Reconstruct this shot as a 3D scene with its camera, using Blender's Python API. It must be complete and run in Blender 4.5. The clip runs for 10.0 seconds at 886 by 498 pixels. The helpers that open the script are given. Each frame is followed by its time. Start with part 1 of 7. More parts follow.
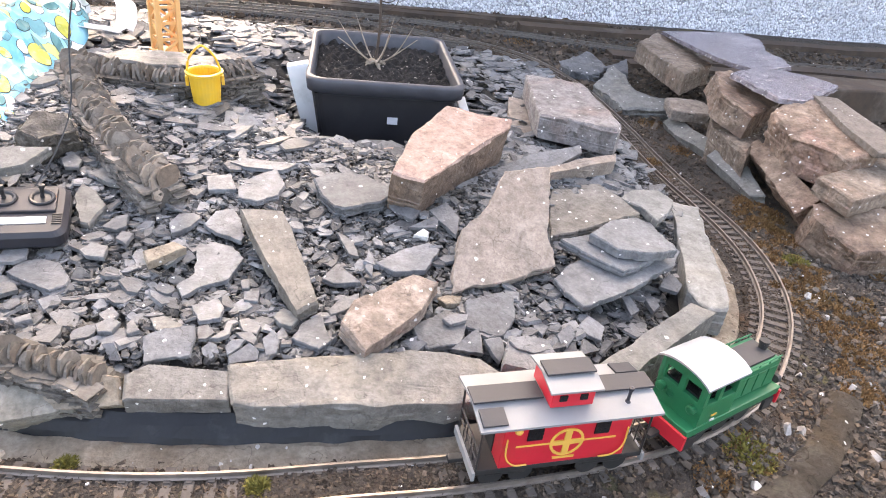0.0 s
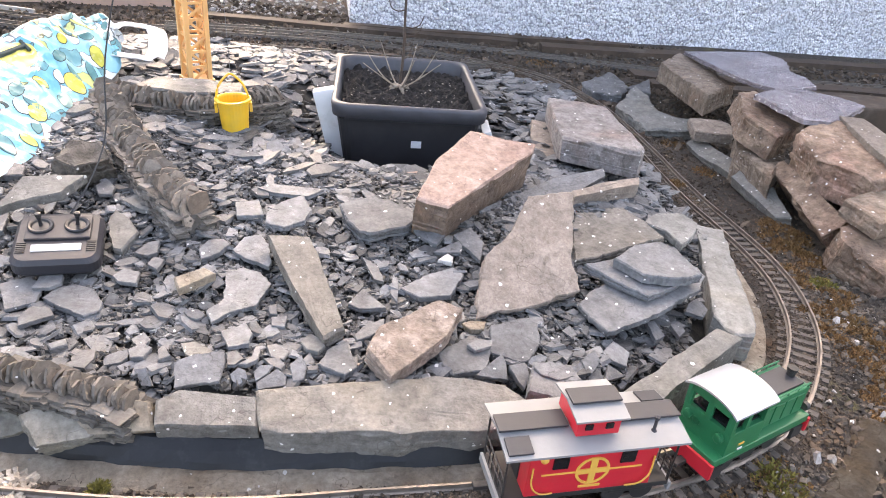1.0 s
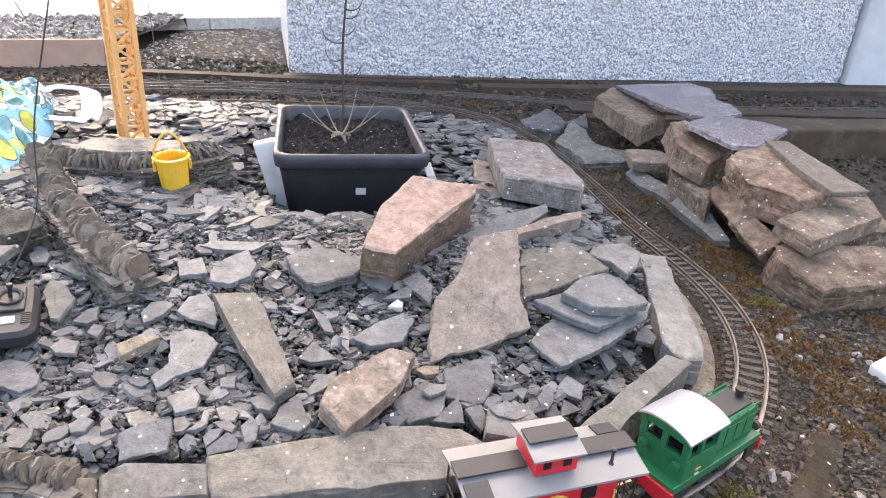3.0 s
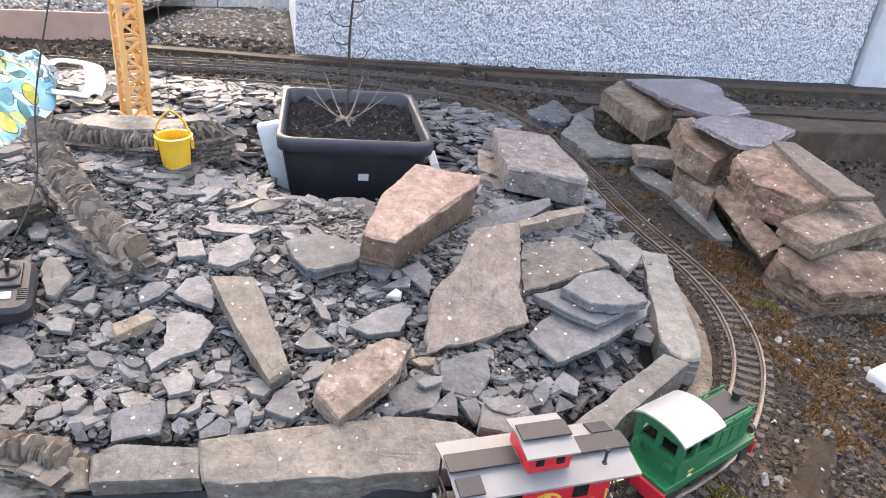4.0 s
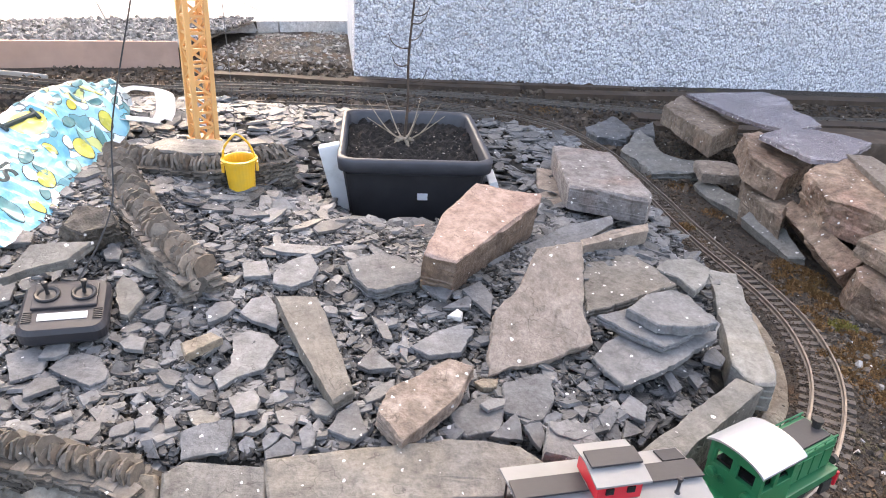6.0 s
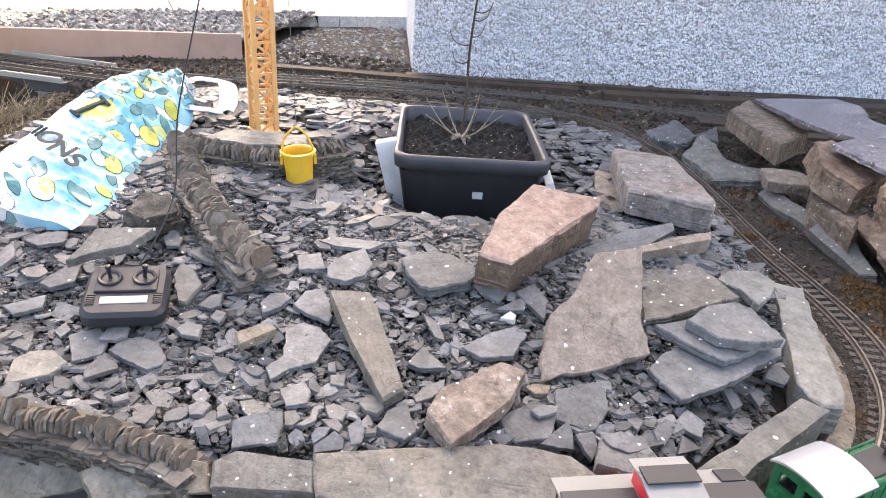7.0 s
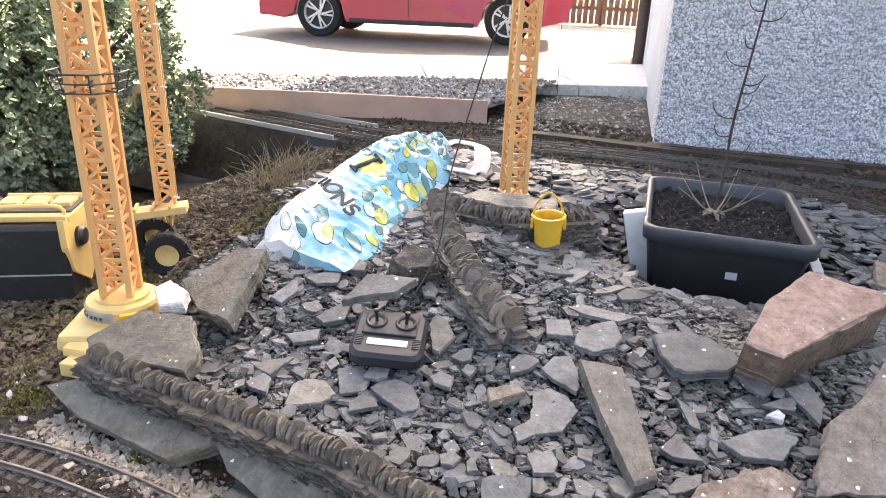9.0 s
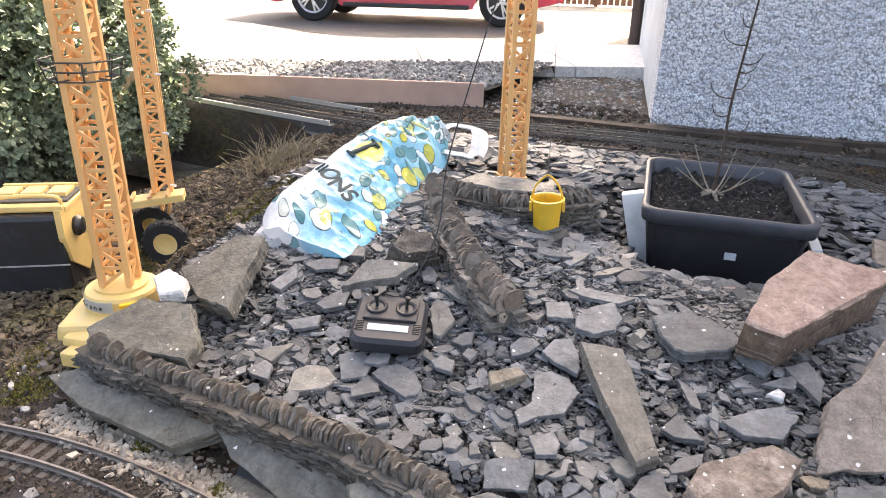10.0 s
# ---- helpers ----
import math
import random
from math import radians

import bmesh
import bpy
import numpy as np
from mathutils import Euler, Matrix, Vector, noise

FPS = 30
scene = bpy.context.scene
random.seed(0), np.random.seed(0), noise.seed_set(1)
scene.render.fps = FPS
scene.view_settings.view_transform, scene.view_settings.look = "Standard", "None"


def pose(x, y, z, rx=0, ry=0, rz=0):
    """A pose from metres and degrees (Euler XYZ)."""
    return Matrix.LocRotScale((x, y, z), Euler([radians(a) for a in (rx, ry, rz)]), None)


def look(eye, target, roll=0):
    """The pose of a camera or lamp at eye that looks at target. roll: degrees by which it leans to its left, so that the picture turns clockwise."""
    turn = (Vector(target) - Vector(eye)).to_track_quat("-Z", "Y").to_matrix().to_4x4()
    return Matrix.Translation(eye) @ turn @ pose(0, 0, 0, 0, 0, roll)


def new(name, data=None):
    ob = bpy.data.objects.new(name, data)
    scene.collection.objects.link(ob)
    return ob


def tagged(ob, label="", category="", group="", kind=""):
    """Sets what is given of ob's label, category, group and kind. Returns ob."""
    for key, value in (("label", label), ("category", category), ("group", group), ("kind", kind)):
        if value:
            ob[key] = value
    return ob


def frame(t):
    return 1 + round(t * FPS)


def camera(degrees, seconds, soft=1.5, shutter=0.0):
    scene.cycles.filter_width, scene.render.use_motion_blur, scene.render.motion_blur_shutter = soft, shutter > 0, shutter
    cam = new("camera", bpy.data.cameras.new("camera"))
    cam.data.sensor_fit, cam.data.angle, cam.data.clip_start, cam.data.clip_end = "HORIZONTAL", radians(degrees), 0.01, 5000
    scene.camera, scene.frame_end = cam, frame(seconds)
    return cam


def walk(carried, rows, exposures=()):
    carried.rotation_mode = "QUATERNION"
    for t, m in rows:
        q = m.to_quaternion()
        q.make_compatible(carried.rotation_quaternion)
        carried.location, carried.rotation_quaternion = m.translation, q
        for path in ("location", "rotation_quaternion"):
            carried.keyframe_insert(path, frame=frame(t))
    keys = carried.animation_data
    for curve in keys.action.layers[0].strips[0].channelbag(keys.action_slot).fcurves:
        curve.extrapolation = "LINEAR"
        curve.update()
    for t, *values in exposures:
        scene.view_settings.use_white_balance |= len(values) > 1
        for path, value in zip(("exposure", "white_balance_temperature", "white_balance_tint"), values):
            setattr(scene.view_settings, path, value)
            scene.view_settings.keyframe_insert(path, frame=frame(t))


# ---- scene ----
cam = camera(66.2, 10.0, 1.0)
PATH = [
    (0.0, (0.0001, 0.0001, 0.6143), (-0.0001, 1.2935, -0.1455), 7.22),
    (0.5, (-0.0014, -0.0020, 0.6289), (-0.0206, 1.3221, -0.0756), 6.33),
    (1.0, (-0.0054, -0.0016, 0.6297), (-0.0576, 1.3062, -0.1031), 6.02),
    (1.5, (-0.0073, -0.0025, 0.6292), (-0.0680, 1.3028, -0.1072), 6.07),
    (2.0, (-0.0075, -0.0007, 0.6269), (-0.0685, 1.3094, -0.1010), 5.49),
    (2.5, (-0.0068, 0.0033, 0.6365), (-0.0624, 1.3554, -0.0106), 4.84),
    (3.0, (0.0050, 0.0013, 0.6388), (0.0440, 1.3531, -0.0102), 4.00),
    (4.3, (0.0051, 0.0122, 0.6417), (0.0401, 1.3494, -0.0369), 6.35),
    (4.5, (0.0011, 0.0108, 0.6397), (0.0291, 1.3492, -0.0369), 6.10),
    (5.0, (-0.0034, 0.0086, 0.6404), (-0.0231, 1.3588, -0.0125), 5.05),
    (5.5, (-0.0037, 0.0108, 0.6413), (-0.0671, 1.3627, -0.0054), 3.90),
    (7.0, (-0.0187, 0.0294, 0.6370), (-0.2061, 1.3630, -0.0237), 4.15),
    (7.5, (-0.0322, 0.0271, 0.6351), (-0.3992, 1.3547, 0.0411), 2.02),
    (8.0, (-0.0525, 0.0202, 0.6378), (-0.5404, 1.3294, 0.0920), 0.58),
    (8.5, (-0.0710, 0.0158, 0.6427), (-0.6234, 1.2975, 0.0931), 1.77),
    (9.0, (-0.0904, 0.0084, 0.6392), (-0.7280, 1.2460, 0.0810), 2.15),
    (9.5, (-0.0890, 0.0102, 0.6393), (-0.7011, 1.2466, 0.0506), 1.88),
    (10.0, (-0.0934, 0.0093, 0.6385), (-0.7199, 1.2379, 0.0486), 1.41),
]
EXPOSURES = [(0, 3.98, 8150, 14), (1.5, 3.74, 8100, 14), (2.5, 3.68, 8000, 13), (5.5, 3.7, 8000, 13), (7.0, 3.6, 7950, 13), (7.5, 3.62, 7900, 12), (8.0, 3.64, 7850, 12), (8.5, 3.34, 7800, 12), (9, 3.26, 7800, 12), (10, 3.24, 7850, 12)]
walk(cam, [(t, look(eye, target, roll)) for t, eye, target, roll in PATH], EXPOSURES)

# ---- world, sun, exposure ----
world = bpy.data.worlds.new("sky")
scene.world = world
world.use_nodes = True
wn = world.node_tree.nodes
sky = wn.new("ShaderNodeTexSky")
sky.sky_type = "NISHITA"
sky.sun_disc = False
sky.sun_elevation, sky.sun_rotation = radians(34), radians(3.4)
sky.dust_density, sky.air_density, sky.ozone_density = 6.0, 0.7, 0.6
wn["Background"].inputs[1].default_value = 0.1
world.node_tree.links.new(sky.outputs[0], wn["Background"].inputs[0])
sun = new("sun", bpy.data.lights.new("sun", "SUN"))
sun.data.energy, sun.data.angle, sun.data.color = 5.0, radians(0.6), (1.0, 0.95, 0.88)
sun.matrix_world = look((0.5, 8.5, 5.74), (0, 0, 0))


# ---- materials ----
def shader(name, rough=0.8, metal=0.0):
    m = bpy.data.materials.new(name)
    m.use_nodes = True
    b = m.node_tree.nodes["Principled BSDF"]
    b.inputs["Roughness"].default_value, b.inputs["Metallic"].default_value = rough, metal
    return m, m.node_tree.nodes, m.node_tree.links, b


def mixed(nodes, links, fac, a, b, how="MIX"):
    n = nodes.new("ShaderNodeMix")
    n.data_type, n.blend_type = "RGBA", how
    for socket, v in ((n.inputs[0], fac), (n.inputs[6], a), (n.inputs[7], b)):
        if isinstance(v, bpy.types.NodeSocket):
            links.new(v, socket)
        elif isinstance(v, tuple):
            socket.default_value = (*v, 1)
        else:
            socket.default_value = v
    return n.outputs[2]


def ramp(nodes, links, fac, lo, hi):
    n = nodes.new("ShaderNodeMapRange")
    n.inputs[1].default_value, n.inputs[2].default_value = lo, hi
    links.new(fac, n.inputs[0])
    return n.outputs[0]


def place(nodes, links, shift=True):
    """Object coordinates in metres, moved by a chance amount for each object."""
    co = nodes.new("ShaderNodeTexCoord").outputs["Object"]
    if not shift:
        return co
    rnd = nodes.new("ShaderNodeObjectInfo").outputs["Random"]
    mul = nodes.new("ShaderNodeMath")
    mul.operation = "MULTIPLY"
    mul.inputs[1].default_value = 37.0
    links.new(rnd, mul.inputs[0])
    add = nodes.new("ShaderNodeVectorMath")
    links.new(co, add.inputs[0])
    links.new(mul.outputs[0], add.inputs[1])
    return add.outputs[0]


def noise_of(nodes, links, co, scale, detail=4.0, rough=0.6):
    n = nodes.new("ShaderNodeTexNoise")
    n.inputs["Scale"].default_value, n.inputs["Detail"].default_value, n.inputs["Roughness"].default_value = scale, detail, rough
    links.new(co, n.inputs["Vector"])
    return n.outputs[0]


def bump(nodes, links, b, height, strength=0.4, distance=0.002):
    n = nodes.new("ShaderNodeBump")
    n.inputs["Strength"].default_value, n.inputs["Distance"].default_value = strength, distance
    links.new(height, n.inputs["Height"])
    links.new(n.outputs[0], b.inputs["Normal"])


def math_node(nodes, links, how, a, b=None):
    n = nodes.new("ShaderNodeMath")
    n.operation = how
    for socket, v in zip(n.inputs, (a, b)):
        if isinstance(v, bpy.types.NodeSocket):
            links.new(v, socket)
        elif v is not None:
            socket.default_value = v
    return n.outputs[0]


def stone_material(name, dark, light, stain, specks=0.12, rough=0.55, island=False, fine=160.0, shift=True, relief=0.5, crags=0.0):
    """Split stone: two scales of colour, rusty stains, splashes of pale lime (with painted glare on the purple slate),
    thin cleaved steps and fine relief.
    """
    m, n, l, b = shader(name, rough)
    b.inputs["Specular IOR Level"].default_value = 0.25 if rough > 0.2 else 0.5
    co = place(n, l, shift)
    base = mixed(n, l, ramp(n, l, noise_of(n, l, co, 14.0), 0.3, 0.7), dark, light)
    base = mixed(n, l, ramp(n, l, noise_of(n, l, co, 6.0, 4.0, 0.65), 0.52, 0.7), base, stain)
    grain = noise_of(n, l, co, fine, 5.0, 0.7)
    # dark blots in the relief's hollows: crevice dirt with shade put into the colour
    blot = noise_of(n, l, co, 48.0, 4.0, 0.65)
    base = mixed(n, l, 0.5 + 0.35 * crags, base, mixed(n, l, ramp(n, l, blot, 0.33, 0.64), (0.5, 0.48, 0.46), (1.25, 1.25, 1.25)), "MULTIPLY")
    base = mixed(n, l, 0.45, base, mixed(n, l, ramp(n, l, grain, 0.34, 0.64), (0.5, 0.5, 0.5), (1.2, 1.2, 1.2)), "MULTIPLY")
    # cleaved steps: thin layers broken away, with a dark line where one ends
    steps = math_node(n, l, "MULTIPLY", noise_of(n, l, co, 7.0, 5.0, 0.5), 5.0)
    level, frac = math_node(n, l, "FLOOR", steps), math_node(n, l, "FRACT", steps)
    if not island:
        base = mixed(n, l, 0.7, base, mixed(n, l, ramp(n, l, frac, 0.0, 0.03), (0.35, 0.33, 0.31), (1.0, 1.0, 1.0)), "MULTIPLY")
    rnd = n.new("ShaderNodeNewGeometry").outputs["Random Per Island"] if island else n.new("ShaderNodeObjectInfo").outputs["Random"]
    hsv = n.new("ShaderNodeHueSaturation")
    l.new(base, hsv.inputs["Color"])
    val = n.new("ShaderNodeMapRange")
    val.inputs[3].default_value, val.inputs[4].default_value = (0.5, 1.4) if island else (0.74, 1.2)
    l.new(rnd, val.inputs[0])
    l.new(val.outputs[0], hsv.inputs["Value"])
    base = hsv.outputs[0]
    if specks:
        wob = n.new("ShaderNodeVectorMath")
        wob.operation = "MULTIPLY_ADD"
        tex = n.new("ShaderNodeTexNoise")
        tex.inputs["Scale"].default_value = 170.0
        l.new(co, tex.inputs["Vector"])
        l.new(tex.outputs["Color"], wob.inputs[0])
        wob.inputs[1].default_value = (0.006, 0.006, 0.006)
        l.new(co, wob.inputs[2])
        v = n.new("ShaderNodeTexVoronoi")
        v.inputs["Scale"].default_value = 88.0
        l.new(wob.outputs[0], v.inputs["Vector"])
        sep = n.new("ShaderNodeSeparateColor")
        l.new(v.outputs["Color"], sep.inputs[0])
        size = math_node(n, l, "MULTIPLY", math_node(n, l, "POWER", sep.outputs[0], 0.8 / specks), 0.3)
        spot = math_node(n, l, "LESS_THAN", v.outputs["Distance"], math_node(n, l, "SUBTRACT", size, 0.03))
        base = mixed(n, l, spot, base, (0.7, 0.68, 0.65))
    l.new(base, b.inputs["Base Color"])
    height = math_node(n, l, "ADD", math_node(n, l, "MULTIPLY", level, 0.0 if island else 0.5), grain)
    height = math_node(n, l, "ADD", height, math_node(n, l, "MULTIPLY", blot, 0.7 + 3.0 * crags))
    bump(n, l, b, height, relief, 0.003 + 0.003 * crags)
    return m


def plain_material(name, colour, rough=0.5, metal=0.0, vary=0.25, scale=40.0, dirt=None, relief=0.15, shift=True):
    """Paint, plastic or metal with a little soiling."""
    m, n, l, b = shader(name, rough, metal)
    co = place(n, l, shift)
    big = noise_of(n, l, co, scale, 5.0)
    low = tuple(c * (1 - vary) for c in colour)
    base = mixed(n, l, ramp(n, l, big, 0.3, 0.7), low, colour)
    if dirt:
        base = mixed(n, l, ramp(n, l, noise_of(n, l, co, scale * 0.4, 6.0, 0.7), 0.55, 0.8), base, dirt)
    l.new(base, b.inputs["Base Color"])
    r = n.new("ShaderNodeMapRange")
    r.inputs[3].default_value, r.inputs[4].default_value = max(0.05, rough - 0.12), min(1.0, rough + 0.12)
    l.new(big, r.inputs[0])
    l.new(r.outputs[0], b.inputs["Roughness"])
    bump(n, l, b, noise_of(n, l, co, scale * 6, 3.0), relief, 0.001)
    return m


def soil_material(name, dark, light, moss, rust, moss_at=0.55):
    m, n, l, b = shader(name, 0.95)
    co = place(n, l, False)
    base = mixed(n, l, ramp(n, l, noise_of(n, l, co, 45.0, 6.0, 0.7), 0.3, 0.7), dark, light)
    base = mixed(n, l, ramp(n, l, noise_of(n, l, co, 3.2, 5.0, 0.65), moss_at, moss_at + 0.12), base, rust)
    base = mixed(n, l, ramp(n, l, noise_of(n, l, co, 5.5, 5.0, 0.7), moss_at + 0.05, moss_at + 0.15), base, moss)
    grain = noise_of(n, l, co, 220.0, 4.0, 0.7)
    base = mixed(n, l, 0.7, base, mixed(n, l, ramp(n, l, grain, 0.3, 0.75), (0.3, 0.3, 0.3), (1.0, 1.0, 1.0)), "MULTIPLY")
    l.new(base, b.inputs["Base Color"])
    bump(n, l, b, grain, 0.9, 0.006)
    return m


STONE = {
    "slate": stone_material("blue_grey_slate", (0.135, 0.139, 0.141), (0.215, 0.22, 0.223), (0.18, 0.176, 0.166), 0.14, 0.5),
    "grey": stone_material("grey_stone", (0.17, 0.168, 0.154), (0.26, 0.256, 0.237), (0.23, 0.216, 0.184), 0.19),
    "olive": stone_material("olive_grey_stone", (0.13, 0.122, 0.1), (0.235, 0.222, 0.188), (0.18, 0.155, 0.115), 0.1, crags=0.4),
    "greybrown": stone_material("grey_brown_stone", (0.145, 0.137, 0.122), (0.235, 0.223, 0.2), (0.19, 0.172, 0.14), 0.16, crags=0.4),
    "brown": stone_material("brown_sandstone", (0.2, 0.166, 0.137), (0.285, 0.238, 0.198), (0.19, 0.157, 0.13), 0.13, crags=0.3),
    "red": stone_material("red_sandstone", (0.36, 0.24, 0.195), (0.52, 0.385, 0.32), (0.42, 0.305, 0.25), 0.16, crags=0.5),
    # darker brown, for the sides of the red block
    "rust": stone_material("dark_brown_stone", (0.15, 0.11, 0.085), (0.26, 0.195, 0.15), (0.2, 0.135, 0.09), 0.08, crags=0.5),
    "greyred": stone_material("grey_and_pink_stone", (0.17, 0.155, 0.147), (0.31, 0.287, 0.275), (0.23, 0.175, 0.155), 0.16, crags=0.7),
    "tanbrown": stone_material("rough_tan_stone", (0.15, 0.097, 0.07), (0.35, 0.262, 0.195), (0.31, 0.195, 0.148), 0.2, crags=1.0),
    "pilebrown": stone_material("rough_grey_tan_stone", (0.14, 0.107, 0.083), (0.31, 0.25, 0.196), (0.24, 0.165, 0.12), 0.2, crags=1.0),
    "tan": stone_material("tan_sandstone", (0.22, 0.182, 0.135), (0.33, 0.28, 0.215), (0.2, 0.15, 0.1), 0.08, crags=0.4),
    "beige": stone_material("beige_grey_stone", (0.2, 0.182, 0.155), (0.3, 0.275, 0.236), (0.25, 0.225, 0.19), 0.13),
    "lichen": stone_material("lichen_crusted_stone", (0.15, 0.118, 0.095), (0.26, 0.208, 0.17), (0.35, 0.3, 0.255), 0.32, crags=0.8),
    "darkrock": stone_material("dark_rock", (0.09, 0.082, 0.07), (0.18, 0.16, 0.135), (0.15, 0.12, 0.085), 0.05, crags=0.8),
    "plaster": stone_material("white_plaster", (0.5, 0.48, 0.44), (0.75, 0.73, 0.7), (0.35, 0.3, 0.24), 0.1),
    # Pale stain and extra specks put the glare into colour; some specks are lime.
    "purple": stone_material("wet_purple_slate_with_glare", (0.13, 0.11, 0.13), (0.25, 0.22, 0.25), (0.36, 0.33, 0.36), 0.7, 0.12, relief=0.9),
}
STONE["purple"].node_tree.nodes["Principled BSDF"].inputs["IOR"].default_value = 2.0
CHIP = stone_material("slate_chips", (0.1, 0.104, 0.106), (0.215, 0.221, 0.224), (0.165, 0.16, 0.148), 0.05, 0.5, True, 200.0, False)
DARK_CHIP = stone_material("dark_slate_grit", (0.05, 0.05, 0.049), (0.15, 0.151, 0.148), (0.11, 0.098, 0.084), 0.05, 0.55, True, 200.0, False)
GRIT = stone_material("grit", (0.045, 0.034, 0.025), (0.15, 0.118, 0.09), (0.11, 0.07, 0.04), 0.1, 0.9, True, 200.0, False)
PEBBLE = stone_material("pale_pebbles", (0.2, 0.19, 0.18), (0.5, 0.48, 0.45), (0.25, 0.22, 0.19), 0.1, 0.85, True, 200.0, False)
SOIL = soil_material("garden_soil", (0.032, 0.025, 0.019), (0.1, 0.08, 0.063), (0.12, 0.105, 0.03), (0.11, 0.058, 0.025))
BEDDING = stone_material("slate_grit", (0.025, 0.025, 0.024), (0.06, 0.06, 0.056), (0.05, 0.042, 0.032), 0.0, 0.9, False, 90.0, False, 1.0)


# ---- helpers for meshes ----
def mesh_object(name, verts, faces, material, parent=None, smooth=False):
    me = bpy.data.meshes.new(name)
    me.from_pydata([tuple(v) for v in verts], [], faces)
    me.materials.append(material)
    if smooth:
        me.shade_smooth()
    ob = new(name, me)
    ob.parent = parent
    return ob


def part(name, bm, material, parent=None, label="", smooth=False):
    """Links a bmesh as one mesh object under a thing or a part."""
    me = bpy.data.meshes.new(name)
    bmesh.ops.recalc_face_normals(bm, faces=bm.faces)
    bm.to_mesh(me)
    bm.free()
    me.materials.append(material)
    if smooth:
        me.shade_smooth()
    ob = new(name, me)
    ob.parent = parent
    if label:
        ob["label"] = label
    return ob


def thing(name, m, label, category, group="", kind=""):
    ob = new(name)
    ob.matrix_world = m
    ob.empty_display_size = 0.05
    return tagged(ob, label, category, group, kind)


def add_box(bm, size, m=Matrix(), bevel=0.0, taper=1.0):
    """A box centred on m's origin; taper: the top's size against the bottom's."""
    x, y, z = (s / 2 for s in size)
    vs = [bm.verts.new(m @ Vector((sx * x * (taper if sz > 0 else 1), sy * y * (taper if sz > 0 else 1), sz * z)))
          for sz in (-1, 1) for sx, sy in ((-1, -1), (1, -1), (1, 1), (-1, 1))]
    fs = [bm.faces.new([vs[i] for i in f]) for f in ((3, 2, 1, 0), (4, 5, 6, 7), (0, 1, 5, 4), (1, 2, 6, 5), (2, 3, 7, 6), (3, 0, 4, 7))]
    if bevel:
        bmesh.ops.bevel(bm, geom=list({e for f in fs for e in f.edges}), offset=bevel, segments=2, profile=0.6, affect="EDGES")
    return bm


def box(size, m=Matrix(), bevel=0.0, taper=1.0):
    return add_box(bmesh.new(), size, m, bevel, taper)


def add_rod(bm, a, b, r, r2=None, sides=6):
    a, b = Vector(a), Vector(b)
    d = b - a
    m = Matrix.Translation((a + b) / 2) @ d.to_track_quat("Z", "Y").to_matrix().to_4x4()
    bmesh.ops.create_cone(bm, cap_ends=True, segments=sides, radius1=r, radius2=r if r2 is None else r2, depth=d.length, matrix=m)
    return bm


def add_lathe(bm, profile, m=Matrix(), sides=24):
    """A turned shape from (radius, height) pairs, closed where the radius is nil."""
    rings = []
    for r, z in profile:
        rings.append([bm.verts.new(m @ Vector((r * math.cos(a), r * math.sin(a), z))) for a in (2 * math.pi * k / sides for k in range(sides))] if r > 1e-6 else [bm.verts.new(m @ Vector((0, 0, z)))])
    for p, q in zip(rings, rings[1:]):
        for k in range(sides):
            j = (k + 1) % sides
            if len(p) == 1 and len(q) > 1:
                bm.faces.new((p[0], q[k], q[j]))
            elif len(q) == 1 and len(p) > 1:
                bm.faces.new((p[k], p[j], q[0]))
            elif len(p) > 1:
                bm.faces.new((p[k], p[j], q[j], q[k]))
    return bm


def curve_points(points, step):
    """A smooth line through the points, in even steps."""
    p = [Vector((*q, 0.0)[:3]) for q in points]
    p = [2 * p[0] - p[1], *p, 2 * p[-1] - p[-2]]
    fine = []
    for i in range(1, len(p) - 2):
        for k in range(24):
            u = k / 24
            fine.append(0.5 * (2 * p[i] + (p[i + 1] - p[i - 1]) * u + (2 * p[i - 1] - 5 * p[i] + 4 * p[i + 1] - p[i + 2]) * u * u + (3 * (p[i] - p[i + 1]) + p[i + 2] - p[i - 1]) * u ** 3))
    fine.append(p[-2])
    out, left = [fine[0]], step
    for a, b in zip(fine, fine[1:]):
        d = (b - a).length
        while d >= left:
            a = a + (b - a) * (left / d)
            d = (b - a).length
            out.append(a)
            left = step
        left -= d
    return out


def sweep(bm, points, profile, caps=True):
    """Runs a profile of (across, up) pairs along a line."""
    rings = []
    for i, p in enumerate(points):
        d = (points[min(i + 1, len(points) - 1)] - points[max(i - 1, 0)])
        side = Vector((d.y, -d.x, 0)).normalized()
        rings.append([bm.verts.new(p + side * a + Vector((0, 0, u))) for a, u in profile])
    n = len(profile)
    for p, q in zip(rings, rings[1:]):
        for k in range(n):
            bm.faces.new((p[k], p[(k + 1) % n], q[(k + 1) % n], q[k]))
    if caps:
        bm.faces.new(rings[0]), bm.faces.new(rings[-1])
    return bm


def ease(v, lo, hi):
    u = min(1.0, max(0.0, (v - lo) / (hi - lo)))
    return u * u * (3 - 2 * u)


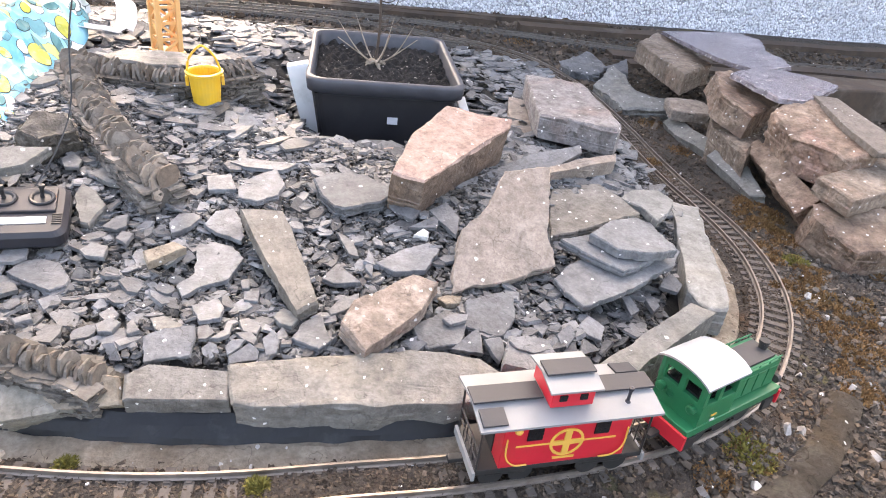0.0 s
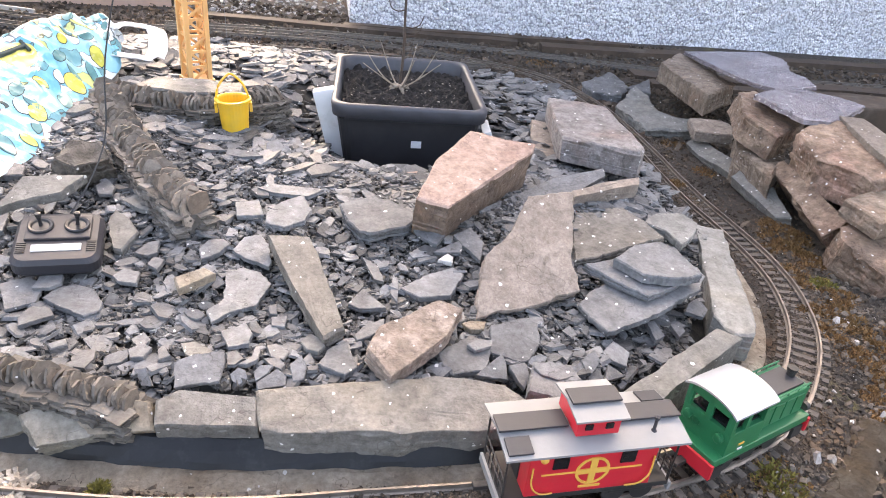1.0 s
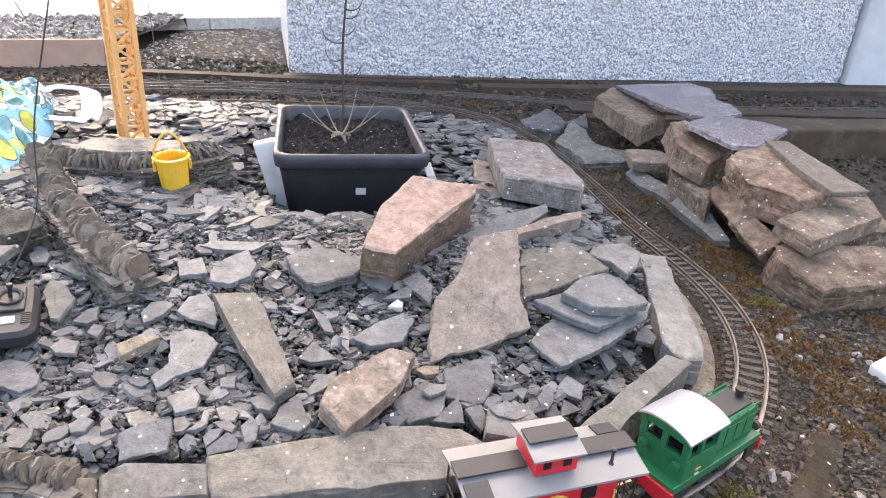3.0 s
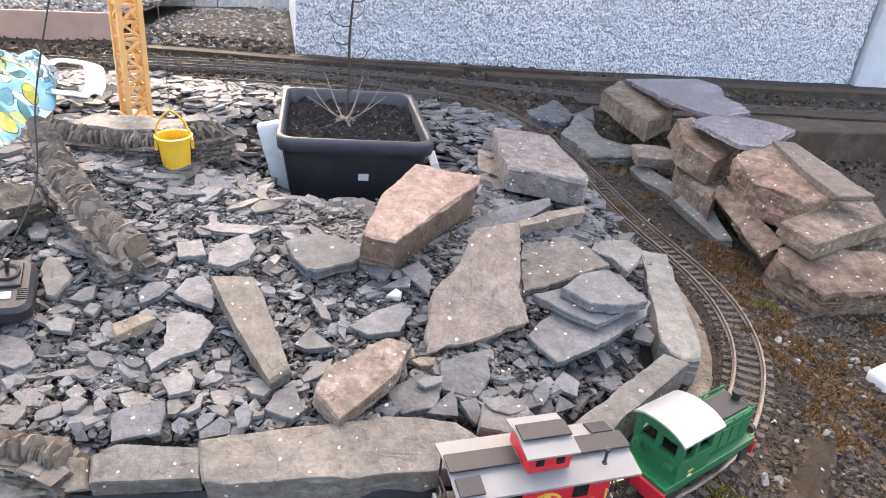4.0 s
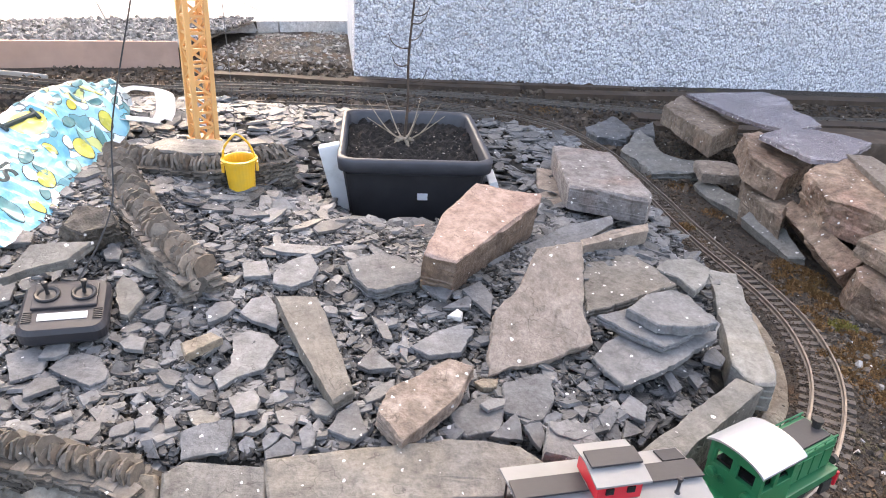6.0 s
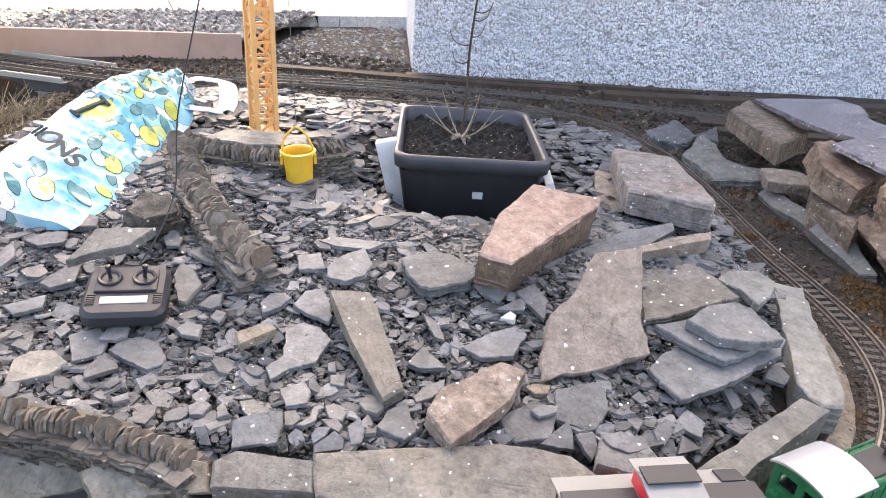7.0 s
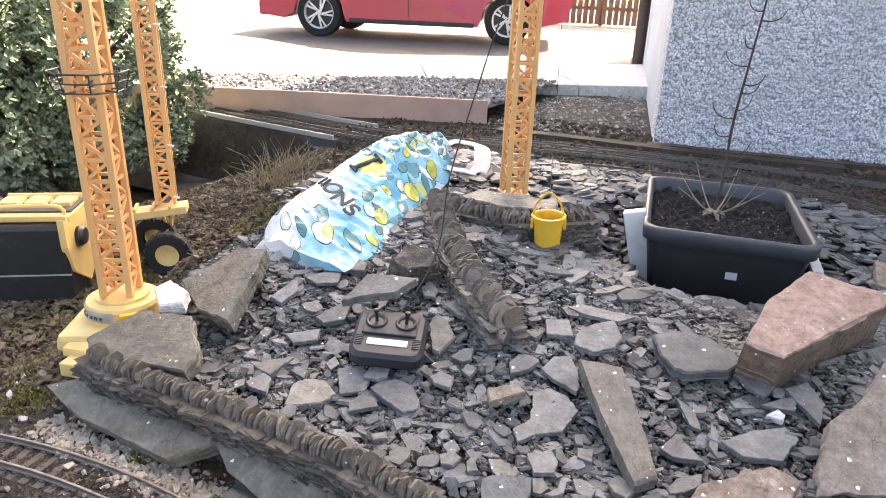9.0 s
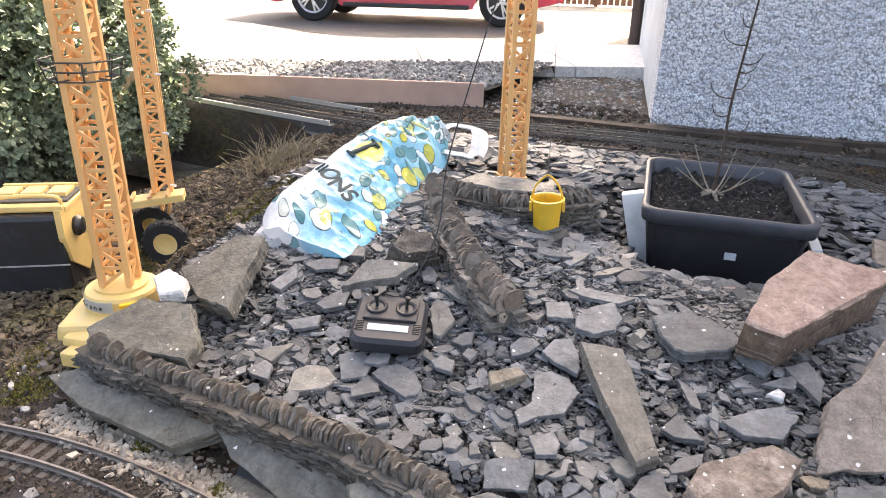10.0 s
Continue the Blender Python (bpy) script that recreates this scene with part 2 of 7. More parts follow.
def tube(bm, points, r, sides=6):
    """A round line, as a cable or wire."""
    rings = []
    for i, p in enumerate(points):
        d = (points[min(i + 1, len(points) - 1)] - points[max(i - 1, 0)]).normalized()
        u = d.orthogonal().normalized() if abs(d.z) > 0.95 else Vector((d.y, -d.x, 0)).normalized()
        v = d.cross(u)
        rr = r(i / (len(points) - 1)) if callable(r) else r
        rings.append([bm.verts.new(p + rr * (math.cos(a) * u + math.sin(a) * v)) for a in (2 * math.pi * k / sides for k in range(sides))])
    for p, q in zip(rings, rings[1:]):
        for k in range(sides):
            bm.faces.new((p[k], p[(k + 1) % sides], q[(k + 1) % sides], q[k]))
    bm.faces.new(rings[0]), bm.faces.new(rings[-1])
    return bm


# ---- the ground ----
LOOP = [(-1.3, 0.32), (-1.15, 0.377), (-1.0, 0.418), (-0.9, 0.438), (-0.8, 0.449), (-0.7, 0.4515), (-0.55, 0.45), (-0.437, 0.453), (-0.318, 0.463), (-0.2, 0.484), (-0.08, 0.516),
        (0.06, 0.553), (0.2, 0.602), (0.33, 0.665), (0.418, 0.728), (0.475, 0.785), (0.514, 0.842), (0.55, 0.91), (0.576, 0.975), (0.595, 1.055), (0.602, 1.16), (0.589, 1.27), (0.557, 1.395),
        (0.527, 1.495), (0.492, 1.645), (0.455, 1.835), (0.38, 2.14), (0.29, 2.35), (0.185, 2.495), (0.05, 2.58), (-0.12, 2.63)]
ALONG_LOOP = np.array([tuple(p)[:2] for p in curve_points(LOOP, 0.03)])


def off_track(x, y):
    """Distance from the middle of the main track."""
    return float(np.sqrt(((ALONG_LOOP - (x, y)) ** 2).sum(1).min()))


def mound(x, y):
    """Height of the slate bed inside the loop of track."""
    far = (abs((x + 0.36) / 0.92) ** 5 + abs((y - 1.38) / 0.86) ** 5) ** 0.2
    z = 0.05 + 0.085 * ease(y, 0.66, 1.3) - 0.052 * ease(x, 0.0, 0.4) - 0.05 * ease(y, 1.7, 2.1) - 0.032 * ease(x, 0.335, 0.4) * ease(-y, -1.5, -1.3)
    z -= 0.2 * math.exp(-(((x + 0.2) / 0.27) ** 2 + ((y - 1.6) / 0.3) ** 2))
    z -= 0.015 * ease(-x, 0.62, 0.95) * ease(-y, -1.0, -0.6)
    z += 0.012 * noise.noise(Vector((x * 5, y * 5, 0.3)))
    return -0.05 + (z + 0.05) * ease(-far, -1.0, -0.88) * ease(off_track(x, y), 0.06, 0.16)


def land(x, y):
    """Height of the garden soil round the tracks, and of the low drive beyond."""
    z = -0.016 + 0.004 * noise.noise(Vector((x * 7, y * 7, 2.0))) + 0.004 * noise.noise(Vector((x * 2.2, y * 2.2, 5.0)))
    if -1.5 < x < 0.9 and y < 2.8:
        z += 0.0055 * ease(-off_track(x, y), -0.07, -0.035)
    z -= 0.32 * ease(-x, 1.62, 1.9) * ease(-y, -2.33, -2.26) * ease(y, 1.1, 1.6)
    z -= 0.06 * ease(-x, 1.15, 1.35) * ease(-y, -1.5, -1.2)
    z -= 0.05 * ease(x, 0.62, 0.9) * ease(-y, -1.0, -0.7)
    return z - 0.26 * ease(y + 0.3 * x, 3.9, 5.0) * ease(-x, 0.75, 1.1)


def sheet(name, xs, ys, height, material):
    verts = [(x, y, height(x, y)) for y in ys for x in xs]
    w = len(xs)
    faces = [(j * w + i, j * w + i + 1, (j + 1) * w + i + 1, (j + 1) * w + i) for j in range(len(ys) - 1) for i in range(w - 1)]
    return mesh_object(name, verts, faces, material, smooth=True)


def spread(lo, hi, step, far):
    """Even steps between lo and hi and ever longer ones out to the horizon."""
    inner = list(np.arange(lo, hi + step / 2, step))
    out, d = [], step
    while (out[-1] if out else 0) < far:
        d *= 1.5
        out.append((out[-1] if out else 0) + d)
    return [lo - v for v in reversed(out)] + inner + [hi + v for v in out]


ground = sheet("ground", spread(-2.6, 1.7, 0.03, 400), spread(-0.2, 3.9, 0.03, 400), land, SOIL)
tagged(ground, "dark brown garden soil with patches of moss", "ground", kind="structure")
bed = sheet("slate_bed", list(np.arange(-1.3, 0.62, 0.02)), list(np.arange(0.5, 2.3, 0.02)), lambda x, y: mound(x, y) - 0.007 if mound(x, y) > land(x, y) - 0.02 else land(x, y) - 0.03, BEDDING)
tagged(bed, "raised bed of dark crushed slate grit", "slate bed", kind="structure")


# ---- stones ----
def rock_mesh(outline, thick, seed, rough=1.0):
    """A split stone: an outline broken into uneven edges, a layered side and a slightly uneven top at height 0."""
    rnd = random.Random(seed)
    pts = [Vector((*p, 0)) for p in outline]
    size = max((a - b).length for a in pts for b in pts)
    block = thick > 0.04
    wide = min(max(p[k] for p in pts) - min(p[k] for p in pts) for k in (0, 1))
    step = max(0.0035, size / (52 if block else 40))
    off = Vector((rnd.uniform(-9, 9), rnd.uniform(-9, 9), rnd.uniform(-9, 9)))
    ring = []
    for a, b in zip(pts, pts[1:] + pts[:1]):
        k = max(1, round((b - a).length / step))
        side = Vector((b.y - a.y, a.x - b.x, 0)).normalized()
        for i in range(k):
            p = a.lerp(b, i / k)
            w = rough * (0.013 * size if block else min(0.014 * size, 0.02 * wide)) * min(1, 3 * i / k, 3 * (k - i) / k)
            ring.append(p + side * w * (1.6 * noise.noise(p * (2.2 / size) * 3 + off) + noise.noise(p * (11 / size) + off) + (0.5 * rnd.uniform(-1, 1) if not block else 0.2 * rnd.uniform(-1, 1))))
    mid = sum(ring, Vector()) / len(ring)
    beds = max(4, round(thick / 0.011)) if block else max(2, min(4, round(thick / 0.005)))
    bevel = min(0.003, 0.14 * thick) / thick
    level = [(u, 0.0) for u in ((0.12, 0.26, 0.4, 0.53, 0.65, 0.76, 0.86, 0.94) if block else (0.25, 0.5, 0.74))]
    level += [(1.0 - 1.2 * bevel * thick / size * 2, 0.0), (1.0, -bevel)]
    crown = len(level)
    cuts = [bevel + (1 - bevel) * (i + (rnd.uniform(-0.3, 0.3) if 0 < i < beds else 0)) / beds for i in range(beds + 1)]
    for i in range(beds):
        w = rnd.uniform(-0.03, 0.012) * rough * (1 if not block else 0.3)
        level += [(1.0 + w, -cuts[i] - 0.2 * (cuts[i + 1] - cuts[i])), (1.0 + w + rnd.uniform(-0.008, 0.008), -cuts[i + 1])]
    verts, faces, n = [], [], len(ring)
    for li, (s, z) in enumerate(level):
        shift = Vector((li * 1.7, -li * 2.3, li))
        for p in ring:
            q = mid + (p - mid) * s
            if li < crown:
                lump = min(0.0055, 0.09 * thick) * rough * (1.3 * noise.noise(q * 14 + off) + 0.5 * noise.noise(q * 45 + off)) * (0.35 if li > crown - 2 else 1)
                if block:
                    # flakes split off the top leave steps, and the rim is chipped away
                    flake = noise.noise(q * 8 - off)
                    lump += 0.004 * rough * (ease(flake, -0.12, -0.06) + ease(flake, 0.18, 0.23) - 1)
                    lump -= max(0.0, noise.noise(p * 26 + off)) * 0.016 * rough * ease(s, 0.8, 1.0)
            else:
                lump = 0.02 * thick * noise.noise(q * 30 + off)
                if block:
                    deep = Vector((q.x, q.y, z * thick))
                    crag = noise.noise(deep * 15 + off)
                    bed = noise.noise(Vector((q.x * 12, q.y * 12, (li - crown) // 2 * 5.3)) + off)
                    q = q + (q - mid).normalized() * rough * min(0.014, 0.17 * thick) * (1.3 * noise.noise(deep * 8 - off) + math.floor(crag * 3) / 3 + 0.25 * round(bed * 2) / 2 + 0.35 * noise.noise(deep * 40 + off) + 0.2 * noise.noise(deep * 110 + off))
                    if li == crown:
                        lump -= max(0.0, noise.noise(p * 26 + off)) * 0.014 * rough
                q = q + (q - mid).normalized() * rough * (min(0.004, 0.1 * thick) * noise.noise(q * (3 / size) * 3 + off + shift) + min(0.0015, 0.05 * thick) * noise.noise(q * 120 + shift))
            verts.append((q.x, q.y, z * thick + lump))
    c = len(verts)
    verts += [(mid.x, mid.y, verts[0][2]), (mid.x, mid.y, -thick)]
    for li in range(len(level) - 1):
        a, b = li * n, (li + 1) * n
        faces += [(a + k, b + k, b + (k + 1) % n, a + (k + 1) % n) for k in range(n)]
    faces += [(c, k, (k + 1) % n) for k in range(n)]
    last = (len(level) - 1) * n
    faces += [(c + 1, last + (k + 1) % n, last + k) for k in range(n)]
    me = bpy.data.meshes.new("stone")
    me.from_pydata(verts, [], faces)
    for f in me.polygons:
        f.use_smooth = block and all(v < (crown - 1) * n or v == c for v in f.vertices)
    return me


COVERED = []


def stone(name, kind, at, turn, outline, thick, label, category="stone", group="", rough=1.0, side_kind=None):
    """An optional second stone kind covers the sides below the top."""
    me = rock_mesh(outline, thick, sum(map(ord, label)) + round(at[0] * 1000) + round(at[1] * 977), rough)
    me.materials.append(STONE[kind])
    if side_kind:
        me.materials.append(STONE[side_kind])
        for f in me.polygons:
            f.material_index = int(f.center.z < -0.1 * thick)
    ob = new(name, me)
    ob.matrix_world = pose(*at, *turn)
    if group == "stones on the slate bed":
        COVERED.append((at[0], at[1], 0.5 * min(max(p[k] for p in outline) - min(p[k] for p in outline) for k in (0, 1)), at[2] - thick))
    return tagged(ob, label, category, group)


def covered(x, y, far=1.0):
    """Whether a placed stone lies here."""
    return any((x - a) ** 2 + (y - b) ** 2 < (r * far) ** 2 for a, b, r, _ in COVERED)


stone("leaning_slab", "brown", (0.094, 0.928, 0.118), (23, -23, 61), ((0.042, 0.051), (-0.004, 0.047), (-0.050, 0.055), (-0.123, 0.024), (-0.147, 0.009), (-0.067, -0.053), (-0.002, -0.094), (0.032, -0.060), (0.068, -0.043), (0.155, 0.004), (0.094, 0.059)), 0.022, "broad brown sandstone slab leaning on other stones", "slab", group="stones on the slate bed")
stone("sandstone_block", "red", (-0.008, 1.115, 0.185), (10, -6, 57), ((-0.051, 0.051), (-0.159, 0.001), (-0.140, -0.050), (0.121, -0.045), (0.148, -0.032), (0.081, 0.074)), 0.080, "thick pink-topped red sandstone block lying on slates", "block", group="stones on the slate bed", rough=0.35, side_kind="rust")
stone("stone_block", "greyred", (0.233, 1.462, 0.164), (1, 0, -70), ((-0.024, -0.073), (0.058, -0.092), (0.165, 0.030), (0.135, 0.055), (-0.130, 0.099), (-0.205, -0.019)), 0.055, "thick grey and pink stone block beside the track", "block", group="stones on the slate bed", rough=0.35)
stone("prop_stone", "brown", (0.152, 1.539, 0.096), (-2, -2, 88), ((-0.130, 0.036), (-0.115, -0.012), (-0.003, -0.048), (0.121, -0.018), (0.127, 0.042)), 0.060, "brown stone propping up a grey block", "stone", group="stones on the slate bed", rough=0.5)
stone("flat_slate", "slate", (0.134, 1.182, 0.116), (21, -4, 43), ((-0.159, -0.003), (-0.074, -0.016), (0.039, -0.024), (0.154, -0.008), (0.166, 0.011), (0.037, 0.026), (-0.164, 0.014)), 0.014, "long thin grey slate under a red block", "slate", group="stones on the slate bed")
stone("flat_stone", "brown", (0.247, 1.219, 0.127), (11, -1, 36), ((-0.089, -0.008), (0.074, -0.013), (0.096, 0.011), (-0.081, 0.010)), 0.030, "flat brown stone beside the track curve", "stone", group="stones on the slate bed")
stone("flat_stone", "greybrown", (0.230, 1.084, 0.094), (-1, -4, 59), ((-0.045, 0.037), (-0.114, -0.002), (-0.057, -0.037), (0.060, -0.090), (0.116, 0.014), (0.039, 0.079)), 0.020, "broad grey-brown slab with flaking layers", "slab", group="stones on the slate bed")
stone("edging_stone", "grey", (0.443, 1.018, 0.053), (1, -0, 84), ((-0.094, 0.036), (-0.138, 0.011), (-0.138, -0.017), (-0.104, -0.027), (0.233, -0.028), (0.241, 0.026)), 0.050, "long grey edging stone along the track curve", "edging stone", group="stones on the slate bed", rough=0.5)
stone("edging_stone", "grey", (0.274, 0.743, 0.052), (4, -1, 45), ((-0.134, -0.029), (0.198, -0.018), (0.182, 0.018), (-0.096, 0.012), (-0.150, 0.017)), 0.060, "long grey edging stone lying slantwise by the track", "edging stone", group="stones on the slate bed", rough=0.5)
stone("edging_stone", "greybrown", (-0.054, 0.615, 0.058), (10, 1, 11), ((-0.169, -0.029), (-0.117, -0.033), (-0.030, -0.033), (0.082, -0.029), (0.137, -0.022), (0.199, -0.017), (0.130, 0.041), (0.043, 0.055), (-0.095, 0.041), (-0.180, 0.027)), 0.055, "long grey-brown edging stone at the bed's front", "edging stone", group="stones on the slate bed", rough=0.5)
stone("edging_stone", "greybrown", (-0.290, 0.575, 0.057), (16, 1, 6), ((-0.046, -0.027), (0.069, -0.020), (0.062, 0.019), (-0.032, 0.022), (-0.054, 0.006)), 0.038, "short grey-brown edging stone at the bed's front", "edging stone", group="stones on the slate bed", rough=0.5)
stone("edging_stone", "tan", (-0.409, 0.551, 0.045), (38, 0, 8), ((-0.066, -0.020), (0.007, -0.022), (0.071, -0.015), (0.061, 0.018), (0.002, 0.023), (-0.074, 0.017)), 0.035, "short brown edging stone at the bed's front", "edging stone", group="stones on the slate bed", rough=0.5)
stone("slate_block", "slate", (0.139, 0.682, 0.074), (9, 3, -25), ((-0.034, -0.039), (0.041, -0.012), (0.050, 0.002), (-0.007, 0.035), (-0.050, 0.014)), 0.035, "thick blue-grey slate block behind the edging stones", "stone", group="stones on the slate bed")
stone("tapered_stone", "beige", (-0.226, 0.812, 0.101), (3, 11, -58), ((0.004, -0.026), (0.118, -0.015), (0.110, 0.017), (-0.039, 0.028), (-0.084, 0.027), (-0.108, -0.031)), 0.025, "long tapered grey-brown stone lying on slate chips", "stone", group="stones on the slate bed")
stone("lichen_stone", "lichen", (-0.059, 0.728, 0.092), (11, -7, 52), ((-0.078, -0.035), (0.028, -0.032), (0.084, -0.011), (0.067, 0.022), (-0.031, 0.038), (-0.071, 0.018)), 0.025, "brown stone crusted with pale lichen", "stone", group="stones on the slate bed")
stone("sandstone_piece", "tan", (-0.381, 0.779, 0.099), (14, -5, 46), ((-0.027, -0.012), (0.029, -0.009), (0.021, 0.009), (-0.023, 0.012)), 0.015, "small tan sandstone piece on slate chips", "stone", group="stones on the slate bed")
stone("flat_slate", "grey", (-0.662, 0.881, 0.149), (14, -8, 47), ((-0.029, -0.010), (0.026, -0.023), (0.073, -0.000), (-0.006, 0.042), (-0.064, -0.009)), 0.016, "flat pale grey slate behind the transmitter", "slate", group="stones on the slate bed")
stone("corner_slab", "olive", (-0.927, 0.630, 0.093), (16, -3, 4), ((-0.071, -0.052), (0.112, -0.043), (0.102, -0.002), (0.032, 0.066), (-0.065, 0.058), (-0.110, -0.027)), 0.025, "olive-grey slab at the corner of the bed beside the toy crane", "slab", group="stones on the slate bed")
stone("retaining_slab", "olive", (-0.857, 0.535, 0.034), (26, -0, 2), ((-0.083, -0.032), (0.101, -0.039), (0.147, 0.004), (0.130, 0.031), (-0.111, 0.043), (-0.183, -0.008)), 0.030, "long olive-grey slab leaning against the bed's foot", "slab", group="stones on the slate bed")
stone("retaining_slab", "olive", (-0.591, 0.551, 0.035), (38, 2, 0), ((-0.078, -0.031), (0.027, -0.053), (0.143, -0.002), (0.087, 0.024), (0.012, 0.031), (-0.084, 0.029), (-0.134, 0.005)), 0.035, "rounded olive-grey slab leaning against the bed's foot", "slab", group="stones on the slate bed")
stone("retaining_slab", "olive", (-0.421, 0.551, 0.043), (29, 1, 19), ((-0.045, -0.033), (0.067, -0.022), (0.062, 0.016), (-0.017, 0.033), (-0.067, 0.006)), 0.035, "short olive-grey slab leaning against the bed's foot", "slab", group="stones on the slate bed")
stone("leaning_slab", "olive", (-0.952, 0.817, 0.117), (16, 16, -63), ((0.071, -0.027), (0.119, 0.046), (-0.075, 0.065), (-0.093, 0.007), (-0.022, -0.091)), 0.030, "olive-grey slab leaning at the bed's mossy edge", "slab", group="stones on the slate bed")
stone("plaster_lump", "plaster", (-0.989, 0.732, 0.116), (10, 3, -26), ((0.025, -0.027), (0.046, 0.007), (0.011, 0.026), (-0.045, 0.013), (-0.036, -0.019)), 0.022, "broken lump of white plaster beside the toy crane", "plaster", group="stones on the slate bed")
stone("dark_rock", "darkrock", (-0.665, 1.014, 0.158), (26, -1, 37), ((-0.017, -0.032), (0.041, -0.021), (0.036, 0.019), (-0.014, 0.038), (-0.045, -0.004)), 0.050, "dark rough rock behind the transmitter", "rock", group="stones on the slate bed")
stone("flat_slate", "slate", (0.286, 0.923, 0.078), (10, 0, 0), ((-0.113, -0.044), (-0.072, -0.097), (-0.024, -0.067), (0.027, -0.027), (0.086, 0.026), (0.101, 0.062), (0.081, 0.090), (-0.002, 0.068), (-0.064, 0.015)), 0.012, "lowest blue-grey slate of a tilted stack", "slate", group="stones on the slate bed")
stone("flat_slate", "slate", (0.281, 0.956, 0.096), (6, 2, 0), ((-0.046, -0.038), (-0.001, -0.060), (0.045, -0.023), (0.064, 0.001), (0.076, 0.036), (0.016, 0.071), (-0.052, 0.024), (-0.098, -0.002)), 0.014, "wide blue-grey slate in the middle of a stack", "slate", group="stones on the slate bed")
stone("flat_slate", "slate", (0.301, 0.968, 0.114), (4, 2, 0), ((-0.053, -0.028), (-0.030, -0.047), (0.024, -0.042), (0.068, -0.020), (0.055, 0.009), (0.038, 0.052), (0.008, 0.061), (-0.034, 0.039), (-0.074, -0.013)), 0.016, "rounded blue-grey slate on top of a slate stack", "slate", group="stones on the slate bed")
stone("flat_slate", "slate", (-0.325, 0.789, 0.071), (7, 3, 0), ((-0.012, -0.064), (0.004, -0.039), (0.034, -0.015), (0.041, 0.035), (0.017, 0.058), (-0.012, 0.062), (-0.030, 0.039), (-0.013, -0.015), (-0.027, -0.044)), 0.009, "thin broken blue-grey slate lying on chips", "slate", group="stones on the slate bed")
stone("flat_slate", "slate", (-0.292, 0.706, 0.067), (-1, 0, 0), ((-0.003, -0.030), (0.020, -0.017), (0.017, 0.006), (-0.001, 0.028), (-0.009, 0.013), (-0.025, 0.002)), 0.007, "thin broken blue-grey slate lying on chips", "slate", group="stones on the slate bed")
stone("flat_slate", "grey", (-0.334, 0.662, 0.067), (-2, -3, 0), ((-0.007, -0.009), (0.011, -0.022), (0.026, 0.001), (-0.007, 0.019), (-0.023, 0.012)), 0.008, "small pale grey stone flake on slate chips", "slate", group="stones on the slate bed")
stone("flat_slate", "slate", (-0.309, 0.625, 0.070), (19, 0, 0), ((-0.023, -0.030), (0.005, -0.019), (0.026, -0.013), (0.025, 0.011), (0.019, 0.029), (-0.016, 0.020), (-0.036, 0.004)), 0.007, "thin broken blue-grey slate lying on chips", "slate", group="stones on the slate bed")
stone("flat_slate", "slate", (-0.280, 0.655, 0.069), (-1, 1, 0), ((-0.003, -0.014), (0.006, -0.012), (0.012, 0.002), (-0.002, 0.016), (-0.012, 0.009)), 0.006, "small angular grey slate among dark grit", "slate", group="stones on the slate bed")
stone("flat_slate", "slate", (-0.259, 0.663, 0.068), (-1, 2, 0), ((-0.001, -0.017), (0.009, -0.004), (0.006, 0.017), (-0.002, 0.023), (-0.000, 0.001), (-0.011, -0.019)), 0.006, "small angular grey slate among dark grit", "slate", group="stones on the slate bed")
stone("flat_slate", "slate", (-0.232, 0.682, 0.066), (-1, 2, 0), ((-0.005, -0.012), (0.013, -0.014), (0.014, 0.003), (-0.006, 0.015), (-0.017, 0.008)), 0.007, "small angular grey slate among dark grit", "slate", group="stones on the slate bed")
stone("flat_slate", "slate", (-0.227, 0.659, 0.066), (4, 3, 0), ((-0.005, -0.005), (0.010, -0.010), (0.012, 0.000), (0.001, 0.011), (-0.018, 0.004)), 0.006, "small angular grey slate among dark grit", "slate", group="stones on the slate bed")
stone("flat_slate", "slate", (-0.238, 0.639, 0.067), (19, 5, 0), ((-0.003, -0.015), (0.007, -0.002), (0.011, 0.012), (-0.005, 0.008), (-0.010, -0.003)), 0.006, "small angular grey slate among dark grit", "slate", group="stones on the slate bed")
stone("flat_slate", "slate", (-0.223, 0.631, 0.061), (19, 12, 0), ((-0.013, -0.018), (0.017, -0.001), (0.015, 0.011), (-0.000, 0.018), (-0.017, -0.008)), 0.007, "thin broken blue-grey slate lying on chips", "slate", group="stones on the slate bed")
stone("flat_slate", "slate", (-0.150, 0.684, 0.063), (3, 2, 0), ((-0.005, -0.021), (0.012, -0.026), (0.024, -0.007), (0.015, 0.010), (-0.000, 0.042), (-0.020, 0.019), (-0.026, -0.013)), 0.009, "thin broken blue-grey slate lying on chips", "slate", group="stones on the slate bed")
stone("flat_slate", "grey", (-0.193, 0.711, 0.064), (0, 1, 0), ((-0.005, -0.014), (0.011, -0.016), (0.017, -0.001), (0.004, 0.014), (-0.009, 0.020), (-0.017, -0.001)), 0.009, "small pale grey stone flake on slate chips", "slate", group="stones on the slate bed")
stone("flat_slate", "slate", (-0.196, 0.654, 0.065), (15, 3, 0), ((-0.002, -0.019), (0.010, -0.013), (0.009, 0.006), (-0.003, 0.022), (-0.013, 0.004)), 0.007, "small angular grey slate among dark grit", "slate", group="stones on the slate bed")
stone("flat_slate", "slate", (-0.250, 0.747, 0.065), (1, 1, 0), ((-0.007, -0.011), (0.012, -0.010), (0.008, 0.014), (-0.013, 0.008)), 0.008, "small angular grey slate among dark grit", "slate", group="stones on the slate bed")
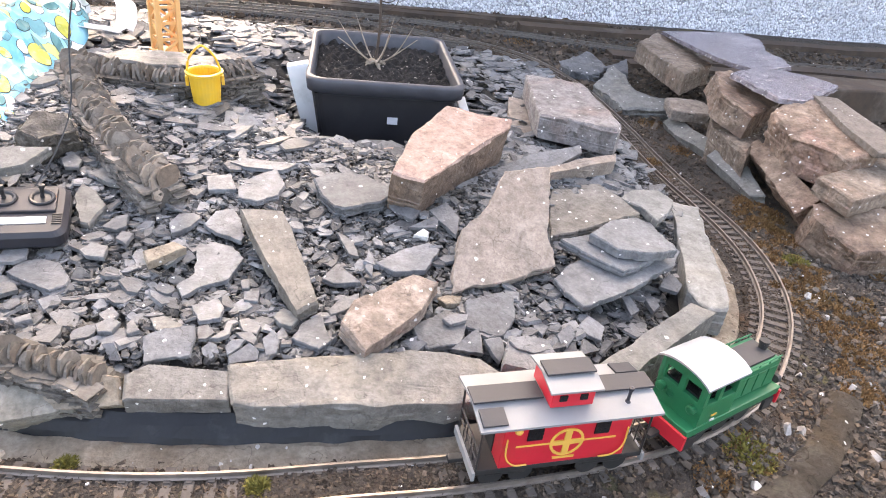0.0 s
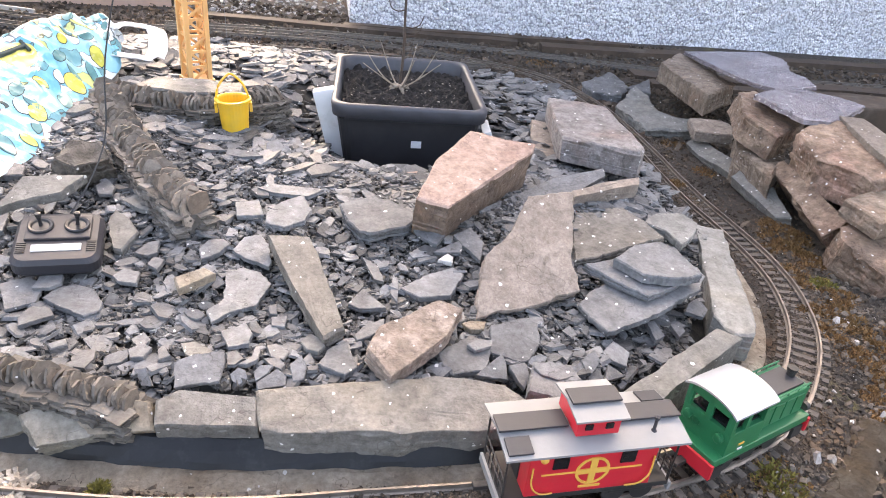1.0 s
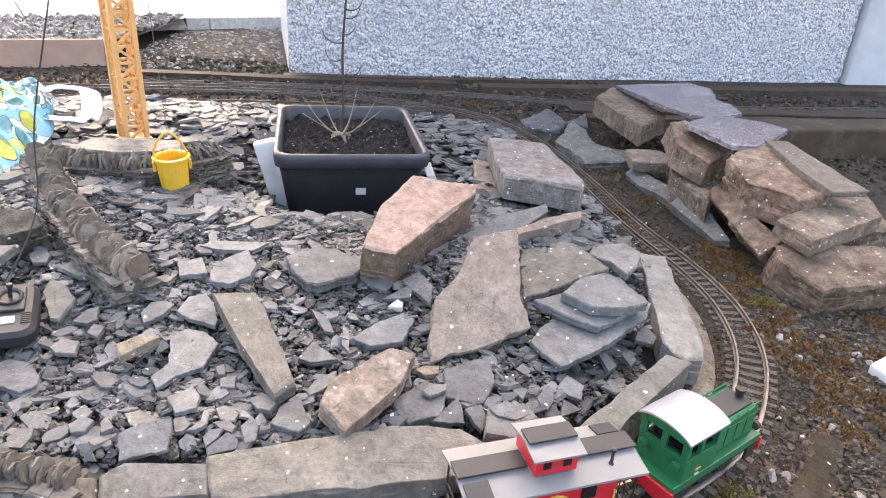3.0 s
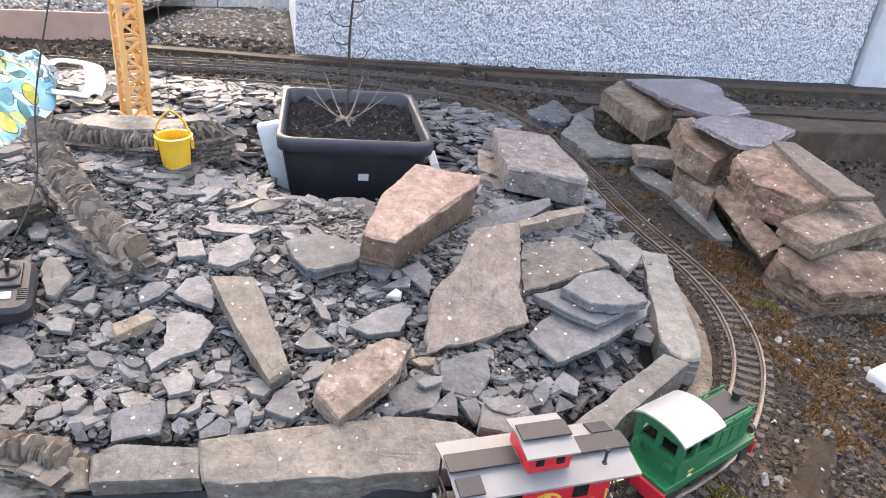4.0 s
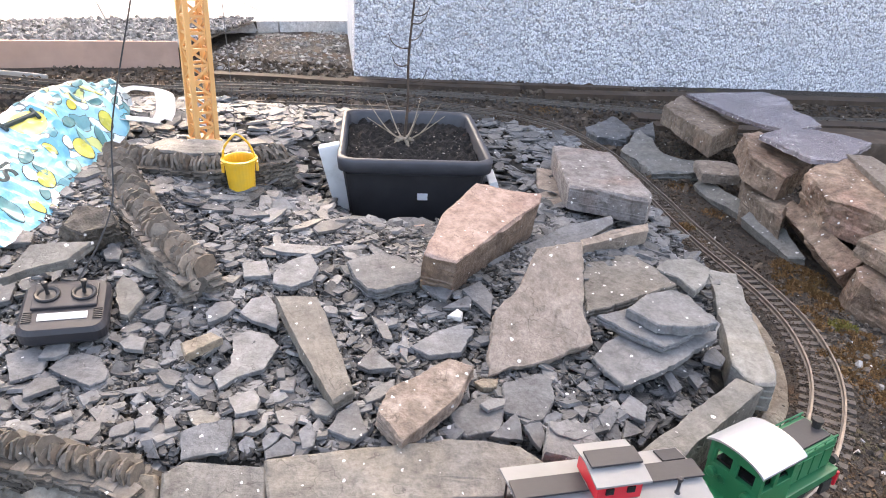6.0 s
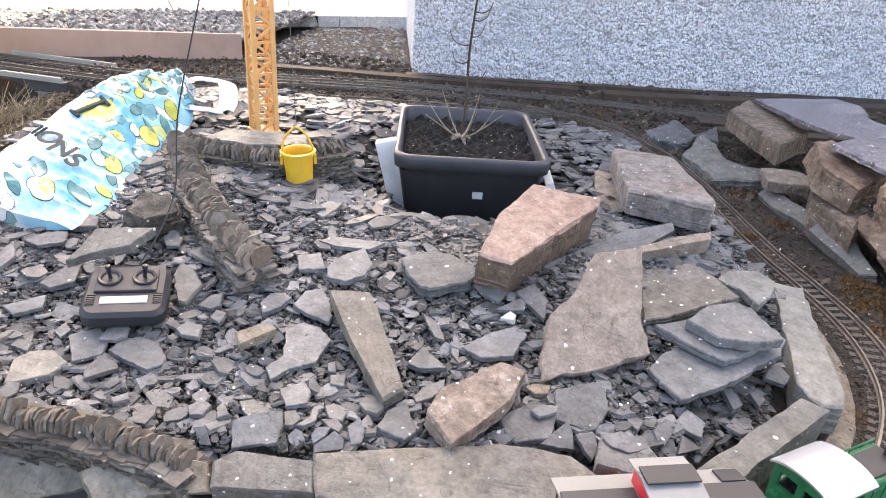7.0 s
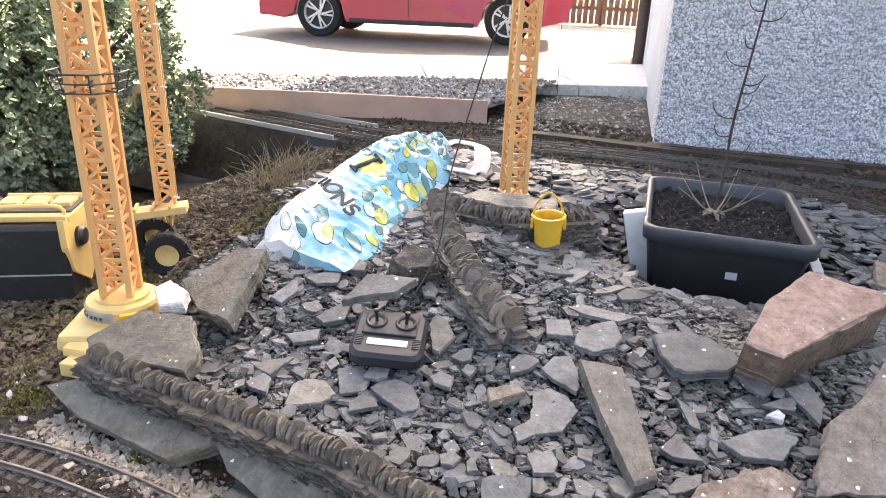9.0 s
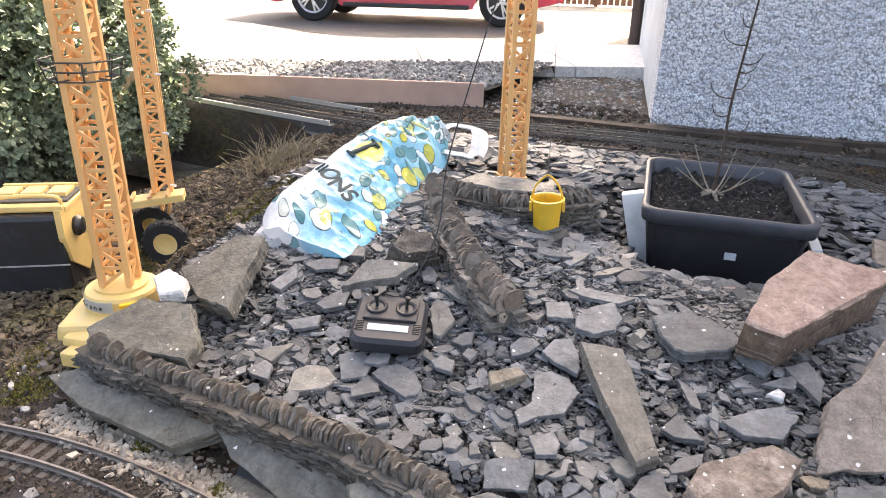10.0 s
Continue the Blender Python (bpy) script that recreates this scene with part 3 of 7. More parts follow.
stone("flat_slate", "slate", (-0.266, 0.771, 0.066), (3, 1, 0), ((-0.001, -0.011), (0.009, -0.009), (0.001, 0.014), (-0.009, 0.006)), 0.006, "small angular grey slate among dark grit", "slate", group="stones on the slate bed")
stone("flat_slate", "slate", (-0.126, 0.752, 0.065), (4, -1, 0), ((-0.012, -0.022), (0.005, -0.011), (0.020, 0.011), (0.017, 0.031), (-0.010, 0.007), (-0.018, -0.014)), 0.010, "small angular grey slate among dark grit", "slate", group="stones on the slate bed")
stone("flat_slate", "slate", (-0.144, 0.811, 0.071), (6, -2, 0), ((-0.003, -0.016), (0.034, -0.007), (-0.008, 0.031), (-0.023, -0.008)), 0.009, "thin broken blue-grey slate lying on chips", "slate", group="stones on the slate bed")
stone("flat_slate", "slate", (-0.047, 0.874, 0.079), (8, 1, 0), ((-0.020, -0.038), (0.026, -0.023), (0.042, 0.031), (0.023, 0.045), (-0.018, 0.014), (-0.050, -0.024)), 0.010, "thin broken blue-grey slate lying on chips", "slate", group="stones on the slate bed")
stone("flat_slate", "slate", (0.083, 0.776, 0.064), (14, 4, 0), ((-0.040, -0.031), (0.003, -0.038), (0.015, -0.033), (0.030, 0.004), (0.026, 0.039), (0.010, 0.046), (-0.042, 0.018)), 0.010, "smooth blue slate leaning on smaller slates", "slate", group="stones on the slate bed")
stone("flat_slate", "slate", (0.008, 0.726, 0.061), (6, 2, 0), ((-0.027, -0.022), (-0.011, -0.034), (0.032, -0.017), (0.037, 0.030), (0.007, 0.047), (-0.036, 0.001)), 0.010, "thin broken blue-grey slate lying on chips", "slate", group="stones on the slate bed")
stone("flat_slate", "slate", (0.030, 0.748, 0.070), (5, 3, 0), ((-0.007, -0.015), (0.014, 0.000), (0.015, 0.012), (-0.004, 0.010), (-0.019, -0.006)), 0.005, "small angular grey slate among dark grit", "slate", group="stones on the slate bed")
stone("flat_slate", "slate", (0.056, 0.712, 0.060), (19, 9, 0), ((0.014, -0.013), (0.011, 0.005), (0.003, 0.027), (-0.029, -0.018)), 0.008, "thin broken blue-grey slate lying on chips", "slate", group="stones on the slate bed")
stone("flat_slate", "slate", (0.087, 0.714, 0.054), (19, 16, 0), ((-0.005, -0.009), (0.008, -0.020), (0.013, 0.002), (0.004, 0.020), (-0.019, 0.007)), 0.007, "small angular grey slate among dark grit", "slate", group="stones on the slate bed")
stone("flat_slate", "slate", (0.123, 0.697, 0.079), (9, 3, 0), ((-0.013, -0.009), (0.008, -0.013), (0.031, 0.000), (-0.001, 0.020), (-0.024, 0.002)), 0.006, "thin broken blue-grey slate lying on chips", "slate", group="stones on the slate bed")
stone("flat_slate", "slate", (0.220, 0.768, 0.033), (18, 19, 0), ((-0.013, -0.019), (0.021, 0.006), (-0.008, 0.013)), 0.006, "small angular grey slate among dark grit", "slate", group="stones on the slate bed")
stone("flat_slate", "slate", (0.229, 0.805, 0.040), (11, 13, 0), ((-0.007, -0.014), (0.014, -0.017), (0.021, 0.013), (-0.004, 0.026), (-0.024, -0.006)), 0.007, "small angular grey slate among dark grit", "slate", group="stones on the slate bed")
stone("flat_slate", "slate", (0.186, 0.768, 0.047), (19, 16, 0), ((-0.007, -0.016), (0.003, -0.017), (0.015, 0.010), (0.004, 0.025), (-0.014, -0.001)), 0.007, "small angular grey slate among dark grit", "slate", group="stones on the slate bed")
stone("flat_slate", "tan", (0.019, 0.796, 0.067), (5, 3, 0), ((-0.005, -0.012), (0.014, -0.006), (0.016, 0.012), (-0.007, 0.008), (-0.018, -0.001)), 0.010, "small tan sandstone piece on slate chips", "slate", group="stones on the slate bed")
stone("flat_slate", "slate", (-0.142, 0.884, 0.080), (9, 0, 0), ((0.003, -0.019), (0.019, -0.023), (0.003, 0.014), (-0.025, 0.030)), 0.006, "small angular grey slate among dark grit", "slate", group="stones on the slate bed")
stone("flat_slate", "slate", (-0.105, 0.852, 0.075), (6, 0, 0), ((-0.005, -0.014), (0.008, -0.031), (0.004, 0.014), (-0.008, 0.033)), 0.006, "small angular grey slate among dark grit", "slate", group="stones on the slate bed")
stone("flat_slate", "slate", (-0.308, 0.990, 0.106), (9, 3, 0), ((-0.027, -0.036), (0.005, -0.040), (0.032, -0.013), (0.035, 0.020), (0.010, 0.059), (-0.021, 0.026), (-0.034, -0.010)), 0.010, "thin broken blue-grey slate lying on chips", "slate", group="stones on the slate bed")
stone("flat_slate", "slate", (-0.374, 0.987, 0.107), (7, -1, 0), ((-0.011, -0.026), (0.031, -0.015), (0.008, 0.029), (-0.028, 0.015)), 0.009, "small angular grey slate among dark grit", "slate", group="stones on the slate bed")
stone("flat_slate", "slate", (-0.160, 1.009, 0.112), (9, 0, 0), ((-0.047, -0.024), (-0.021, -0.050), (-0.005, -0.052), (0.050, -0.021), (0.069, 0.008), (0.053, 0.028), (0.011, 0.051), (-0.038, 0.047), (-0.071, 0.021)), 0.018, "thick rounded blue-grey slate against a red block", "slate", group="stones on the slate bed")
stone("flat_slate", "slate", (-0.391, 0.877, 0.091), (10, 1, 0), ((-0.008, -0.032), (0.013, -0.010), (0.022, 0.014), (0.007, 0.023), (-0.014, 0.016), (-0.020, -0.009)), 0.009, "thin broken blue-grey slate lying on chips", "slate", group="stones on the slate bed")
stone("flat_slate", "slate", (-0.328, 0.886, 0.089), (11, 5, 0), ((-0.011, -0.022), (0.030, -0.030), (0.031, -0.018), (0.015, 0.017), (-0.005, 0.039), (-0.027, 0.026), (-0.034, -0.009)), 0.007, "thin broken blue-grey slate lying on chips", "slate", group="stones on the slate bed")
stone("flat_slate", "slate", (-0.534, 0.740, 0.063), (6, -2, 0), ((-0.014, -0.018), (0.028, -0.032), (0.043, -0.018), (0.039, -0.001), (0.012, 0.025), (-0.019, 0.032), (-0.044, 0.019), (-0.047, -0.004)), 0.010, "thin broken blue-grey slate lying on chips", "slate", group="stones on the slate bed")
stone("grey_stone", "grey", (-0.545, 0.892, 0.092), (13, -2, 0), ((0.009, -0.045), (0.022, -0.046), (0.028, 0.001), (-0.001, 0.031), (-0.032, 0.049), (-0.029, 0.015)), 0.022, "pale lumpy grey stone beside the transmitter", "stone", group="stones on the slate bed")
stone("flat_slate", "grey", (-0.539, 0.966, 0.102), (10, 2, 0), ((-0.004, -0.015), (0.033, -0.014), (0.035, 0.001), (-0.024, 0.028), (-0.041, 0.001)), 0.009, "pale grey slate at the foot of a slate wall", "slate", group="stones on the slate bed")
stone("flat_slate", "slate", (-0.621, 0.993, 0.109), (8, 0, 0), ((-0.002, -0.020), (0.019, -0.016), (0.013, 0.008), (-0.011, 0.025), (-0.019, 0.003)), 0.007, "small angular grey slate among dark grit", "slate", group="stones on the slate bed")
stone("flat_slate", "slate", (-0.485, 0.861, 0.084), (10, -5, 0), ((0.005, -0.017), (0.016, -0.008), (0.007, 0.022), (-0.009, 0.015), (-0.019, -0.011)), 0.007, "small angular grey slate among dark grit", "slate", group="stones on the slate bed")
stone("flat_slate", "slate", (-0.462, 0.831, 0.080), (10, -5, 0), ((0.009, -0.016), (0.011, 0.008), (-0.009, 0.014), (-0.011, -0.005)), 0.007, "small angular grey slate among dark grit", "slate", group="stones on the slate bed")
stone("flat_slate", "slate", (-0.490, 0.796, 0.073), (8, -5, 0), ((-0.006, -0.013), (0.022, -0.015), (0.015, 0.012), (-0.012, 0.018), (-0.020, -0.001)), 0.007, "small angular grey slate among dark grit", "slate", group="stones on the slate bed")
stone("flat_slate", "slate", (-0.071, 0.988, 0.101), (12, -2, 0), ((-0.009, -0.013), (0.016, -0.027), (0.027, 0.002), (-0.004, 0.028), (-0.030, 0.011)), 0.008, "thin broken blue-grey slate lying on chips", "slate", group="stones on the slate bed")
stone("flat_slate", "slate", (-0.001, 0.976, 0.101), (14, -2, 0), ((-0.009, -0.011), (0.019, -0.041), (0.022, 0.003), (-0.003, 0.038), (-0.030, 0.014)), 0.008, "small angular grey slate among dark grit", "slate", group="stones on the slate bed")
stone("flat_slate", "slate", (-0.029, 0.961, 0.095), (14, -2, 0), ((0.014, -0.010), (0.018, 0.026), (-0.031, -0.015)), 0.008, "thin broken blue-grey slate lying on chips", "slate", group="stones on the slate bed")
stone("white_stone", "plaster", (-0.034, 0.937, 0.089), (13, -1, 0), ((0.007, -0.009), (0.009, 0.004), (-0.001, 0.012), (-0.015, -0.006)), 0.010, "small white stone among slate chips", "stone", group="stones on the slate bed")
stone("flat_slate", "slate", (-0.330, 1.058, 0.115), (5, 1, 0), ((-0.021, -0.015), (0.041, -0.011), (0.063, 0.019), (-0.030, 0.014), (-0.052, -0.006)), 0.008, "thin broken blue-grey slate lying on chips", "slate", group="stones on the slate bed")
stone("flat_slate", "grey", (0.371, 1.156, 0.091), (4, 4, 0), ((-0.020, -0.024), (0.002, -0.066), (0.034, -0.018), (0.050, 0.028), (0.024, 0.058), (-0.030, 0.035), (-0.059, -0.006)), 0.014, "flat green-grey slate beside the edging stone", "slate", group="stones on the slate bed")
stone("flat_slate", "slate", (0.376, 0.950, 0.046), (13, 7, 0), ((-0.021, -0.014), (0.009, -0.018), (0.020, 0.003), (0.005, 0.024), (-0.013, 0.007)), 0.007, "small angular grey slate among dark grit", "slate", group="stones on the slate bed")
stone("flat_slate", "slate", (0.298, 0.882, 0.040), (11, 8, 0), ((-0.001, -0.024), (0.015, -0.008), (0.001, 0.020), (-0.014, 0.013)), 0.007, "small angular grey slate among dark grit", "slate", group="stones on the slate bed")
stone("flat_slate", "slate", (0.338, 0.896, 0.037), (12, 6, 0), ((-0.001, -0.018), (0.011, -0.001), (0.003, 0.015), (-0.013, 0.005)), 0.007, "small angular grey slate among dark grit", "slate", group="stones on the slate bed")
stone("flat_stone", "red", (-0.146, 1.267, 0.075), (0, 0, 0), ((-0.021, -0.047), (0.050, -0.011), (0.059, 0.053), (-0.025, 0.020), (-0.061, -0.011)), 0.014, "flat pink-grey stone under the red block", "stone", group="stones on the slate bed")
stone("flat_stone", "greybrown", (-0.140, 1.137, 0.100), (4, 0, 0), ((-0.005, -0.035), (0.036, -0.019), (0.031, 0.052), (-0.013, 0.021), (-0.049, -0.015)), 0.025, "grey-brown stone wedged below the red block", "stone", group="stones on the slate bed")
stone("flat_slate", "grey", (-0.746, 0.708, 0.061), (2, -5, 0), ((0.015, -0.022), (0.014, -0.011), (0.016, 0.034), (-0.018, 0.013), (-0.027, -0.013)), 0.008, "small pale grey stone flake on slate chips", "slate", group="stones on the slate bed")
stone("flat_slate", "slate", (-0.696, 0.715, 0.063), (3, -2, 0), ((0.016, -0.012), (0.013, 0.005), (-0.014, 0.012), (-0.016, -0.004)), 0.007, "small angular grey slate among dark grit", "slate", group="stones on the slate bed")
stone("flat_slate", "slate", (-0.730, 0.661, 0.062), (0, -4, 0), ((-0.005, -0.016), (0.029, -0.017), (0.008, 0.018), (-0.013, 0.025), (-0.020, -0.008)), 0.007, "small angular grey slate among dark grit", "slate", group="stones on the slate bed")
stone("flat_slate", "grey", (-0.650, 0.683, 0.062), (2, 3, 0), ((0.031, -0.015), (0.035, 0.015), (0.001, 0.032), (-0.025, 0.020), (-0.033, -0.001), (-0.011, -0.047)), 0.010, "broad pale grey slate behind the edging wall", "slate", group="stones on the slate bed")
stone("flat_slate", "slate", (-0.610, 0.740, 0.064), (5, 3, 0), ((-0.000, -0.040), (0.028, -0.015), (0.018, 0.016), (-0.009, 0.034), (-0.038, 0.007)), 0.006, "thin broken blue-grey slate lying on chips", "slate", group="stones on the slate bed")
stone("flat_slate", "slate", (-0.585, 0.764, 0.071), (5, 1, 0), ((0.008, -0.015), (0.018, -0.001), (0.006, 0.027), (-0.019, 0.010), (-0.014, -0.020)), 0.006, "small angular grey slate among dark grit", "slate", group="stones on the slate bed")
stone("flat_slate", "slate", (-0.570, 0.700, 0.059), (4, 1, 0), ((-0.006, -0.026), (0.025, 0.005), (0.011, 0.019), (-0.014, 0.014), (-0.016, -0.011)), 0.007, "small angular grey slate among dark grit", "slate", group="stones on the slate bed")
stone("flat_slate", "slate", (-0.739, 0.867, 0.086), (13, 1, 0), ((-0.004, -0.032), (0.025, -0.009), (0.011, 0.031), (-0.005, 0.037), (-0.027, -0.024)), 0.009, "thin broken blue-grey slate lying on chips", "slate", group="stones on the slate bed")
stone("flat_slate", "slate", (-0.860, 0.880, 0.091), (13, 1, 0), ((0.012, -0.031), (0.018, 0.012), (-0.011, 0.046), (-0.018, -0.024)), 0.009, "small angular grey slate among dark grit", "slate", group="stones on the slate bed")
stone("flat_slate", "slate", (-0.753, 0.796, 0.070), (11, -2, 0), ((-0.006, -0.021), (0.027, 0.001), (0.014, 0.028), (-0.035, -0.007)), 0.007, "thin broken blue-grey slate lying on chips", "slate", group="stones on the slate bed")
stone("flat_slate", "slate", (-0.820, 0.944, 0.105), (10, 0, 0), ((-0.003, -0.023), (0.032, -0.004), (0.020, 0.025), (-0.013, 0.016), (-0.036, -0.014)), 0.007, "thin broken blue-grey slate lying on chips", "slate", group="stones on the slate bed")
stone("flat_slate", "slate", (-0.792, 1.010, 0.114), (8, 1, 0), ((0.025, -0.012), (0.013, 0.016), (-0.018, 0.024), (-0.021, -0.027)), 0.012, "small angular grey slate among dark grit", "slate", group="stones on the slate bed")
stone("flat_slate", "slate", (-0.401, 0.651, 0.063), (1, -4, 0), ((-0.005, -0.014), (0.011, -0.011), (0.013, 0.009), (-0.003, 0.016), (-0.016, 0.001)), 0.007, "small angular grey slate among dark grit", "slate", group="stones on the slate bed")
stone("flat_slate", "slate", (-0.510, 0.653, 0.055), (3, -1, 0), ((-0.003, -0.011), (0.013, 0.001), (0.004, 0.012), (-0.013, -0.002)), 0.012, "small angular grey slate among dark grit", "slate", group="stones on the slate bed")
stone("flat_slate", "slate", (-0.370, 0.652, 0.065), (0, -4, 0), ((0.001, -0.015), (0.013, -0.006), (-0.006, 0.016), (-0.009, 0.005)), 0.007, "small angular grey slate among dark grit", "slate", group="stones on the slate bed")
stone("pile_block", "pilebrown", (0.651, 2.251, 0.129), (1, 0, -86), ((0.265, -0.043), (0.108, 0.096), (-0.269, 0.028), (-0.105, -0.082)), 0.062, "squared grey-brown stone block on top of the pile", "block", group="stones in the pile", rough=0.6)
stone("pile_stone", "grey", (0.532, 2.119, 0.023), (4, 2, -72), ((0.110, -0.097), (0.138, 0.053), (0.078, 0.088), (0.005, 0.011), (-0.250, 0.048), (-0.081, -0.103)), 0.050, "flat grey stone at the foot of the pile", "stone", group="stones in the pile")
stone("pile_stone", "brown", (0.655, 1.930, 0.056), (6, -1, -5), ((-0.059, -0.049), (0.043, -0.048), (0.061, 0.007), (0.026, 0.053), (-0.070, 0.037)), 0.030, "thin brown stone wedged under a block in the pile", "stone", group="stones in the pile")
stone("pile_block", "tanbrown", (0.702, 1.750, 0.167), (7, -8, 89), ((-0.062, 0.065), (-0.151, 0.006), (-0.014, -0.110), (0.133, -0.007), (0.095, 0.045)), 0.065, "rough tan stone block in the pile", "block", group="stones in the pile", rough=0.6)
stone("pile_block", "pilebrown", (0.690, 1.684, 0.081), (7, 3, -89), ((-0.018, -0.047), (0.148, -0.013), (0.034, 0.057), (0.033, 0.000), (-0.198, 0.004)), 0.100, "brown stone block low in the pile", "block", group="stones in the pile", rough=0.6)
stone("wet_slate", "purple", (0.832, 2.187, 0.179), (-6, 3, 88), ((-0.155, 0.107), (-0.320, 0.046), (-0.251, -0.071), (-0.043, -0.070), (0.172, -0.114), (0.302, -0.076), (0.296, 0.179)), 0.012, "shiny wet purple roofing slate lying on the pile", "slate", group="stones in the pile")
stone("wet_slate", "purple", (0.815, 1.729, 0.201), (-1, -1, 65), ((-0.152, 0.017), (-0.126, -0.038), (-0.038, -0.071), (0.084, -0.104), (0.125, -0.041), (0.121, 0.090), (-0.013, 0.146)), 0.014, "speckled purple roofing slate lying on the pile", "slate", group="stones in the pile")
stone("pile_block", "tanbrown", (0.813, 1.511, 0.176), (5, 8, -87), ((0.059, -0.093), (0.154, -0.013), (0.133, 0.057), (-0.030, 0.104), (-0.038, 0.079), (-0.141, 0.030), (-0.088, -0.063), (-0.048, -0.101)), 0.085, "large cracked tan stone block in the pile", "block", group="stones in the pile", rough=0.6)
stone("pile_flake", "brown", (0.877, 1.500, 0.191), (0, 6, -81), ((0.027, -0.047), (0.142, -0.040), (0.139, 0.054), (-0.036, 0.036), (-0.129, 0.025), (-0.142, -0.028)), 0.016, "flat brown flake of stone on a large block", "stone", group="stones in the pile")
stone("pile_block", "tanbrown", (0.726, 1.445, 0.070), (44, 5, -80), ((-0.041, -0.020), (0.125, -0.036), (0.123, 0.025), (0.084, 0.022), (-0.146, 0.022), (-0.145, -0.014)), 0.100, "pointed tan stone block facing the track", "block", group="stones in the pile", rough=0.6)
stone("pile_block", "pilebrown", (0.883, 1.350, 0.128), (6, -2, 33), ((-0.161, -0.047), (0.098, -0.051), (0.135, -0.004), (0.080, 0.058), (-0.152, 0.043)), 0.040, "flat-topped brown stone block on the pile", "block", group="stones in the pile", rough=0.6)
stone("pile_block", "tanbrown", (0.829, 1.242, 0.067), (14, -1, -1), ((-0.102, -0.010), (-0.046, -0.093), (0.126, -0.059), (0.150, 0.054), (-0.031, 0.069), (-0.097, 0.040)), 0.100, "large layered tan stone block at the pile's end", "block", group="stones in the pile", rough=0.6)
stone("pile_block", "pilebrown", (0.954, 1.543, 0.096), (-5, -7, 82), ((-0.209, 0.124), (-0.135, -0.109), (0.009, -0.114), (0.188, -0.060), (0.147, 0.159)), 0.150, "buried grey-brown stone block inside the pile", "block", group="stones in the pile", rough=0.6)
stone("pile_stone", "grey", (0.684, 1.569, 0.017), (21, 6, -75), ((0.099, -0.022), (0.118, 0.008), (-0.014, 0.033), (-0.110, 0.009), (-0.094, -0.028)), 0.030, "thin grey slab leaning at the pile's foot", "slab", group="stones in the pile")
stone("pile_stone", "grey", (0.627, 1.842, 0.006), (21, -1, -76), ((-0.000, -0.027), (0.141, -0.010), (0.077, 0.032), (-0.121, 0.024), (-0.096, -0.019)), 0.030, "thin grey slab lying beside the track", "slab", group="stones in the pile")
stone("flat_slate", "slate", (0.405, 2.373, 0.027), (2, -4, 70), ((-0.099, 0.025), (-0.058, -0.064), (0.038, -0.071), (0.144, 0.025), (-0.025, 0.085)), 0.050, "grey slate lying outside the track curve", "slate", group="stones in the pile")
stone("flat_slate", "slate", (0.542, 2.455, 0.013), (-1, -4, 69), ((-0.058, -0.044), (0.099, -0.006), (-0.040, 0.049)), 0.040, "small blue-grey slate lying outside the track curve", "slate", group="stones in the pile")


# ---- tracks ----
RAIL = plain_material("weathered_rail", (0.32, 0.275, 0.235), 0.38, 0.6, 0.4, 60.0, (0.14, 0.09, 0.06))
SLEEPER = plain_material("weathered_sleeper", (0.13, 0.11, 0.092), 0.85, 0.0, 0.5, 60.0, (0.09, 0.08, 0.07), 0.5)
DARK_SLEEPER = plain_material("dark_plastic_sleeper", (0.06, 0.058, 0.055), 0.7, 0.0, 0.4, 60.0, (0.12, 0.11, 0.1), 0.3)
OLD_WOOD = plain_material("grey_weathered_board", (0.14, 0.115, 0.09), 0.85, 0.0, 0.6, 25.0, (0.06, 0.05, 0.035), 0.6, False)
BACK_RAIL = plain_material("dull_rusted_rail", (0.2, 0.175, 0.15), 0.6, 0.3, 0.4, 60.0, (0.1, 0.07, 0.05))
GAUGE = 0.047
HEAD = [(-0.0016, 0.0), (0.0016, 0.0), (0.0016, -0.0026), (0.0007, -0.0032), (0.0007, -0.0068), (0.0034, -0.0078), (0.0034, -0.009), (-0.0034, -0.009), (-0.0034, -0.0078), (-0.0007, -0.0068), (-0.0007, -0.0032), (-0.0016, -0.0026)]


def track(points, label, sleeper_material, spacing=0.0235, z=0.0, single=True):
    base = thing("railway_track", pose(0, 0, z), label, "railway track", "model railway tracks", "structure")
    line = curve_points(points, 0.012)
    for s in (-1, 1):
        offset = []
        for i, p in enumerate(line):
            d = line[min(i + 1, len(line) - 1)] - line[max(i - 1, 0)]
            offset.append(p + Vector((d.y, -d.x, 0)).normalized() * s * GAUGE / 2)
        part("rail", sweep(bmesh.new(), offset, HEAD), RAIL if sleeper_material == SLEEPER else BACK_RAIL, base)
    me = None
    rnd = random.Random(len(points))
    spots = curve_points(points, spacing)
    for p, q in zip(spots, spots[1:]):
        d = q - p
        if me is None:
            bm = box((0.0115, 0.082, 0.008), bevel=0.0008)
            for sx in (-1, 1):
                for sy in (-1, 1):
                    add_box(bm, (0.007, 0.004, 0.003), Matrix.Translation((0, sx * GAUGE / 2 + sy * 0.005, 0.0045)))
            ob = part("sleeper", bm, sleeper_material, base)
            me = ob.data
        else:
            ob = new("sleeper", me)
            ob.parent = base
        ob.matrix_local = pose(p.x, p.y, -0.0135, 0, 0, math.degrees(math.atan2(d.y, d.x)) + rnd.uniform(-2, 2))
    return base


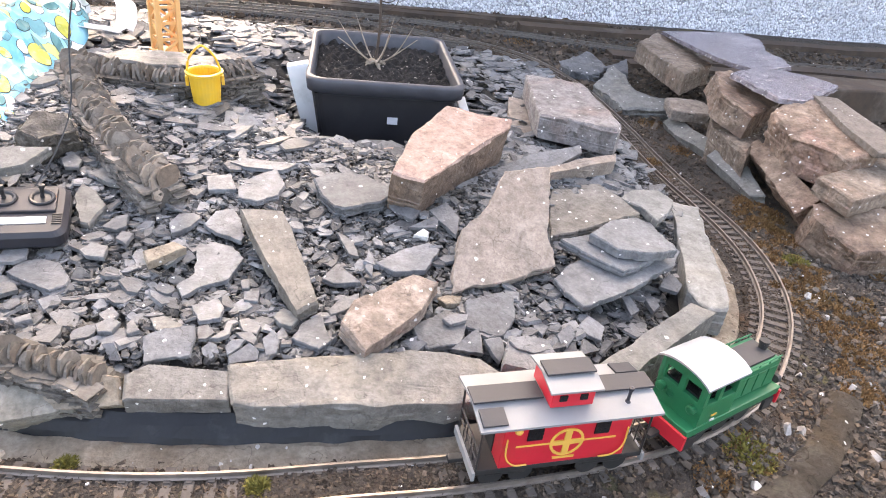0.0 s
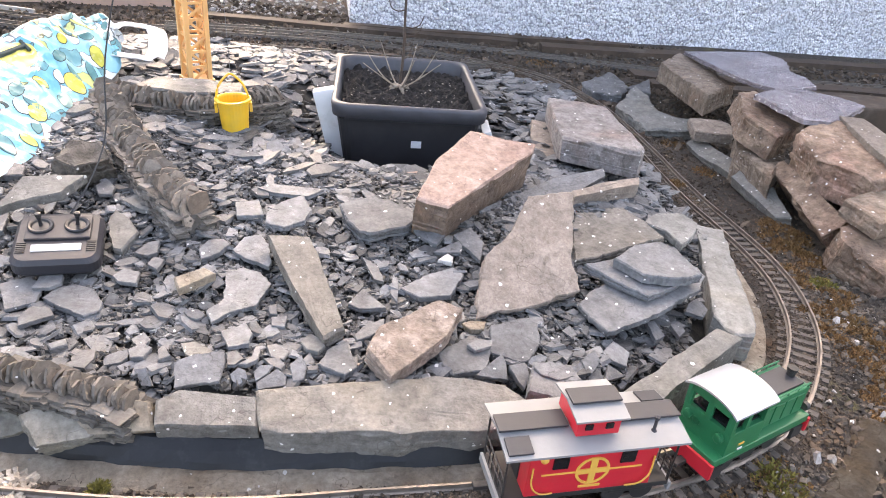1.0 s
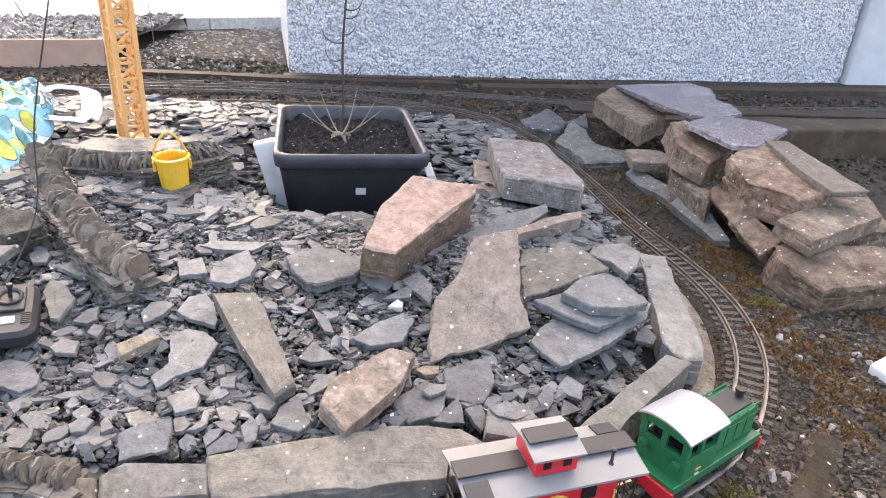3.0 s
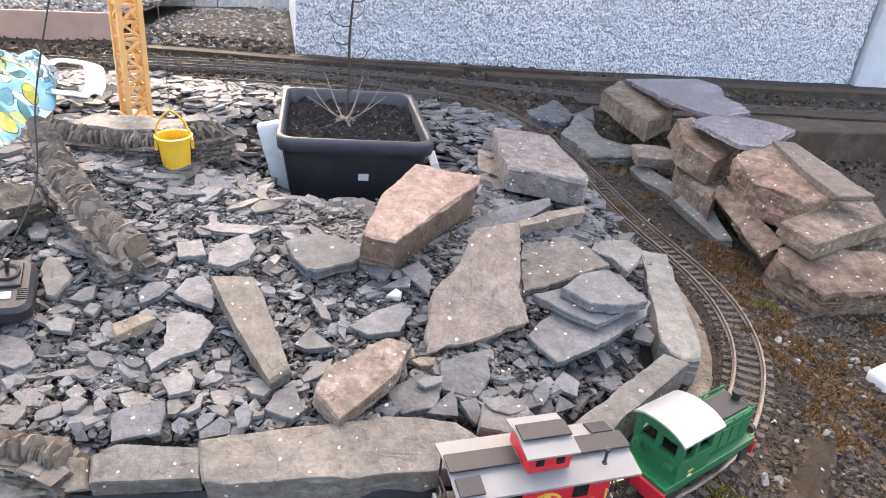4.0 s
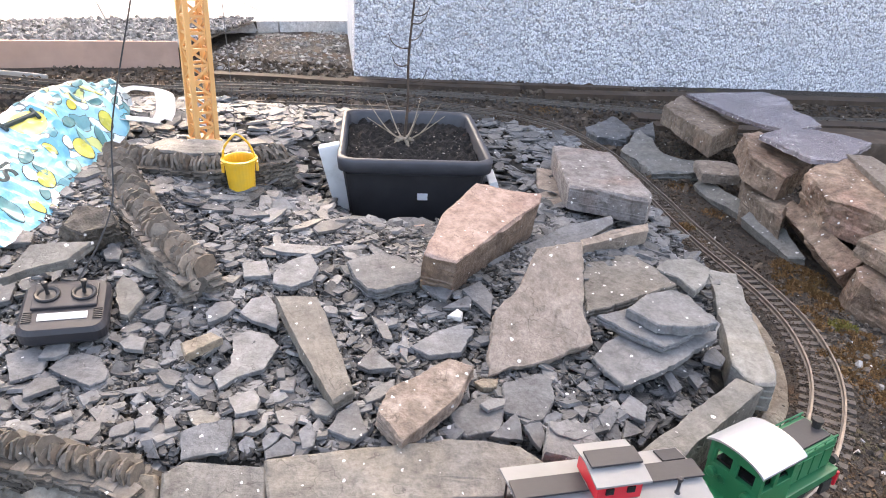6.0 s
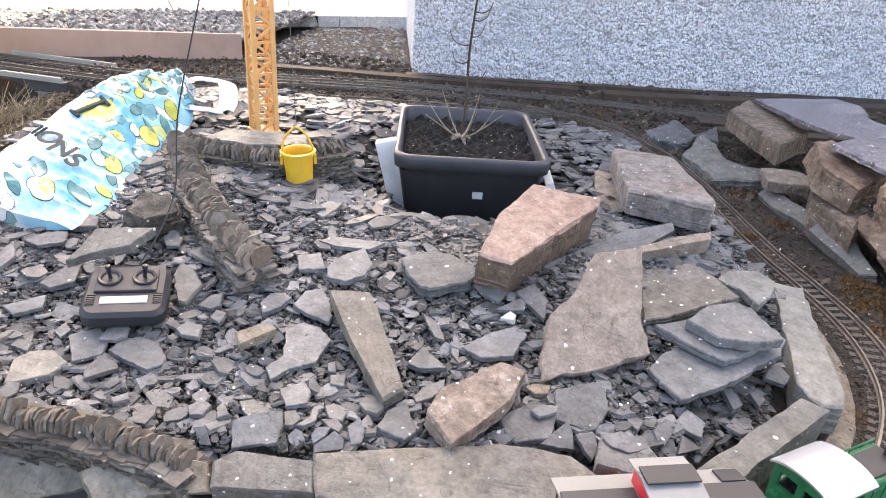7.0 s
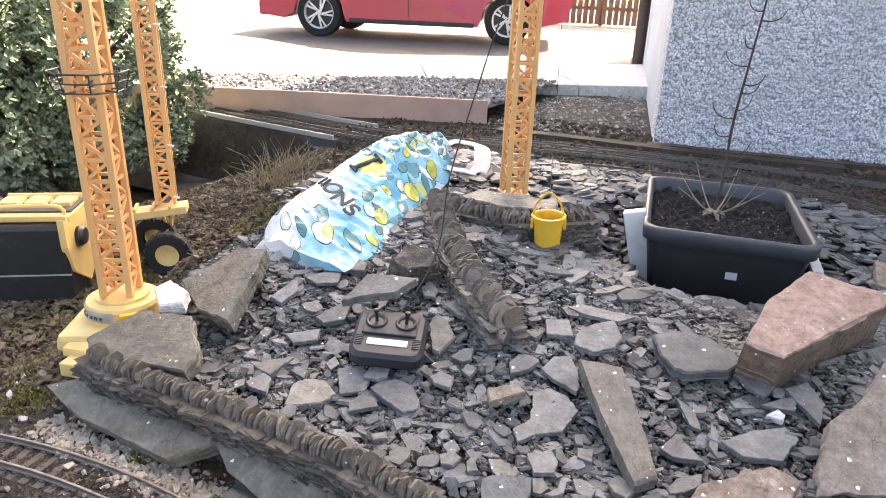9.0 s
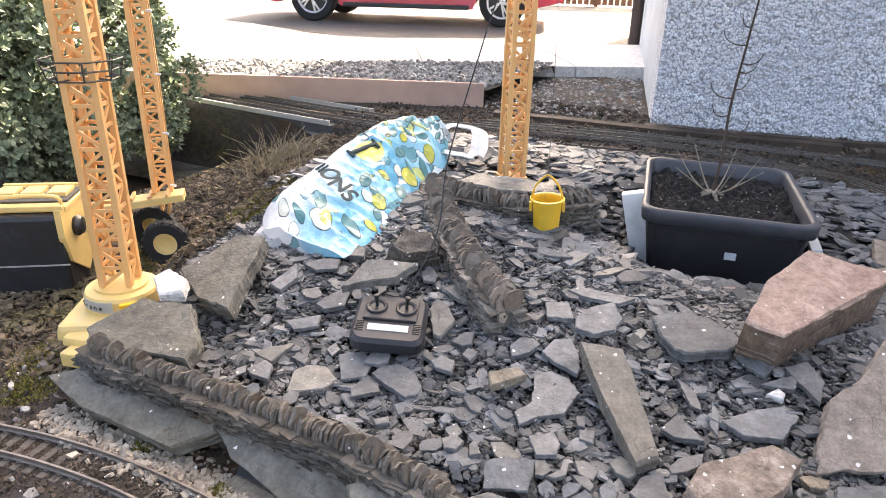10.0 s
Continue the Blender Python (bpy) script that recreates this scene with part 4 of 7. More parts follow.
track(LOOP, "weathered model railway track curving round the slate bed", SLEEPER)
track([(-0.12, 2.63), (-0.3, 2.68), (-0.5, 2.7), (-0.75, 2.68), (-0.92, 2.65), (-1.4, 2.56), (-1.8, 2.53), (-2.3, 2.56), (-2.9, 2.61), (-3.5, 2.66)], "dark model railway track running past the house wall", DARK_SLEEPER)
track([(-0.02, 2.54), (-0.3, 2.53), (-0.6, 2.5), (-0.9, 2.45), (-1.3, 2.4), (-1.75, 2.39), (-2.3, 2.43), (-2.9, 2.48), (-3.5, 2.53)], "dark model railway siding beside the back track", DARK_SLEEPER)
track([(-1.3, 2.66), (-0.9, 2.76), (-0.4, 2.83), (0.2, 2.84), (0.7, 2.82), (1.3, 2.9), (2.2, 3.1)], "old model railway track along the foot of the wall", DARK_SLEEPER)

# ---- the house wall ----
def roughcast_material(name, light, dark):
    """Thrown pebbles in cement: each pebble has its own tone, with grey gaps between."""
    m, n, l, b = shader(name, 0.9)
    co = place(n, l, False)
    v = n.new("ShaderNodeTexVoronoi")
    v.inputs["Scale"].default_value = 95.0
    l.new(co, v.inputs["Vector"])
    sep = n.new("ShaderNodeSeparateColor")
    l.new(v.outputs["Color"], sep.inputs[0])
    base = mixed(n, l, ramp(n, l, sep.outputs[0], 0.1, 0.75), dark, light)
    base = mixed(n, l, ramp(n, l, v.outputs["Distance"], 0.5, 0.68), base, tuple(0.52 * c for c in dark))
    base = mixed(n, l, ramp(n, l, noise_of(n, l, co, 55.0, 3.0, 0.6), 0.3, 0.4), tuple(0.7 * c for c in dark), base)
    base = mixed(n, l, ramp(n, l, noise_of(n, l, co, 2.0, 4.0), 0.5, 0.85), base, (0.6, 0.62, 0.66))
    l.new(base, b.inputs["Base Color"])
    bump(n, l, b, math_node(n, l, "ADD", math_node(n, l, "MULTIPLY", v.outputs["Distance"], -1.6), noise_of(n, l, co, 160.0, 4.0, 0.7)), 0.9, 0.007)
    return m


HARLING = roughcast_material("white_roughcast", (0.97, 0.965, 0.97), (0.78, 0.78, 0.83))
SMOOTH_RENDER = plain_material("pale_smooth_render", (0.62, 0.64, 0.66), 0.8, 0.0, 0.2, 6.0, (0.45, 0.45, 0.44), 0.4, False)
CONCRETE = stone_material("pale_concrete", (0.58, 0.575, 0.56), (0.7, 0.695, 0.68), (0.58, 0.57, 0.55), 0.0, 0.9, False, 120.0, False)
OLD_CONCRETE = stone_material("old_concrete", (0.2, 0.19, 0.18), (0.34, 0.33, 0.31), (0.24, 0.21, 0.17), 0.05, 0.9, False, 120.0, False)

WALL_A, WALL_B = Vector((-0.64, 3.05, 0)), Vector((2.2, 3.74, 0))
ALONG = (WALL_B - WALL_A).normalized()
BACK = Vector((-ALONG.y, ALONG.x, 0))


def wall_point(s, d, z):
    return WALL_A + ALONG * s + BACK * d + Vector((0, 0, z))


def roughcast_wall():
    """The wall's face carries thrown pebbles as real lumps."""
    length, high, step = (WALL_B - WALL_A).length, 2.6, 0.0065
    ns, nz = int(length / step), int(0.95 / step)
    verts, faces = [], []
    for j in range(nz + 1):
        for i in range(ns + 1):
            s, z = i * step, -0.06 + j * step
            q = Vector((s * 55, z * 55, 1.0))
            cell = noise.voronoi(q)[0][0]
            lump = 0.015 * max(0.0, 0.75 - cell) + 0.006 * noise.noise(q * 0.7) + 0.003 * noise.noise(q * 2.6)
            verts.append(wall_point(s + 0.004 * noise.noise(q * 0.9), -lump, z))
        faces += [] if j == 0 else [((j - 1) * (ns + 1) + i, (j - 1) * (ns + 1) + i + 1, j * (ns + 1) + i + 1, j * (ns + 1) + i) for i in range(ns)]
    face = mesh_object("wall_north", verts, faces, HARLING, smooth=True)
    tagged(face, "white roughcast house wall with a rough pebbled face", "wall", kind="structure")
    bm = bmesh.new()
    m = Matrix((( *ALONG, 0), (*BACK, 0), (0, 0, 1, 0), (0, 0, 0, 1))).transposed()
    m.translation = wall_point(length / 2, 0.155, 1.25)
    add_box(bm, (length, 0.3, 2.7), m)
    part("wall_core", bm, HARLING, face)
    return face


roughcast_wall()
bm = bmesh.new()
M_WALL = Matrix(((*ALONG, 0), (*BACK, 0), (0, 0, 1, 0), (0, 0, 0, 1))).transposed()
END = M_WALL.copy()
END.translation = wall_point((WALL_B - WALL_A).length + 0.16, 0.13, 1.25)
tagged(part("wall_end", box((0.3, 0.34, 2.7), END, 0.01), SMOOTH_RENDER), "smooth pale rendered end of the house wall", "wall", kind="structure")


# ---- planter ----
BLACK = plain_material("black_plastic", (0.022, 0.023, 0.025), 0.42, 0.0, 0.3, 30.0, (0.06, 0.06, 0.058))
PLANTER_BLACK = plain_material("weathered_black_plastic", (0.028, 0.028, 0.031), 0.45, 0.0, 0.25, 30.0, (0.035, 0.035, 0.037))
# the rim is greyer than the pot
RIM_BLACK = plain_material("greyish_black_plastic", (0.06, 0.062, 0.072), 0.45, 0.0, 0.25, 30.0, (0.09, 0.09, 0.095))
COMPOST = soil_material("potting_compost", (0.01, 0.009, 0.008), (0.03, 0.026, 0.024), (0.04, 0.035, 0.031), (0.022, 0.018, 0.015), 0.6)
WHITE_FOAM = plain_material("white_foam_board", (0.78, 0.78, 0.76), 0.7, 0.0, 0.08, 30.0, (0.55, 0.54, 0.5))


def rounded(hx, hy, r, z, k=5):
    out = []
    for cx, cy, a0 in ((hx - r, hy - r, 0), (r - hx, hy - r, 90), (r - hx, r - hy, 180), (hx - r, r - hy, 270)):
        out += [(cx + r * math.cos(radians(a0 + 90 * i / k)), cy + r * math.sin(radians(a0 + 90 * i / k)), z) for i in range(k + 1)]
    return out


def loft(bm, rings, m=Matrix(), cap_first=True, cap_last=True):
    made = [[bm.verts.new(m @ Vector(p)) for p in ring] for ring in rings]
    n = len(made[0])
    for p, q in zip(made, made[1:]):
        for k in range(n):
            bm.faces.new((p[k], p[(k + 1) % n], q[(k + 1) % n], q[k]))
    if cap_first:
        bm.faces.new(made[0])
    if cap_last:
        bm.faces.new(made[-1])
    return bm


planter = thing("planter", pose(-0.209, 1.697, -0.055, 0, 0, 10.5), "large square black plastic planter filled with dark compost", "planter")
HX, HY, TOP = 0.18, 0.228, 0.207
part("pot", loft(bmesh.new(), [rounded(HX * 0.8, HY * 0.8, 0.03, 0), rounded(HX * 0.93, HY * 0.93, 0.034, TOP - 0.04), rounded(HX * 0.9, HY * 0.9, 0.03, TOP - 0.045), rounded(HX * 0.86, HY * 0.86, 0.03, 0.1)], cap_last=True), PLANTER_BLACK, planter)
part("rim", loft(bmesh.new(), [rounded(HX * 0.935, HY * 0.935, 0.034, TOP - 0.034), rounded(HX * 0.985, HY * 0.985, 0.036, TOP - 0.032), rounded(HX * 0.995, HY * 0.995, 0.037, TOP - 0.016), rounded(HX, HY, 0.038, TOP - 0.006), rounded(HX * 0.985, HY * 0.985, 0.036, TOP), rounded(HX * 0.93, HY * 0.94, 0.034, TOP), rounded(HX * 0.91, HY * 0.92, 0.034, TOP - 0.008), rounded(HX * 0.9, HY * 0.91, 0.034, TOP - 0.05)], cap_first=False, cap_last=False), RIM_BLACK, planter, "thick rolled rim", True)
bm = bmesh.new()
bmesh.ops.create_grid(bm, x_segments=80, y_segments=90, size=1.0)
for v in bm.verts:
    v.co.x, v.co.y = v.co.x * HX * 0.9, v.co.y * HY * 0.9
    v.co.z = TOP - 0.035 + 0.012 * noise.noise(v.co * 30) + 0.012 * noise.noise(v.co * 75)
part("compost", bm, COMPOST, planter, "dark crumbly compost")
STRAW_FLECK = plain_material("pale_bark_fleck", (0.42, 0.38, 0.33), 0.8, 0.0, 0.4, 90.0)
rnd = random.Random(66)
verts, faces = [], []
for k in range(90):
    x, y, r = rnd.uniform(-0.85, 0.85) * HX, rnd.uniform(-0.85, 0.85) * HY, 0.0012 + 0.003 * rnd.random() ** 3
    q = Vector((x, y, 0))
    m = pose(x, y, TOP - 0.031 + 0.012 * noise.noise(q * 30) + 0.012 * noise.noise(q * 75), rnd.gauss(0, 25), rnd.gauss(0, 25), rnd.uniform(0, 360))
    k0 = len(verts)
    verts += [m @ Vector(p) for p in ((-r, -0.4 * r, 0), (r, -0.5 * r, 0), (0.6 * r, 0.6 * r, 0), (-0.7 * r, 0.5 * r, 0), (0, 0, 0.5 * r))]
    faces += [(k0 + a, k0 + b, k0 + 4) for a, b in ((0, 1), (1, 2), (2, 3), (3, 0))]
flecks = mesh_object("perlite", verts, faces, STRAW_FLECK, planter)
tagged(flecks, "pale flecks of perlite and bark in the compost", kind="stuff")
STICKER = plain_material("pale_label", (0.6, 0.61, 0.62), 0.5)
part("sticker", box((0.024, 0.0015, 0.026), pose(0.018, -HY * 0.892, 0.117, -4.5, 0, 0), 0.0004), STICKER, planter, "small square pale sticker")
foam = tagged(part("foam_board", box((0.05, 0.03, 0.21), pose(-0.362, 1.55, 0.05, 0, -14, 11), 0.003), WHITE_FOAM), "white foam board standing beside the black planter", "board")
foam2 = tagged(part("foam_board", box((0.02, 0.09, 0.06), pose(0.012, 1.6, 0.06, 0, -20, 8), 0.002), WHITE_FOAM), "white foam scrap behind the black planter", "board")


# ---- sapling in the planter ----
BARK = plain_material("dark_twig_bark", (0.09, 0.065, 0.05), 0.85, 0.0, 0.5, 80.0, None, 0.5)
STRAW = plain_material("dry_straw", (0.38, 0.31, 0.2), 0.9, 0.0, 0.5, 60.0)
PALE_TWIG = plain_material("pale_dead_twig", (0.36, 0.3, 0.23), 0.9, 0.0, 0.5, 60.0)
sapling = thing("sapling", pose(-0.232, 1.73, 0.115), "bare young sapling with thin twigs planted in compost", "sapling")
rnd = random.Random(8)
stem = curve_points([(0, 0, 0), (0.006, 0.0, 0.1), (0.004, 0.004, 0.22), (0.014, 0.0, 0.36), (0.024, 0.0, 0.5), (0.03, 0.0, 0.68)], 0.02)
part("stem", tube(bmesh.new(), stem, lambda u: 0.0042 - 0.0028 * u), BARK, sapling)
for k in range(17):
    u = 0.12 + 0.8 * k / 17
    p = stem[int(u * (len(stem) - 1))]
    a, long = rnd.uniform(0, 6.3), rnd.uniform(0.035, 0.085) * (1.15 - 0.5 * u)
    d = Vector((math.cos(a), math.sin(a), 0))
    pts = curve_points([tuple(p), tuple(p + d * long * 0.4 + Vector((0, 0, -0.002))), tuple(p + d * long * 0.8 + Vector((0, 0, 0.008))), tuple(p + d * long + Vector((0, 0, 0.03)))], 0.008)
    part("twig", tube(bmesh.new(), pts, lambda u: 0.0019 - 0.001 * u, 5), BARK, sapling)
for k in range(7):
    a = 0.3 + 0.95 * k + rnd.uniform(-0.2, 0.2)
    d = Vector((math.cos(a), math.sin(a), 0))
    pts = curve_points([(0, 0, 0.0), tuple(d * 0.05 + Vector((0, 0, 0.035))), tuple(d * rnd.uniform(0.09, 0.13) + Vector((0, 0, rnd.uniform(0.08, 0.11))))], 0.012)
    part("shoot", tube(bmesh.new(), pts, lambda u: 0.0024 - 0.0014 * u, 5), PALE_TWIG, sapling)
bm = bmesh.new()
for k in range(5):
    a = k * 1.3
    tube(bm, curve_points([(0, 0, 0.012), (0.02 * math.cos(a), 0.02 * math.sin(a), 0.008), (0.034 * math.cos(a), 0.03 * math.sin(a), -0.012)], 0.006), 0.005)
part("root", bm, PALE_TWIG, sapling, "pale knotted root collar")
LEAF = plain_material("withered_leaf", (0.17, 0.1, 0.05), 0.9, 0.0, 0.4, 60.0)
for k in range(5):
    p = stem[-8 + k] + Vector((rnd.uniform(-0.03, 0.03), 0, rnd.uniform(-0.02, 0.01)))
    bm = bmesh.new()
    vs = [bm.verts.new(p + Vector((x, y, z))) for x, y, z in ((0, 0, 0), (0.008, 0.003, -0.01), (0.003, 0.005, -0.028), (-0.007, -0.003, -0.014))]
    bm.faces.new(vs)
    bmesh.ops.solidify(bm, geom=bm.faces, thickness=0.001)
    part("leaf", bm, LEAF, sapling, "withered brown leaf")

# ---- toy bucket on the crane's rope ----
YELLOW = plain_material("yellow_toy_plastic", (0.86, 0.5, 0.04), 0.4, 0.0, 0.1, 20.0, (0.6, 0.4, 0.1))
CREAM = plain_material("pale_yellow_plastic", (0.82, 0.58, 0.22), 0.45, 0.0, 0.12, 20.0, (0.6, 0.5, 0.25))
ORANGE = plain_material("amber_crane_plastic", (0.8, 0.44, 0.17), 0.45, 0.0, 0.12, 20.0, (0.62, 0.36, 0.16))
CORD = plain_material("grey_cord", (0.16, 0.16, 0.16), 0.8)
bucket = thing("toy_bucket", pose(-0.512, 1.31, 0.11, 2, -2, 20), "yellow plastic toy bucket hanging on a thin cord", "bucket")
bm = add_lathe(bmesh.new(), [(0, 0), (0.025, 0), (0.0262, 0.002), (0.031, 0.068), (0.036, 0.069), (0.0365, 0.074), (0.0305, 0.075), (0.029, 0.071), (0.0245, 0.004), (0, 0.004)], sides=28)
part("pail", bm, YELLOW, bucket, smooth=False)
bm = tube(bmesh.new(), curve_points([(-0.033, 0, 0.069), (-0.026, 0, 0.099), (-0.006, 0, 0.122), (0.004, 0, 0.122), (0.022, 0, 0.102), (0.033, 0, 0.069)], 0.006), 0.0024)
part("handle", bm, YELLOW, bucket)
for s in (-1, 1):
    part("lug", box((0.006, 0.01, 0.02), pose(s * 0.034, 0, 0.055), 0.001), YELLOW, bucket)
part("cord", tube(bmesh.new(), [Vector((0, 0, 0.122)), Vector((0.002, 0.0, 0.4)), Vector((0.0, 0.0, 1.1))], 0.0006, 5), CORD, bucket)

# ---- toy cranes ----
DARK_METAL = plain_material("dark_wire", (0.07, 0.065, 0.06), 0.55, 0.3)


def shared(name, bm, material):
    me = bpy.data.meshes.new(name)
    bmesh.ops.recalc_face_normals(bm, faces=bm.faces)
    bm.to_mesh(me)
    bm.free()
    me.materials.append(material)
    return me


def lattice(parent, side, z0, z1, bay, m=Matrix(), post=0.0055, web=0.004):
    """A square mast of four posts with flat rungs and zigzag braces, each a part of its own."""
    h = side / 2
    corner = [Vector((-h, -h, 0)), Vector((h, -h, 0)), Vector((h, h, 0)), Vector((-h, h, 0))]
    n = round((z1 - z0) / bay)
    bay = (z1 - z0) / n
    pm = shared("post", box((post * 2, post * 2, z1 - z0), bevel=0.0012), ORANGE)
    rm = shared("rung", box((side, web, web * 1.5)), ORANGE)
    bm_ = shared("brace", box((math.hypot(side, bay) - 0.003, web, web * 1.4)), ORANGE)
    tilt = math.degrees(math.atan2(bay, side))
    for c in corner:
        ob = new("post", pm)
        ob.parent, ob.matrix_local = parent, m @ Matrix.Translation(c + Vector((0, 0, (z0 + z1) / 2)))
    for k in range(n):
        for f in range(4):
            mid, a = (corner[f] + corner[(f + 1) % 4]) / 2, 90 * f
            ob = new("rung", rm)
            ob.parent, ob.matrix_local = parent, m @ pose(mid.x, mid.y, z0 + bay * (k + 1), 0, 0, a)
            ob = new("brace", bm_)
            ob.parent, ob.matrix_local = parent, m @ pose(mid.x, mid.y, z0 + bay * (k + 0.5), 0, tilt if k % 2 else -tilt, a)


tower = thing("crane_mast", pose(-0.693, 1.553, 0.135, 0, 0, 42), "amber plastic lattice mast of a toy crane on slates", "toy crane", "toy crane masts")
lattice(tower, 0.045, 0.0, 0.86, 0.036)
part("foot_plate", box((0.065, 0.065, 0.01), pose(0, 0, 0.002), 0.002), ORANGE, tower)

STRIPE = plain_material("grey_sticker", (0.3, 0.25, 0.2), 0.6)
crane = thing("toy_crane", pose(-1.112, 0.728, 0.0, 0, 0, 32), "yellow toy tower crane standing on a round base", "toy crane", "toy crane masts")
part("base_plate", box((0.15, 0.13, 0.03), pose(-0.01, -0.035, 0.036, 0, 0, 0), 0.01, 0.94), CREAM, crane)
for a in (-107, 73):
    arm = part("outrigger", box((0.1, 0.07, 0.018), pose(0.078 * math.cos(radians(a)), 0.078 * math.sin(radians(a)), 0.036, 0, 10, a), 0.006, 0.92), CREAM, crane)
    part("foot", box((0.03, 0.036, 0.026), pose(0.137 * math.cos(radians(a)), 0.137 * math.sin(radians(a)), 0.012, 0, 0, a), 0.004), CREAM, arm)
    part("stripe", box((0.02, 0.05, 0.002), pose(0.09 * math.cos(radians(a)), 0.09 * math.sin(radians(a)), 0.045, 0, 10, a), 0.0006), STRIPE, arm, "grey band across the outrigger")
part("turntable", add_lathe(bmesh.new(), [(0, 0.05), (0.064, 0.05), (0.064, 0.074), (0.061, 0.08), (0.046, 0.082), (0.046, 0.087), (0, 0.087)], sides=40), CREAM, crane)
WHITE_BAND = plain_material("white_sticker", (0.72, 0.71, 0.68), 0.5, 0.0, 0.1)
INK = plain_material("black_ink", (0.03, 0.03, 0.03), 0.6)
bm = bmesh.new()
for k in range(14):
    a, b = radians(190 + 6 * k), radians(196 + 6 * k)
    bm.faces.new([bm.verts.new((0.0648 * math.cos(c), 0.0648 * math.sin(c), z)) for c, z in ((a, 0.056), (b, 0.056), (b, 0.077), (a, 0.077))])
bmesh.ops.solidify(bm, geom=bm.faces, thickness=0.001)
band = part("band", bm, WHITE_BAND, crane, "white sticker band with black lettering")
for k, ch in enumerate("Crane"):
    text = bpy.data.curves.new("letter", "FONT")
    text.body, text.size, text.extrude, text.align_x = ch, 0.014, 0.0004, "CENTER"
    ob = new("letter", text)
    a = radians(218 + 9.4 * k)
    ob.data.materials.append(INK)
    ob.parent = band
    ob.matrix_local = pose(0.0662 * math.cos(a), 0.0662 * math.sin(a), 0.0615, 90, 0, math.degrees(a) + 90)
part("step", box((0.03, 0.012, 0.024), pose(0.03, -0.06, 0.062, 0, 0, 20), 0.002), YELLOW, crane)
lattice(crane, 0.046, 0.089, 0.8, 0.036)
bm = bmesh.new()
for z, r in ((0.45, 0.039), (0.465, 0.042), (0.48, 0.045)):
    tube(bm, [Vector((r * math.cos(radians(45 * k + 22)) * 1.35, r * math.sin(radians(45 * k + 22)) * 1.35, z)) for k in range(9)], 0.0014, 4)
for k in range(8):
    a = radians(45 * k + 22)
    add_rod(bm, (0.053 * math.cos(a), 0.053 * math.sin(a), 0.45), (0.061 * math.cos(a), 0.061 * math.sin(a), 0.48), 0.0014, sides=4)
    add_rod(bm, (0.053 * math.cos(a), 0.053 * math.sin(a), 0.45), (0.03 * math.cos(a), 0.03 * math.sin(a), 0.45), 0.0014, sides=4)
part("gallery", bm, DARK_METAL, crane, "dark octagonal wire gallery round the mast")

PAPER_TRIM = plain_material("pale_trim", (0.4, 0.4, 0.38), 0.5)
truck = thing("toy_crane_truck", pose(-1.47, 0.99, -0.02, 0, 0, 36) @ Matrix.Scale(0.9, 4), "yellow and black toy mobile crane with a lattice boom", "toy truck")
part("body", box((0.46, 0.2, 0.3), pose(-0.295, -0.07, 0.005), 0.012), BLACK, truck, "black lower body")
part("deck", box((0.2, 0.17, 0.014), pose(-0.155, -0.06, 0.163), 0.003), CREAM, truck)
part("trim_line", box((0.47, 0.004, 0.003), pose(-0.295, -0.171, 0.03)), PAPER_TRIM, truck, "thin pale trim line")
for k in range(3):
    part("hatch", box((0.046, 0.06, 0.014), pose(-0.215 + 0.06 * k, -0.05, 0.178), 0.003), CREAM, truck)
bm = bmesh.new()
end = [(-0.172, 0.168), (0.03, 0.168), (0.03, 0.03), (-0.06, -0.03), (-0.15, 0.03), (-0.172, 0.1)]
rings = [[bm.verts.new((x, y, z)) for y, z in end] for x in (-0.073, -0.058)]
bm.faces.new(rings[0]), bm.faces.new(rings[1])
for k in range(6):
    bm.faces.new((rings[0][k], rings[0][(k + 1) % 6], rings[1][(k + 1) % 6], rings[1][k]))
part("end_panel", bm, CREAM, truck, "pale yellow end panel, cut away below")
for y0 in (-0.16, 0.02):
    part("deck_rim", box((0.2, 0.012, 0.012), pose(-0.155, y0, 0.172), 0.002), CREAM, truck)
bm = bmesh.new()
tube(bm, curve_points([(-0.245, -0.14, 0.165), (-0.235, -0.14, 0.19), (-0.085, -0.14, 0.195), (-0.065, -0.13, 0.165)], 0.01), 0.005)
part("grab_rail", bm, CREAM, truck)
part("deck_panel", box((0.19, 0.11, 0.006), pose(-0.155, -0.06, 0.172), 0.001), DARK_METAL, truck, "dark sunken deck panel")
part("lamp", add_lathe(bmesh.new(), [(0, 0), (0.024, 0), (0.026, 0.008), (0.02, 0.018), (0, 0.02)], pose(-0.058, -0.1, 0.105, 0, 90, 0)), BLACK, truck, "round black lamp")
part("jib_bed", box((0.26, 0.06, 0.02), pose(0.05, 0.02, 0.12, 0, -6, 6), 0.003), CREAM, truck)
for k in range(5):
    part("bed_rung", box((0.008, 0.062, 0.008), pose(-0.04 + 0.045 * k, 0.02, 0.128 + 0.004 * k, 0, -6, 6), 0.001), ORANGE, truck)
CHASSIS_GREY = plain_material("dull_grey_hub", (0.12, 0.11, 0.1), 0.6)
TYRE = plain_material("black_rubber", (0.02, 0.02, 0.02), 0.85, 0.0, 0.4, 50.0, (0.07, 0.06, 0.05))
